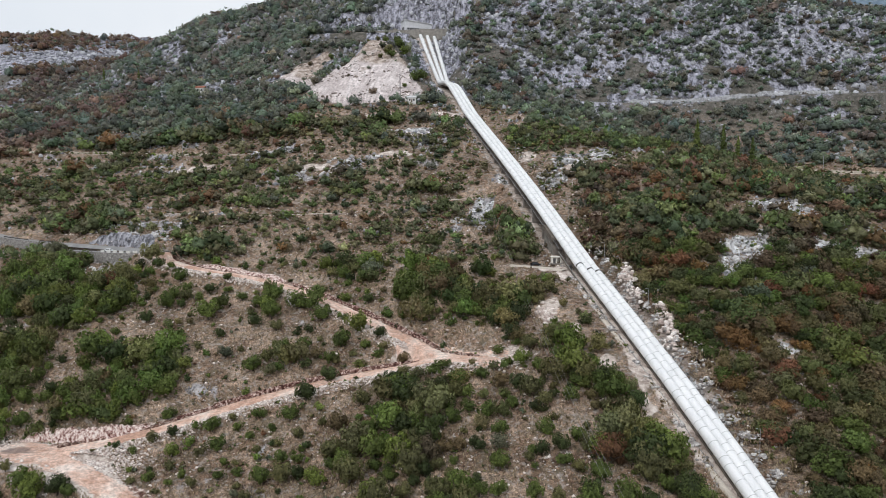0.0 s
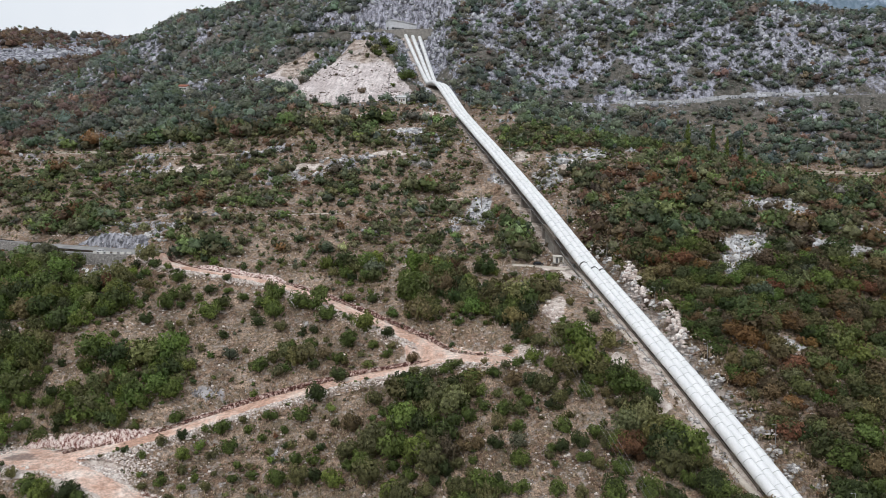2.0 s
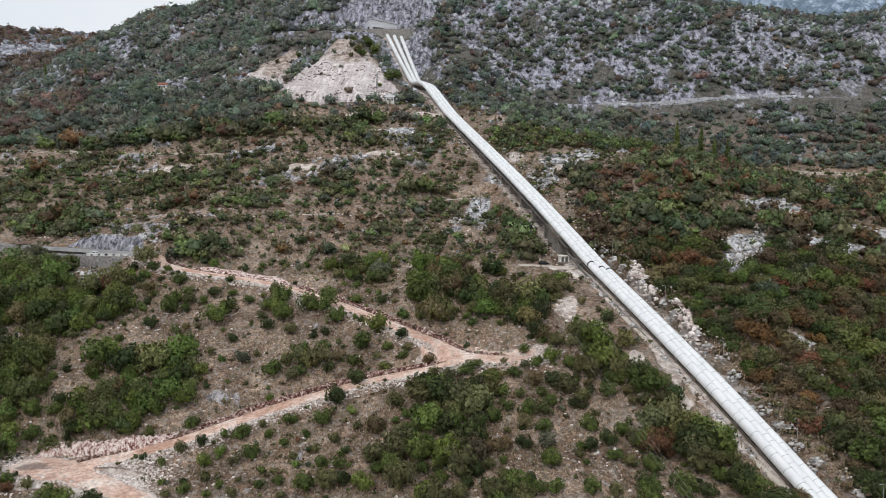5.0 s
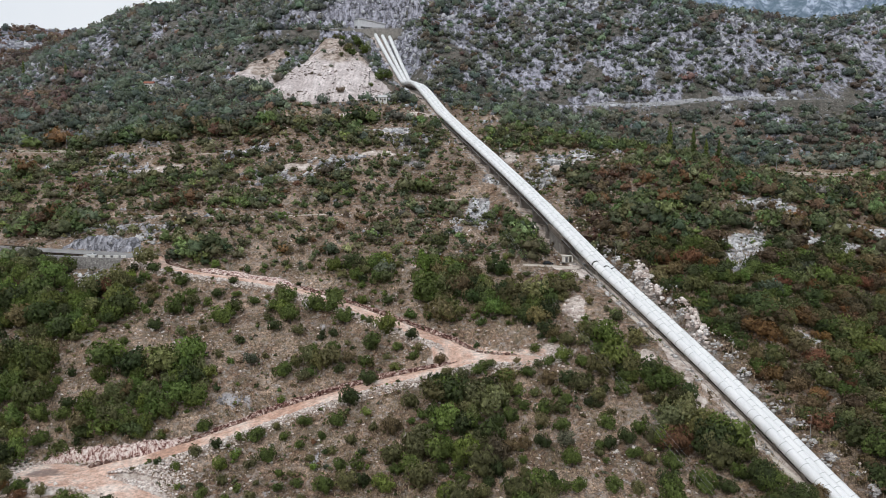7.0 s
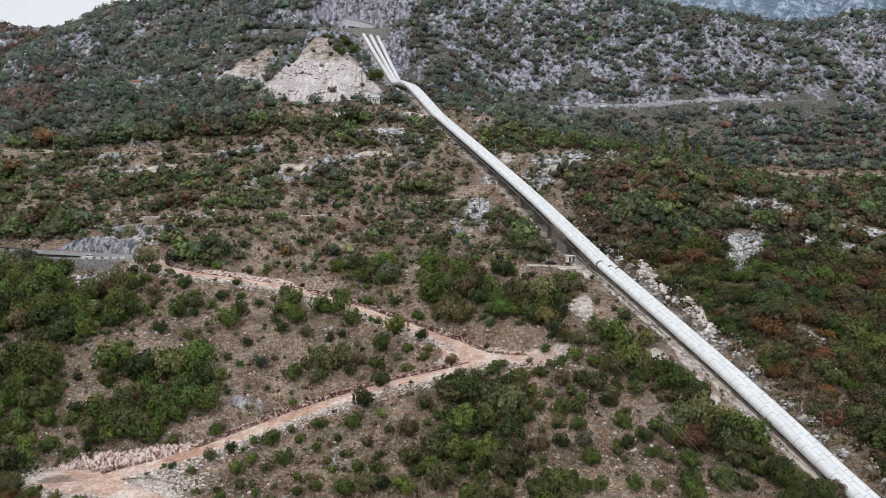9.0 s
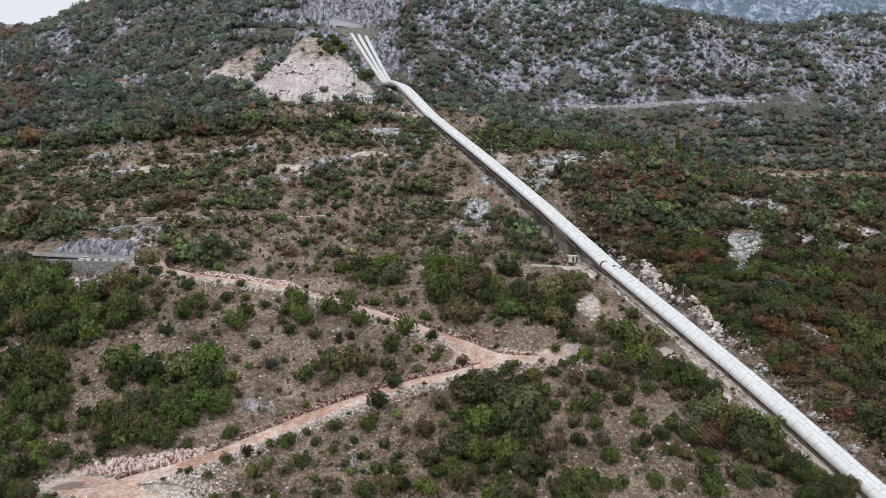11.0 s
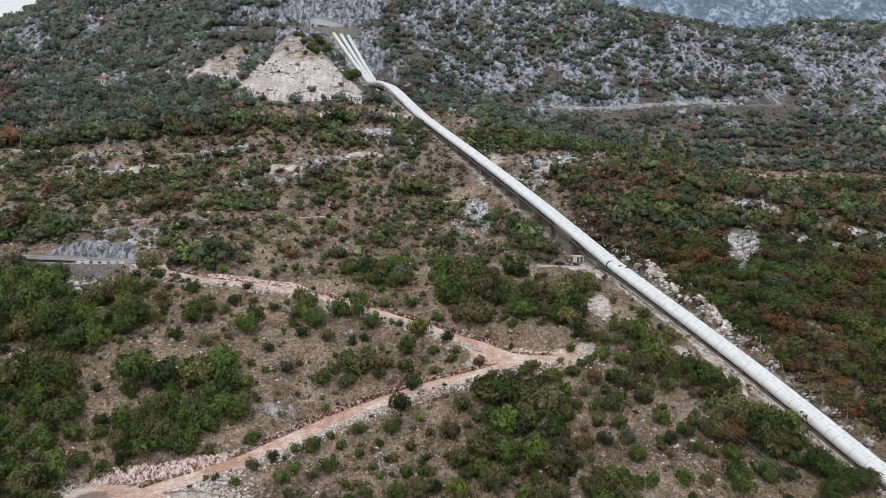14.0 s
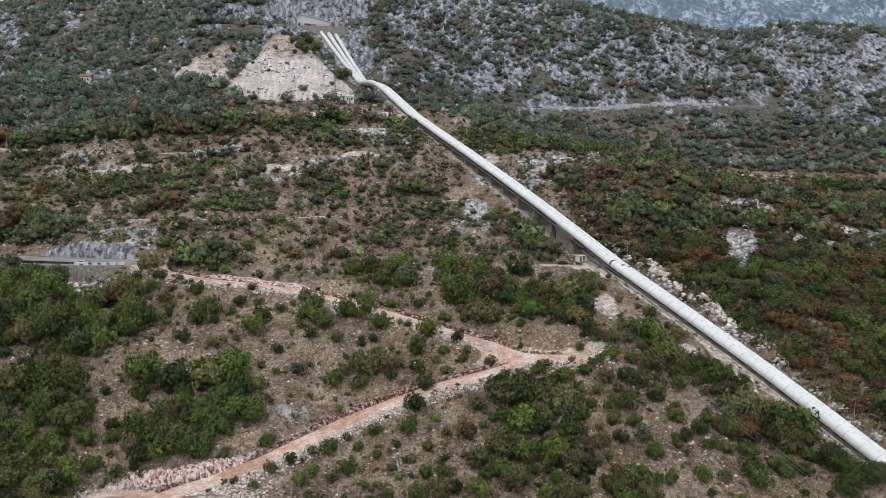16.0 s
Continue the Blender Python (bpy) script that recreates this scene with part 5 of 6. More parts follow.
def rubble():
    rng = np.random.default_rng(12)
    road = LINES["dirt_road"]
    cut = int(np.argmin(np.hypot(road[:, 0] - 27, road[:, 1] - 234)))
    upper, lower = road[:cut + 1], road[cut:]
    # the upper leg runs down to the east, the lower one back to the west: uphill lies on the left, then on the right
    banks = ((upper, 1), (lower[: int(len(lower) * 0.72)], -1))
    xs, ys = [], []
    for line, side in banks:
        x, y = beside(line, rng, 1500, 3.6, 5.5, np.full(1500, side))
        xs.append(x), ys.append(y)
    x, y = np.concatenate(xs), np.concatenate(ys)
    ok = keep_off_roads(x, y)
    size = rng.uniform(0.35, 1.0, len(x)) ** 1.5 * 1.3
    scattered_rocks("bank_rubble", x[ok], y[ok], size[ok], 0.8, M_REDSTONE, "red-stained broken stones along the cut bank of the road", 31)
    xs, ys = [], []
    for line, side in banks:
        x, y = beside(line, rng, 6000, 3.1, 8.0, np.full(6000, -side))
        xs.append(x), ys.append(y)
        x, y = beside(line, rng, 500, 3.0, 7.0, np.full(500, side))
        xs.append(x), ys.append(y)
    for cx, cy, rx, ry, n in ((-115, 186, 8, 9, 1100), (-120, 194, 6, 8, 500), (-80, 193, 10, 6, 1500), (33, 237, 9, 8, 900), (-85, 288, 26, 6, 500), (-62, 286, 16, 5, 250), (8, 246, 10, 5, 200)):
        xs.append(cx + rng.normal(0, rx * 0.5, n)), ys.append(cy + rng.normal(0, ry * 0.5, n))
    x, y = np.concatenate(xs), np.concatenate(ys)
    ok = keep_off_roads(x, y)
    size = rng.uniform(0.3, 1.0, len(x)) ** 3 * 0.85 + 0.12
    scattered_rocks("road_rubble", x[ok], y[ok], size[ok], 0.75, M_PALESTONE, "pale broken limestone tipped beside the dirt road", 32)
    # stones beside the pipes
    xs, ys = [], []
    for side, near, far, n, y1 in ((-1, 5.8, 11, 4200, 330), (1, 5.8, 8.0, 1200, 300), (-1, 5.8, 18, 900, 420), (1, 5.8, 16, 900, 460)):
        line = PIPE_LINE[PIPE_LINE[:, 1] < y1]
        x, y = beside(line, rng, n, near, far, np.full(n, side))
        ok = layered(x, y, 9, 71) > 0.42
        xs.append(x[ok]), ys.append(y[ok])
    x, y = np.concatenate(xs), np.concatenate(ys)
    ok = keep_off_roads(x, y)
    size = rng.uniform(0.3, 1.0, len(x)) ** 5 * 1.3 + 0.13
    scattered_rocks("white_rubble", x[ok], y[ok], size[ok], 0.6, M_WHITESTONE, "white broken limestone beside the penstock pipes", 33)
    # stones lying in the grass
    x, y = rng.uniform(-200, 160, 24000), rng.uniform(165, 470, 24000)
    ok = (np.abs(x) < 0.66 * y + 20) & (layered(x, y, 16, 73) > rng.uniform(0.3, 0.75, 24000)) & keep_off_roads(x, y)
    x, y = x[ok], y[ok]
    size = rng.uniform(0.25, 1.0, len(x)) ** 3 * 1.0 + 0.15
    scattered_rocks("field_stones", x, y, size, 0.6, M_PALESTONE, "scattered pale stones lying in the dry grass", 34)
    # outcrops
    n = 80000
    x, y = rng.uniform(-480, 470, n), rng.uniform(300, 780, n)
    r = rockiness(x, y) * np.where(y > 450, np.maximum(smooth(0.42, 0.62, layered(x, y, 22, 76)) * 1.4, 1.4 * patches(x, y, [(-56, 664, 44, 20)])), 1)
    ok = (rng.random(n) < r * 0.7) & (np.abs(x) < 0.68 * y + 30) & keep_off_roads(x, y, 1.0) & (spoil(x, y) < 0.1)
    x, y = x[ok], y[ok]
    size = (rng.uniform(0.35, 1.0, len(x)) ** 2.4 * 3.0 + 0.5) * (0.5 + 0.5 * smooth(380, 520, y))
    scattered_rocks("outcrop_rocks", x, y, size, 1.15, M_OUTCROP, "weathered grey limestone outcrops on the slope", 35, sink=0.35)
    n = 26000
    x, y = rng.uniform(-200, 260, n), rng.uniform(170, 470, n)
    ok = (rng.random(n) < patches(x, y, ROCK_PATCHES)) & keep_off_roads(x, y, 1.0)
    x, y = x[ok], y[ok]
    scattered_rocks("limestone_blocks", x, y, rng.uniform(0.3, 1.0, len(x)) ** 3 * 3.0 + 0.25, 0.8, M_LIMEBLOCK, "pale limestone blocks among the shrubs", 36)
    n = 9000
    x, y = rng.uniform(42, 98, n), rng.uniform(222, 294, n)
    ok = (rng.random(n) < 0.8 * patches(x, y, PIPE_RUBBLE)) & keep_off_roads(x, y, 1.0) & (nearest(x, y, PIPE_LINE)[0] > 6.5)
    scattered_rocks("pipe_rubble", x[ok], y[ok], (rng.uniform(0.3, 1.0, n) ** 3 * 1.9 + 0.2)[ok], 0.8, M_PALESTONE, "pale pinkish broken stones beside the pipes", 39)
    n = 5000
    x, y = rng.uniform(-165, -35, n), rng.uniform(470, 610, n)
    ok = (spoil(x, y) > 0.6) & (layered(x, y, 14, 79) > rng.uniform(0.48, 0.7, n))
    scattered_rocks("fan_stones", x[ok], y[ok], rng.uniform(0.3, 1.0, n)[ok] ** 4 * 1.7 + 0.2, 0.7, M_FANSTONE, "pale brown stones rolled down the fans of spoil", 38)
    # far cliffs on the western ridge
    n = 9000
    x, y = rng.uniform(-900, -520, n), rng.uniform(960, 1240, n)
    ok = (rng.random(n) < 0.8 * patches(x, y, ROCK_PATCHES)) & (layered(x, y, 26, 75) > 0.4)
    scattered_rocks("ridge_rocks", x[ok], y[ok], (rng.uniform(0.3, 1.0, n) ** 2 * 6 + 0.8)[ok], 0.8, M_OUTCROP, "grey limestone cliffs on the far ridge", 37, sink=0.3)


rubble()


def bank_strip(name, line, side, near, wide, tall, material, label, seed):
    """The steep broken face beside a road: side +1 is to the left as its line runs."""
    rng = np.random.default_rng(seed)
    pts = densify(line, 0.8)
    d = np.gradient(pts[:, :2], axis=0)
    d /= np.linalg.norm(d, axis=1)[:, None]
    out = np.column_stack([-d[:, 1], d[:, 0]]) * side
    n = len(pts)
    ends = np.minimum(np.arange(n), np.arange(n)[::-1]) / 8.0
    rise = tall * (0.35 + 1.1 * layered(pts[:, 0], pts[:, 1], 11, seed)) * smooth(-0.2, 1, ends)
    rows = []
    for u, lift in ((0.0, -0.15), (0.12, 0.3), (0.3, 0.62), (0.5, 0.9), (0.75, 1.0), (1.0, 0.55)):
        off = near + wide * u + rng.uniform(-0.28, 0.28, n) * (u > 0)
        xy = pts[:, :2] + out * off[:, None]
        z = pts[:, 2] + rise * lift + rng.uniform(-0.22, 0.22, n) * tall * 0.5
        if u == 1.0:
            z = np.minimum(z, ground_height(xy[:, 0], xy[:, 1])) - 0.7
        rows.append(np.column_stack([xy, z]))
    verts = np.stack(rows, 1).reshape(-1, 3)
    me = sheet_mesh(name, verts.tolist(), grid_faces(n, 6).tolist(), material, smoothing=False)
    return tagged(new(name, me), label, "bank", kind="structure")


def cut_material(name, *stops):
    n = Nodes(name)
    down = n.add("ShaderNodeMapping")
    down.inputs["Scale"].default_value = (1.3, 1.3, 0.55)
    n.link(n.coord, down.inputs["Vector"])
    colour = n.ramp(n.noise(0.75, 10, 0.86, down.outputs["Vector"]), *stops)
    n.bump(n.noise(1.6, 8, 0.8), 1.0, 0.4)
    return n.done(colour, 0.95, specular=0.1)


M_REDCUT = cut_material("red_earth_cut", (0.42, (0.030, 0.014, 0.012)), (0.485, (0.11, 0.048, 0.040)), (0.525, (0.32, 0.18, 0.145)), (0.565, (0.70, 0.58, 0.53)))
M_WHITECUT = cut_material("white_and_red_cut", (0.42, (0.09, 0.03, 0.026)), (0.465, (0.28, 0.13, 0.11)), (0.495, (0.66, 0.50, 0.45)), (0.56, (0.88, 0.80, 0.76)))


def rock_cut_material():
    n = Nodes("grey_rock_cut")
    colour = limestone(n, 0.5, 0.78)
    n.bump(n.noise(1.2, 8, 0.75), 1.0, 0.5)
    return n.done(colour, 0.95, specular=0.1)


M_GREYCUT = rock_cut_material()
M_ROADBANK = cut_material("pale_grey_bank", (0.38, (0.22, 0.225, 0.24)), (0.5, (0.40, 0.405, 0.425)), (0.6, (0.54, 0.545, 0.565)))
M_PALECUT = cut_material("pale_earth_cut", (0.38, (0.30, 0.26, 0.21)), (0.5, (0.48, 0.43, 0.36)), (0.6, (0.60, 0.55, 0.48)))


def stretch(name, *gates):
    """The part of a road's line between two places on it."""
    line = LINES[name]
    a, b = [int(np.argmin(np.hypot(line[:, 0] - x, line[:, 1] - y))) for x, y in gates]
    return line[a:b + 1]


bank_strip("cut_bank", stretch("dirt_road", (-106, 293.5), (-63, 286)), 1, 3.4, 3.4, 1.8, M_WHITECUT, "low white and red rock bank above the dirt road", 100)
bank_strip("cut_bank", stretch("dirt_road", (-62, 285.5), (6, 243)), 1, 3.5, 2.2, 1.25, M_REDCUT, "low dark red earth bank above the dirt road", 101)
bank_strip("cut_bank", stretch("dirt_road", (4, 234.8), (-72, 207.5)), -1, 3.5, 2.0, 1.15, M_REDCUT, "low dark red earth bank above the lower leg of the dirt road", 102)
back = [(x, y, 20.8) for x, y in ((-71, 207.5), (-78, 204.2), (-86, 200.8), (-94, 198.6), (-101, 198.2), (-108, 198.8), (-114, 197.5))]
bank_strip("cut_bank", back, -1, 2.0, 4.6, 4.2, M_WHITECUT, "tall white and red rock cut above the turning place", 103)
bank_strip("road_cut", stretch("asphalt", (-176, 322), (-132, 308)), 1, 4.0, 6.0, 6.0, M_GREYCUT, "grey rock cut behind the asphalt road", 104)
bank_strip("road_bank", stretch("high_road", (104, 531), (262, 546)), 1, 3.0, 1.8, 3.6, M_ROADBANK, "pale grey stone bank above the upper road", 105)
bank_strip("road_bank", stretch("east_road", (165, 458), (300, 448)), 1, 2.0, 1.2, 1.5, M_PALECUT, "pale bank along the road between the trees", 106)
bank_strip("road_bank", stretch("upper_track", (-320, 449), (-150, 420)), 1, 1.7, 1.2, 1.5, M_PALECUT, "pale bank along the gravel track", 107)


# ---------------- low scrub between the shrubs ----------------
def low_scrub():
    rng = np.random.default_rng(55)
    n = 30000
    x, y = rng.uniform(-330, 330, n), 165 + 315 * rng.random(n) ** 0.9
    share = 0.25 + 0.75 * smooth(0.4, 0.65, layered(x, y, 14, 81))
    ok = (np.abs(x) < 0.66 * y + 15) & (rng.random(n) < share * np.where(y > 310, 1, 0.85)) & keep_off_roads(x, y, 0.8) & (patches(x, y, BARE_PATCHES) < 0.4) & (spoil(x, y) < 0.1)
    x, y = x[ok], y[ok]
    m = len(x)
    h = rng.uniform(0.4, 1.0, m) * rng.choice([1, 1, 1.4, 2.0], m) * (1 + 0.55 * smooth(290, 380, y))
    kind = rng.choice([KINDS.index(k) for k in ("olive", "olive", "grey", "brown", "green", "dark", "russet")], m, p=(0.24, 0.16, 0.12, 0.22, 0.14, 0.08, 0.04))
    rows = np.column_stack([x, y, h, h * rng.uniform(1.0, 1.5, m), kind, rng.uniform(0, 6.283, m), np.full(m, 0.3)])
    joined_shrubs("low_scrub", rows, ground_height(x, y), 11, 0.28, 3, "low half-dry scrub between the shrubs", 60, 160)
    # and between the rocks of the upper slope
    n = 14000
    x, y = rng.uniform(-420, 440, n), rng.uniform(480, 730, n)
    ok = (np.abs(x) < 0.66 * y + 15) & (rng.random(n) < 0.25 + 0.6 * smooth(0.4, 0.6, layered(x, y, 20, 82))) & keep_off_roads(x, y, 0.8) & (spoil(x, y) < 0.1) & ((y < 715) | (x < -130))
    x, y = x[ok], y[ok]
    m = len(x)
    h = rng.uniform(0.7, 1.9, m)
    kind = rng.choice([KINDS.index(k) for k in ("olive", "grey", "brown", "green", "dark")], m, p=(0.25, 0.1, 0.2, 0.2, 0.25))
    rows = np.column_stack([x, y, h, h * rng.uniform(1.0, 1.5, m), kind, rng.uniform(0, 6.283, m), np.full(m, 0.3)])
    grown = rng.uniform(0, 1, (900, 2)) * (130, 130) + (-165, 475)
    grown = grown[(spoil(grown[:, 0], grown[:, 1]) > 0.6) & (layered(grown[:, 0], grown[:, 1], 15, 84) > rng.uniform(0.45, 0.8, 900))]
    m = len(grown)
    tufts = np.column_stack([grown, rng.uniform(0.5, 1.5, m), rng.uniform(0.7, 2.0, m), rng.choice([KINDS.index(k) for k in ("olive", "brown", "umber")], m), rng.uniform(0, 6.283, m), np.full(m, 0.3)])
    rows = np.concatenate([rows, tufts])
    x, y = rows[:, 0], rows[:, 1]
    joined_shrubs("low_scrub", rows, ground_height(x, y), 9, 0.3, 3, "low dark scrub between the rocks of the upper slope", 61, 620)


low_scrub()


# ---------------- dry grass ----------------
def grass_tufts():
    rng = np.random.default_rng(77)
    n = 95000
    x, y = rng.uniform(-150, 140, n), 165 + 175 * rng.random(n) ** 1.3
    ok = (np.abs(x) < 0.66 * y + 10) & (layered(x, y, 12, 78) > rng.uniform(0.25, 0.7, n)) & (patches(x, y, BARE_PATCHES) < 0.3) & keep_off_roads(x, y, 1.5)
    x, y = x[ok], y[ok]
    z = ground_height(x, y)
    blades = 3
    m = len(x)
    a = rng.uniform(0, 6.283, (m, blades))
    lean = rng.uniform(0.25, 0.7, (m, blades))
    h = rng.uniform(0.25, 0.95, (m, 1)) * rng.uniform(0.7, 1.2, (m, blades))
    w = 0.2
    base = np.stack([np.repeat(x[:, None], blades, 1), np.repeat(y[:, None], blades, 1), np.repeat(z[:, None], blades, 1) - 0.05], -1)
    side = np.stack([-np.sin(a), np.cos(a), 0 * a], -1) * w
    tip = base + np.stack([np.cos(a) * h * lean, np.sin(a) * h * lean, h], -1)
    tris = np.stack([base - side, base + side, tip], 2).reshape(-1, 3, 3)
    me = leaf_mesh("dry_grass", tris, M_STRAW)
    tagged(new("dry_grass", me), "tufts of dry straw-coloured grass between the stones", "grass", kind="stuff")


M_STRAW = rock_paint("dry_straw", (0.22, 0.175, 0.12), (0.36, 0.28, 0.19), (0.52, 0.42, 0.29))
grass_tufts()


# ---------------- pipe supports ----------------
def sweep(line, outline, dx, dz):
    """A beam with the given outline in x and z, carried along a line."""
    bm = bmesh.new()
    rings = [[bm.verts.new((p[0] + dx + u, p[1] + 0.33 * u, p[2] + dz + v)) for u, v in outline] for p in line]
    n = len(outline)
    for a, b in zip(rings[:-1], rings[1:]):
        for k in range(n):
            bm.faces.new((a[k], b[k], b[(k + 1) % n], a[(k + 1) % n]))
    bm.faces.new(rings[0])
    bm.faces.new(rings[-1][::-1])
    bmesh.ops.recalc_face_normals(bm, faces=bm.faces)
    return bm


def rectangle(w, h):
    return ((-w / 2, -h / 2), (w / 2, -h / 2), (w / 2, h / 2), (-w / 2, h / 2))


def leaning(w, h):
    """A rectangle whose top and foot fall to the east with the row of pipes."""
    return tuple((u, v - 0.28 * u) for u, v in rectangle(w, h))


WEST = PIPE_LINES[0]
lower_run = WEST[WEST[:, 1] < 300]
upper_run = WEST[(WEST[:, 1] > 298) & (WEST[:, 1] < 462)]
girder = thing("pipe_girder", Matrix.Identity(4), "dark steel and concrete girders carrying the pipes above the slope", "girder")
for dx in (-1.3, 1.5, 4.6, 7.3):
    part("girder_beam", sweep(upper_run, rectangle(0.4, 0.8), dx, -2.1 - 0.28 * (dx + 1.3)), M_GIRDER, girder)
part("walkway_edge", sweep(upper_run, rectangle(0.1, 0.2), -2.55, -1.35), M_GALV, girder, "grey steel edge of the walkway")
part("walkway", sweep(upper_run, rectangle(0.9, 0.1), -2.1, -1.6), M_GIRDER, girder)
track = thing("pipe_plinth", Matrix.Identity(4), "concrete plinth and steel rail beside the pipes", "plinth")
# plinth and kerb are coloured dark to draw the shadow strip beside the pipes
part("plinth_beam", sweep(lower_run, leaning(7.6, 0.7), 3.3, -3.75), M_DARKCON, track)
part("rail", sweep(lower_run, rectangle(0.14, 0.14), -2.75, -2.3), M_GALV, track, "dull grey steel rail")
part("kerb_beam", sweep(lower_run, rectangle(0.35, 0.5), -2.75, -2.95), M_DARKCON, track, "dark concrete edge beam")


def saddle_mesh():
    """A cradle that holds one pipe, cut out to its round."""
    bm = bmesh.new()
    rim = [(PIPE_RADIUS + 0.03) * Vector((math.sin(a), 0, -math.cos(a))) for a in np.linspace(-0.85, 0.85, 11)]
    base = [Vector((-1.35, 0, -3.0)), Vector((1.35, 0, -3.0))]
    outline = rim + [Vector((1.35, 0, rim[-1].z)), base[1], base[0], Vector((-1.35, 0, rim[0].z))]
    front = [bm.verts.new(p + Vector((0, -0.4, 0))) for p in outline]
    back = [bm.verts.new(p + Vector((0, 0.4, 0))) for p in outline]
    n = len(outline)
    bm.faces.new(front)
    bm.faces.new(back[::-1])
    for k in range(n):
        bm.faces.new((front[k], back[k], back[(k + 1) % n], front[(k + 1) % n]))
    bmesh.ops.triangulate(bm, faces=[f for f in bm.faces if len(f.verts) > 4])
    bmesh.ops.recalc_face_normals(bm, faces=bm.faces)
    me = bpy.data.meshes.new("saddle")
    bm.to_mesh(me)
    bm.free()
    # dark tone puts the saddles into the pipes' shade
    me.materials.append(M_DARKCON)
    return me


SADDLE = saddle_mesh()
for line in PIPE_LINES:
    for y in np.arange(176, 296, 8.8):
        k = int(np.argmin(np.abs(line[:, 1] - y)))
        ob = new("pipe_saddle", SADDLE)
        ob.matrix_basis = Matrix.Translation(line[k]) @ pose(0, 0, 0, -23, 0, 19)
        tagged(ob, "concrete saddle cradling a white pipe", "support", "pipe saddles")


def pier(y):
    k = int(np.argmin(np.abs(WEST[:, 1] - y)))
    x, y, z = WEST[k]
    cx = x + 3.5
    foot = min(level(cx - 5, y), level(cx + 5, y), level(cx, y)) - 0.8
    ob = thing("concrete_pier", pose(cx, y + 1.1, 0, 0, 0, 19), "stained brown concrete pier under the pipes", "pier", "piers under the pipes")
    wall, cap = boxed(-4.9, -0.55, foot, 4.5, 0.55, z - 2.85, bevel=0.08), boxed(-5.2, -0.7, z - 2.85, 4.8, 0.7, z - 2.45, bevel=0.06)
    for v in [v for v in wall.verts if v.co.z > foot + 0.5] + list(cap.verts):
        v.co.z -= 0.28 * (v.co.x + 3.5)
    part("pier_wall", wall, M_PIER, ob)
    part("pier_cap", cap, M_PIER, ob)


for y in np.arange(323, 458, 12.2):
    pier(y)

block = thing("anchor_block", pose(pipe_x(313) + 3.4, 313, 0, 0, 0, 19), "tall ribbed concrete anchor block under the pipes", "anchor block")
body = boxed(-5.2, -5.0, 66.0, 5.6, 6.0, 78.6, bevel=0.2)
for v in body.verts:
    if v.co.z > 74:
        v.co.z += 0.44 * v.co.y - 0.28 * (v.co.x + 3.4)
part("block_body", body, M_PIER, block)
for k in range(9):
    part("rib", boxed(-5.42, -4.8 + k * 1.2, 66.2, -5.2, -4.4 + k * 1.2, 76.6 + 0.44 * (k * 1.2 - 4.6)), M_CONCRETE, block)
part("sloped_top", sweep([WEST[k] - np.array([pipe_x(313) + 3.4, 313, 0]) for k in range(len(WEST)) if 307 < WEST[k, 1] < 319], leaning(11.0, 2.0), 3.1, -3.6), M_DARKCON, block)
block.children[-1].matrix_basis = pose(0, 0, 0, 0, 0, -19)


# supports under the bend, with the saddles' shadow put into the dark colour
bend = thing("bend_block", pose(pipe_x(541) + 3.6, 541, 0, 0, 0, 19), "dark concrete block under the bend of the pipes", "anchor block")
part("block_body", boxed(-5.2, -3.0, 166.0, 5.6, 2.5, 172.4, bevel=0.15), M_DARKCON, bend)
for k in range(3):
    part("cradle", boxed(-4.6 + 3.5 * k, -3.2, 172.0, -2.6 + 3.5 * k, 2.7, 173.1, bevel=0.1), M_CONCRETE, bend)


# ---------------- kiosk, cars ----------------
def kiosk(x, y, z, turn):
    ob = thing("kiosk", pose(x, y, z, 0, 0, turn), "small pale concrete kiosk with open bays beside the pipes", "kiosk")
    part("floor_slab", boxed(-2.1, -1.5, -0.3, 2.1, 1.5, 0.12), M_CONCRETE, ob)
    part("back_wall", boxed(-1.9, 1.1, 0.12, 1.9, 1.3, 2.5), M_KIOSK, ob)
    for x0, w in ((-1.9, 0.45), (-0.35, 0.4), (1.5, 0.4)):
        part("pillar", boxed(x0, -1.3, 0.12, x0 + w, -0.95, 2.5), M_KIOSK, ob)
    part("side_wall", boxed(-1.9, -0.95, 0.12, -1.7, 1.1, 2.5), M_KIOSK, ob)
    part("side_wall", boxed(1.7, -0.95, 0.12, 1.9, 1.1, 2.5), M_KIOSK, ob)
    part("door", boxed(-1.42, -1.1, 0.12, -0.38, -1.04, 2.1), M_STEEL, ob, "dark steel door")
    part("roof_slab", boxed(-2.25, -1.65, 2.5, 2.25, 1.65, 2.78, bevel=0.04), M_KIOSK, ob)


kiosk(51.6, 297.2, level(51.6, 297.2) + 0.1, 12)
cabinet = thing("switch_cabinet", pose(57.0, 289.5, level(57.0, 289.5), 0, 0, 15), "grey steel switch cabinet at the foot of the pipes", "cabinet")
part("cabinet_body", boxed(-0.6, -0.4, -0.3, 0.6, 0.4, 2.2, bevel=0.04), M_GALV, cabinet)
part("cabinet_door", boxed(-0.52, -0.44, 0.1, 0.52, -0.4, 2.05), M_STEEL, cabinet)


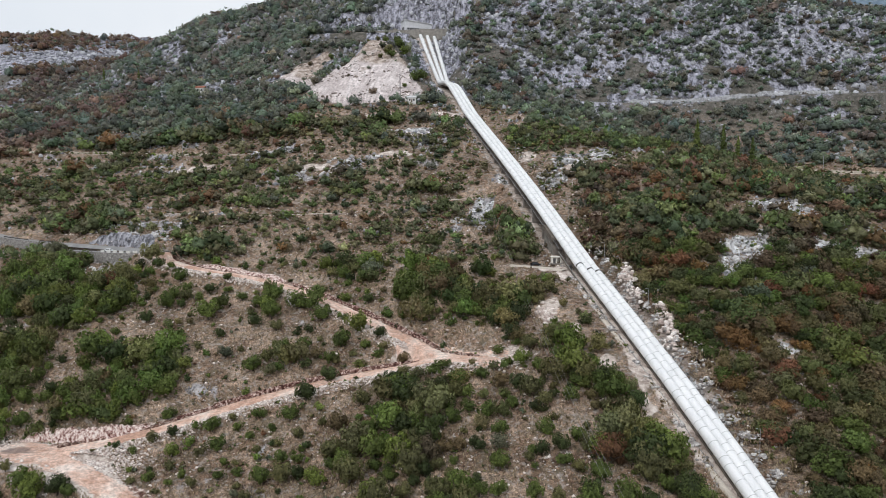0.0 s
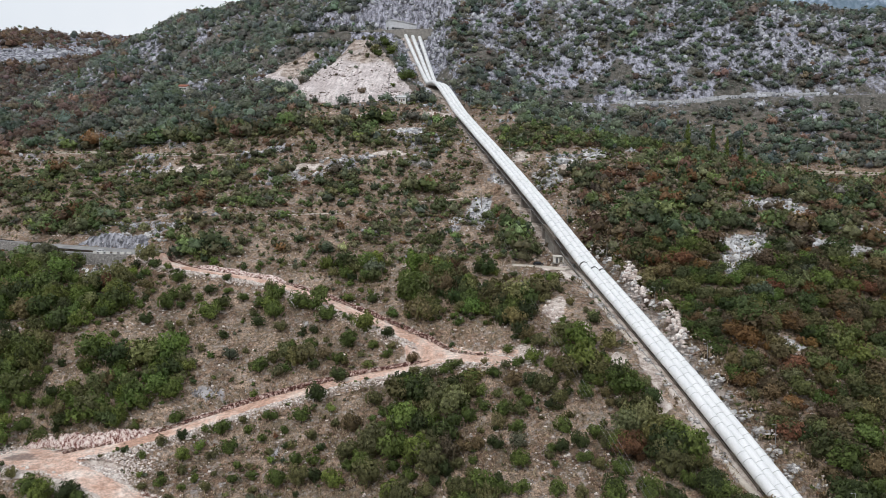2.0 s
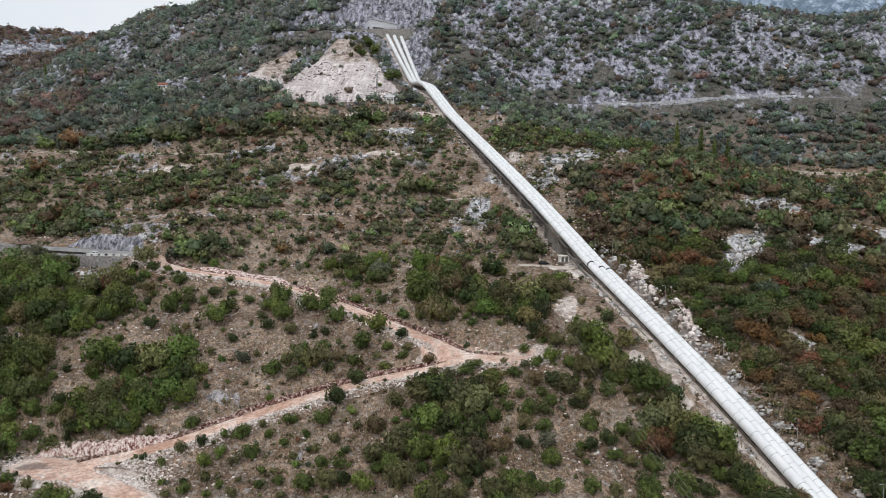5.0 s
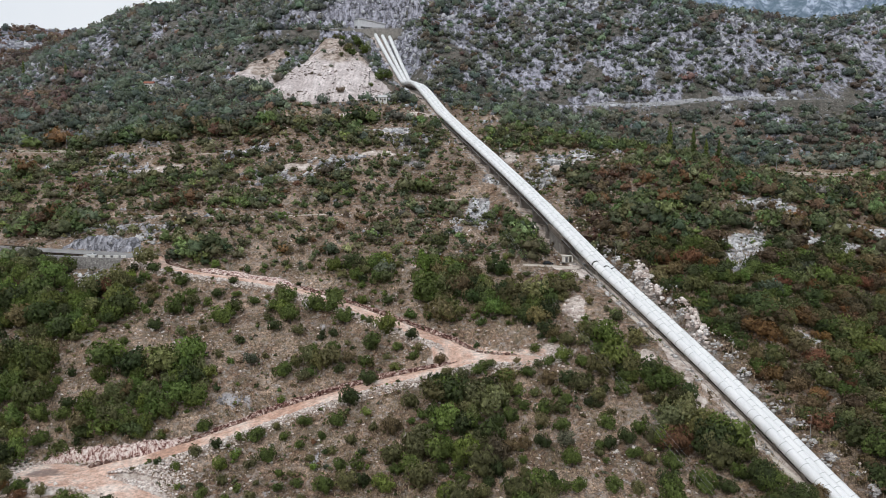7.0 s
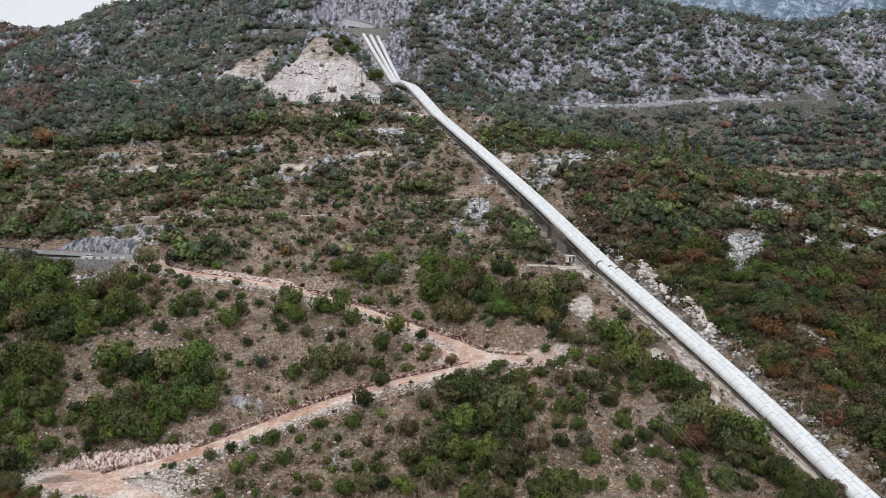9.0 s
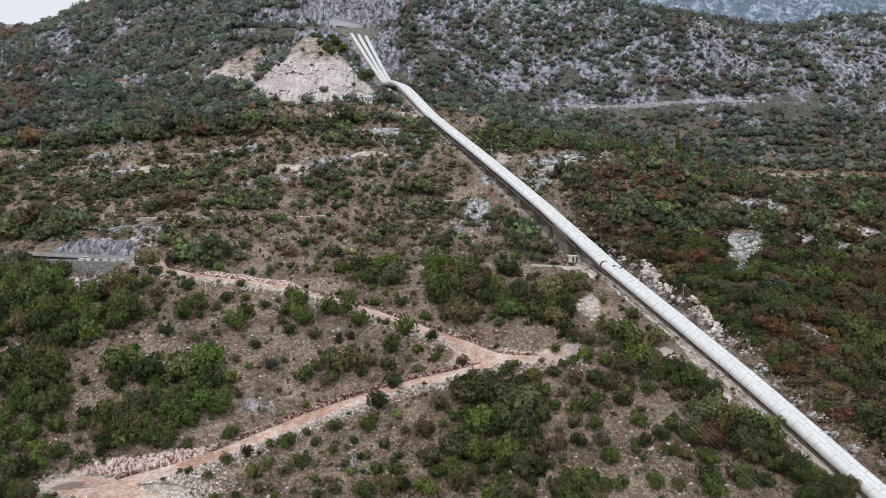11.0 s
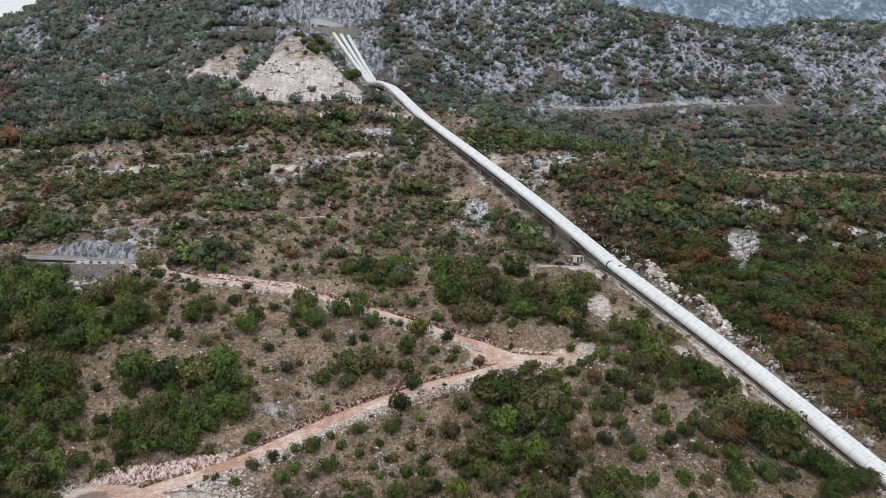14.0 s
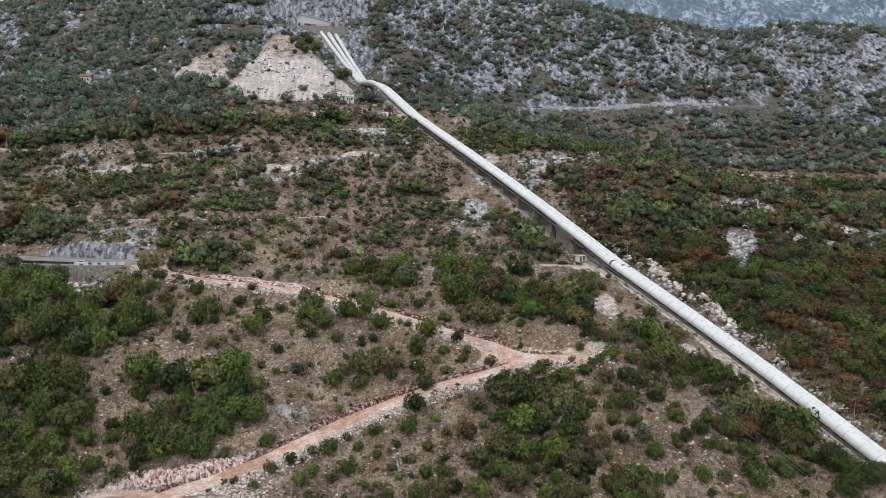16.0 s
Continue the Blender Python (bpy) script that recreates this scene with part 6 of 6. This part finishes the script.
def car(x, y, z, turn, paint, label, tall=1.5):
    ob = thing("car", pose(x, y, z, 0, 0, turn), label, "car", "parked cars")
    side = [(-2.15, 0.32), (-2.18, 0.72), (-2.05, 0.98), (-1.75, 1.02), (-1.35, tall - 0.06), (-0.9, tall), (0.45, tall), (0.75, tall - 0.08), (1.25, 1.03), (1.85, 0.9), (2.12, 0.72), (2.15, 0.32)]
    bm = bmesh.new()
    rows = []
    for yy, pull in ((-0.88, 0), (0.88, 0)):
        rows.append([bm.verts.new((px, yy * (0.8 if pz > 1.1 else 1.0), pz)) for px, pz in side])
    n = len(side)
    bm.faces.new(rows[0])
    bm.faces.new(rows[1][::-1])
    for k in range(n):
        bm.faces.new((rows[0][k], rows[1][k], rows[1][(k + 1) % n], rows[0][(k + 1) % n]))
    bmesh.ops.recalc_face_normals(bm, faces=bm.faces)
    bmesh.ops.bevel(bm, geom=list(bm.edges), offset=0.05, segments=2, affect="EDGES", profile=0.5)
    part("body", bm, paint, ob, smoothing=False)
    for s in (-1, 1):
        glass = bmesh.new()
        pts = [(-1.42, 1.04), (-1.18, tall - 0.12), (0.5, tall - 0.12), (0.98, 1.05)]
        a = [glass.verts.new((px, s * (0.9 if pz < 1.1 else 0.75), pz)) for px, pz in pts]
        b = [glass.verts.new((px, s * (0.85 if pz < 1.1 else 0.7), pz)) for px, pz in pts]
        glass.faces.new(a)
        glass.faces.new(b[::-1])
        for k in range(4):
            glass.faces.new((a[k], b[k], b[(k + 1) % 4], a[(k + 1) % 4]))
        bmesh.ops.recalc_face_normals(glass, faces=glass.faces)
        part("side_window", glass, M_GLASS, ob)
        for px in (-1.35, 1.35):
            wheel = part("wheel", rod(bmesh.new(), (px, s * 0.7, 0.33), (px, s * 0.92, 0.33), 0.33, 0.33, 16), M_TYRE, ob)
            part("rim", rod(bmesh.new(), (px, s * 0.9, 0.33), (px, s * 0.94, 0.33), 0.2, 0.18, 12), M_GALV, wheel)
    for name, p0, p1 in (("windscreen", (0.72, tall - 0.1), (1.24, 1.06)), ("rear_window", (-1.36, tall - 0.12), (-1.72, 1.06))):
        glass = bmesh.new()
        q = []
        for px, pz, half in ((p0[0], p0[1], 0.62), (p1[0], p1[1], 0.78)):
            lift = 0.05 if px > 0 else -0.05
            q.append([glass.verts.new((px + lift, yy, pz + 0.02)) for yy in (-half, half)])
        glass.faces.new((q[0][0], q[0][1], q[1][1], q[1][0]))
        bmesh.ops.solidify(glass, geom=list(glass.faces), thickness=0.03)
        part(name, glass, M_GLASS, ob)
    for px, name in ((2.14, "headlight"), (-2.15, "tail_light")):
        for s in (-1, 1):
            part(name, boxed(px - 0.05, s * 0.62 - 0.17, 0.66, px + 0.05, s * 0.62 + 0.17, 0.82, bevel=0.02), M_GLASS if px < 0 else M_GALV, ob)


car(43.4, 296.2, level(43.4, 296.2) + 0.3, 8, M_CARBLACK, "black estate car parked on the gravel beside the pipes", 1.62)
k = int(np.argmin(np.hypot(LINES["asphalt"][:, 0] + 128, LINES["asphalt"][:, 1] - 308)))
ax, ay, az = LINES["asphalt"][k]
car(ax - 0.5, ay - 0.6, az + 0.1, -22, M_CARWHITE, "white car parked where the dirt road leaves the asphalt")


# ---------------- walls along the asphalt road ----------------
def retaining_wall(way, x0, x1, shift, top, deep, blocks):
    line = LINES[way]
    sel = line[(line[:, 0] > x0) & (line[:, 0] < x1)]
    d = np.gradient(sel[:, :2], axis=0)
    d /= np.linalg.norm(d, axis=1)[:, None]
    south = np.column_stack([d[:, 1], -d[:, 0]])
    bm = bmesh.new()
    rings = []
    for p, s in zip(sel, south):
        ring = []
        for off, z in ((shift, top), (shift + 0.6, top), (shift + 1.3, -deep), (shift, -deep)):
            ring.append(bm.verts.new((p[0] + s[0] * off, p[1] + s[1] * off, p[2] + z)))
        rings.append(ring)
    for a, b in zip(rings[:-1], rings[1:]):
        for k in range(4):
            bm.faces.new((a[k], b[k], b[(k + 1) % 4], a[(k + 1) % 4]))
    bm.faces.new(rings[0])
    bm.faces.new(rings[-1][::-1])
    bmesh.ops.recalc_face_normals(bm, faces=bm.faces)
    wall = part("retaining_wall", bm, M_STONEWALL)
    tagged(wall, "grey stone retaining wall below the asphalt road", "wall", kind="structure")
    if blocks is not None:
        me = None
        for k in range(0, len(sel)):
            p, s = sel[k], south[k]
            if p[0] < blocks:
                continue
            if me is None:
                ob = part("parapet_block", boxed(-1.0, -0.28, 0, 1.0, 0.28, 1.1, bevel=0.06), M_WHITE, wall, "white-painted parapet block")
                me = ob.data
            else:
                ob = new("parapet_block", me)
                ob.parent = wall
            ob.matrix_basis = pose(p[0] + s[0] * (shift + 0.3), p[1] + s[1] * (shift + 0.3), p[2] + top, 0, 0, math.degrees(math.atan2(d[k, 1], d[k, 0])))


retaining_wall("layby", -172, -134, 2.7, 0.15, 5.0, -152)
retaining_wall("asphalt", -246, -178, 3.4, 0.35, 5.2, None)


def guard_rail(way, x0, x1, shift, lift, label):
    """A dark rail on posts that stand on the crown of a wall beside a road."""
    line = LINES[way]
    sel = line[(line[:, 0] > x0) & (line[:, 0] < x1)]
    d = np.gradient(sel[:, :2], axis=0)
    d /= np.linalg.norm(d, axis=1)[:, None]
    edge = np.column_stack([sel[:, 0] + d[:, 1] * shift, sel[:, 1] - d[:, 0] * shift, sel[:, 2] + lift])
    rail = thing("guard_rail", Matrix.Identity(4), label, "guard rail", "guard rails")
    part("rail_strip", sweep(edge, rectangle(0.1, 0.42), 0, 0.72), M_GIRDER, rail)
    for p in edge:
        part("rail_post", boxed(p[0] - 0.06, p[1] + 0.05, p[2] - 0.4, p[0] + 0.06, p[1] + 0.17, p[2] + 0.85), M_GIRDER, rail)


guard_rail("layby", -174, -152, 2.9, 0.1, "dark steel guard rail along the layby wall")
guard_rail("asphalt", -229, -208, 3.7, 0.3, "dark steel guard rail on the roadside wall")
guard_rail("asphalt", -199, -186, 3.7, 0.3, "dark steel guard rail on the roadside wall")
car(-150, 306.0, 69.6, 165, M_CARWHITE, "white hatchback standing in the asphalt layby")


def post_row(x0, x1, y0, y1):
    """White bollards along the edge of a way at the foot of the woods."""
    n = int((x1 - x0) / 2.6)
    me = None
    for k in range(n):
        x, y = x0 + (x1 - x0) * k / (n - 1), y0 + (y1 - y0) * k / (n - 1)
        if me is None:
            ob = part("bollard", boxed(-0.28, -0.2, -0.6, 0.28, 0.2, 1.25, bevel=0.05), M_WHITE)
            me = ob.data
        else:
            ob = new("bollard", me)
        ob.matrix_basis = pose(x, y, level(x, y), 0, 0, -4)
        tagged(ob, "short white-painted stone bollard at the edge of the woods", "bollard", "bollards below the woods")


post_row(-258, -196, 474, 471)


# ---------------- upper station, house and hut ----------------
def station():
    ob = thing("station_building", pose(-72.6, 632.4, 230.4, 0, 0, 28), "long pale grey station building above the pipes", "building")
    roof = bmesh.new()
    pts = [(-0.6, 11.6), (25.6, 9.2), (25.6, 9.7), (-0.6, 12.1)]
    a = [roof.verts.new((px, -0.7, pz)) for px, pz in pts]
    b = [roof.verts.new((px, 10.7, pz)) for px, pz in pts]
    roof.faces.new(a)
    roof.faces.new(b[::-1])
    for k in range(4):
        roof.faces.new((a[k], b[k], b[(k + 1) % 4], a[(k + 1) % 4]))
    bmesh.ops.recalc_face_normals(roof, faces=roof.faces)
    part("roof", roof, M_METALROOF, ob, "pale sheet roof")
    wall = boxed(0, 0, -1, 25, 10, 11.7)
    for v in wall.verts:
        if v.co.z > 5:
            v.co.z -= v.co.x * 0.094
    part("wall", wall, M_GREYWALL, ob)
    for k in range(5):
        frame_part = part("window", boxed(2.2 + k * 2.2, -0.06, 3.6, 4.1 + k * 2.2, 0.02, 5.2), M_STEEL, ob)
        part("pane", boxed(2.3 + k * 2.2, -0.1, 3.7, 4.0 + k * 2.2, -0.06, 5.1), M_GLASS, frame_part)
    part("door", boxed(16, -0.08, 0, 19, 0.02, 3.6), M_STEEL, ob, "dark steel door")
    part("side_window", boxed(-0.08, 3, 4, 0.02, 7, 6), M_GLASS, ob)


station()
wall = bmesh.new()
pts = [(-150, 622.5), (-120, 622), (-85, 621.8), (-66, 621.6), (-62, 620.4), (-34, 621), (-28, 630)]
rings = []
for (x, y) in pts:
    top = 231.2 if x > -110 else 230.0
    rings.append([wall.verts.new((x + 0.0, y, z)) for z in (top, 217)] + [wall.verts.new((x, y + 1.4, z)) for z in (217, top)])
for a, b in zip(rings[:-1], rings[1:]):
    for k in range(4):
        wall.faces.new((a[k], b[k], b[(k + 1) % 4], a[(k + 1) % 4]))
wall.faces.new(rings[0])
wall.faces.new(rings[-1][::-1])
bmesh.ops.recalc_face_normals(wall, faces=wall.faces)
tagged(part("terrace_wall", wall, M_CONCRETE), "grey concrete wall holding the station terrace", "wall", kind="structure")
parapet = thing("terrace_railing", Matrix.Identity(4), "low railing on the terrace wall", "railing")
for x in np.arange(-108, -36, 3.0):
    part("railing_post", boxed(x - 0.06, 622.0, 231.0, x + 0.06, 622.12, 232.3), M_STEEL, parapet)
part("railing_bar", boxed(-108, 622.0, 232.2, -36, 622.1, 232.32), M_STEEL, parapet)


def cottage(name, x, y, z, turn, w, l, h, label, roof_material):
    ob = thing(name, pose(x, y, z, 0, 0, turn), label, "house")
    part("wall", boxed(-l / 2, -w / 2, -1.5, l / 2, w / 2, h), M_WHITE, ob)
    roof = bmesh.new()
    pts = [(-w / 2 - 0.4, h - 0.15), (0, h + w * 0.3), (w / 2 + 0.4, h - 0.15), (w / 2 + 0.4, h + 0.1), (0, h + w * 0.3 + 0.28), (-w / 2 - 0.4, h + 0.1)]
    a = [roof.verts.new((-l / 2 - 0.4, py, pz)) for py, pz in pts]
    b = [roof.verts.new((l / 2 + 0.4, py, pz)) for py, pz in pts]
    for k in range(6):
        roof.faces.new((a[k], b[k], b[(k + 1) % 6], a[(k + 1) % 6]))
    roof.faces.new(a)
    roof.faces.new(b[::-1])
    bmesh.ops.recalc_face_normals(roof, faces=roof.faces)
    part("roof", roof, roof_material, ob)
    part("gable", boxed(-l / 2, -w / 4, h, l / 2, w / 4, h + w * 0.14), M_WHITE, ob)
    for px in (-l / 4, l / 4):
        part("window", boxed(px - 0.5, -w / 2 - 0.05, 1.1, px + 0.5, -w / 2 + 0.02, 2.3), M_GLASS, ob)
    part("door", boxed(-0.45, -w / 2 - 0.05, 0, 0.45, -w / 2 + 0.02, 2.05), M_WOOD, ob)


cottage("house", -215.5, 538, level(-215.5, 538) + 1.2, 6, 5.0, 6.5, 3.4, "small house with a red tiled roof among the trees", M_ROOFTILE)
cottage("hut", -39.5, 477.5, level(-39.5, 477.5) + 0.6, 10, 4.0, 5.5, 3.2, "small white hut with a sheet roof below the spoil", M_METALROOF)


# ---------------- poles, lamps and wires ----------------
def utility_pole(x, y, h, label="slender wooden utility pole with a crossarm beside the road", material=M_WOOD):
    ob = thing("utility_pole", pose(x, y, level(x, y), 0, 0, 20), label, "pole", "utility poles")
    part("pole", rod(bmesh.new(), (0, 0, -0.6), (0, 0, h), 0.19, 0.13, 10), material, ob)
    arm = part("crossarm", boxed(-0.9, -0.07, h - 0.75, 0.9, 0.07, h - 0.6), M_STEEL, ob)
    for px in (-0.8, 0, 0.8):
        part("insulator", rod(bmesh.new(), (px, 0, h - 0.6), (px, 0, h - 0.32), 0.06, 0.045, 8), M_WHITE, arm)


for x, y, h in ((-172, 421.5, 8.6), (-231, 446.5, 8.8), (-119.5, 413.5, 7.5), (-56, 413, 7), (89, 365, 11.5), (113, 361, 11), (215.5, 468.5, 10.5), (272.5, 504, 9.5), (326, 600, 9.5), (18, 352, 8.5)):
    utility_pole(x, y, h, material=M_GALV if h > 8 and y > 400 else M_WOOD, label="grey utility pole with a crossarm beside the track" if h > 8 and y > 400 else "slender wooden utility pole with a crossarm on the slope")


def lattice_mast(x, y, h):
    ob = thing("lattice_mast", pose(x, y, level(x, y), 0, 0, 15), "thin steel lattice mast at the foot of the spoil", "mast")
    for sx, sy in ((-1, -1), (1, -1), (1, 1), (-1, 1)):
        part("leg", rod(bmesh.new(), (sx * 0.75, sy * 0.75, -0.5), (sx * 0.22, sy * 0.22, h), 0.07, 0.05, 6), M_STEEL, ob)
    for k in range(12):
        z0, z1 = h * k / 12, h * (k + 1) / 12
        w0, w1 = 0.75 - 0.53 * k / 12, 0.75 - 0.53 * (k + 1) / 12
        bm = bmesh.new()
        s = 1 if k % 2 else -1
        rod(bm, (-w0 * s, -w0, z0), (w1 * s, -w1, z1), 0.04, 0.04, 5)
        rod(bm, (-w0 * s, w0, z0), (w1 * s, w1, z1), 0.04, 0.04, 5)
        part("brace", bm, M_STEEL, ob)
    part("crossarm", boxed(-1.6, -0.08, h - 1.0, 1.6, 0.08, h - 0.85), M_STEEL, ob)


lattice_mast(-48.3, 482, 18.5)


def street_lamp(x, y, h):
    ob = thing("street_lamp", pose(x, y, level(x, y), 0, 0, 19), "thin galvanised lamp post beside the white pipes", "lamp post", "lamp posts along the pipes")
    part("post", rod(bmesh.new(), (0, 0, -0.5), (0, 0, h), 0.09, 0.055, 8), M_GALV, ob)
    arm = part("arm", rod(bmesh.new(), (0, 0, h - 0.05), (-0.9, 0, h + 0.12), 0.04, 0.035, 6), M_GALV, ob)
    part("lamp_head", boxed(-1.35, -0.14, h + 0.04, -0.8, 0.14, h + 0.2, bevel=0.04), M_GALV, arm)
    part("base_plate", boxed(-0.22, -0.22, -0.1, 0.22, 0.22, 0.08), M_CONCRETE, ob)


for y in (172, 198, 228, 258, 293, 330, 368, 405, 441, 478):
    street_lamp(pipe_x(y) + 13.2, y, 7.4)


def wire(name, a, b, sag, radius=0.022):
    a, b = Vector(a), Vector(b)
    pts = [a.lerp(b, t) - Vector((0, 0, sag * 4 * t * (1 - t))) for t in np.linspace(0, 1, 25)]
    return tagged(part(name, tube(pts, radius, 5), M_WIRE), "thin grey overhead wire above the slope", "wire", "overhead wires")


top = level(18, 352) + 8.0
for k in range(3):
    off = -0.8 + 0.8 * k
    wire("overhead_wire", (18 + off, 352, top), (76.8 + off * 1.75, 112, top - 1.2245 * (top - 26.5) + 1.5 + 0.24 * k), 5.4)
for (xa, ya, ha), (xb, yb, hb) in (((-231, 446.5, 8.8), (-172, 421.5, 8.6)), ((-172, 421.5, 8.6), (-119.5, 413.5, 7.5))):
    wire("overhead_wire", (xa, ya, level(xa, ya) + ha - 0.3), (xb, yb, level(xb, yb) + hb - 0.3), 1.2, 0.015)


# ---------------- tall single trees ----------------
def single_tree(name, x, y, h, w, kind, label, seed, leaves=900, leaf=0.06, low=0.06):
    z = level(x, y)
    ob = thing(name, Matrix.LocRotScale((x, y, z - 0.2), Euler((0, 0, seed)), (w, w, h)), label, "tree")
    part("trunk", rod(bmesh.new(), (0, 0, -0.02), (0, 0, 0.9), 0.05, 0.012, 7), M_BARK, ob)
    rng = np.random.default_rng(seed)
    q, soft = crown_arrays(seed, leaves, leaf, 60, low)
    if name == "poplar":  # tufts stacked in a narrow spire
        q, soft = [], []
        for k in range(9):
            tris, bend = crown_arrays(seed + k, leaves // 6, 0.13, 9, -9)
            wide = (0.62, 0.9, 1.0, 1.0, 0.95, 0.85, 0.7, 0.5, 0.3)[k]
            q.append(tris * (wide, wide, 0.2) + (0, 0, 0.04 + 0.1 * k))
            soft.append(bend)
        q, soft = np.concatenate(q), np.concatenate(soft)
    crown = new("crown", leaf_mesh("crown", q, PALETTES[kind], soft))
    crown.parent = ob


for k, (x, y, h) in enumerate(((131, 420, 21), (146, 424, 22), (155, 428, 17), (164, 432, 19))):
    single_tree("poplar", x, y, h, 3.2, "green", "tall narrow poplar rising above the woods", 600 + k, 700, 0.16)
single_tree("cedar", 268, 424, 9, 17, "dark", "broad dark cedar with a flat crown", 611, 1500, 0.05)
for k, (x, y, h, w) in enumerate(((83.5, 177.5, 7.2, 7.5), (86.5, 171.5, 7.6, 8.5), (80.0, 170.5, 6.0, 7.0))):
    single_tree("tree", x, y, h, w, "dark" if k % 2 else "green", "dark bushy tree growing close beside the white pipes", 630 + k, 2600, 0.034)
for k, (x, y, h) in enumerate(((-360, 700, 15), (-422, 738, 16))):
    single_tree("poplar", x, y, h, 3.0, "green", "narrow poplar on the far slope", 620 + k, 400, 0.2)


# ---------------- the distant mountain ----------------
def mountain():
    xs, ys = np.linspace(-200, 4400, 150), np.linspace(2300, 3900, 80)
    gx, gy = np.meshgrid(xs, ys)
    x, y = gx.ravel(), gy.ravel()
    z = 250 + (y - 2300) * 0.95 + (layered(x, y, 700, 81, 6) - 0.5) * 520 + np.abs(layered(x, y * 0.5, 260, 83, 6) - 0.5) * 420
    z = np.where(y > 3500, z - (y - 3500) * 1.2, z)
    z[y < 2310] = -60
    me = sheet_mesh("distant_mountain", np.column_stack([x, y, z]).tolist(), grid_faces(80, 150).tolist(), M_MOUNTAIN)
    tagged(new("distant_mountain", me), "far grey limestone mountain with blue haze in its colour", "mountain", kind="structure")


mountain()
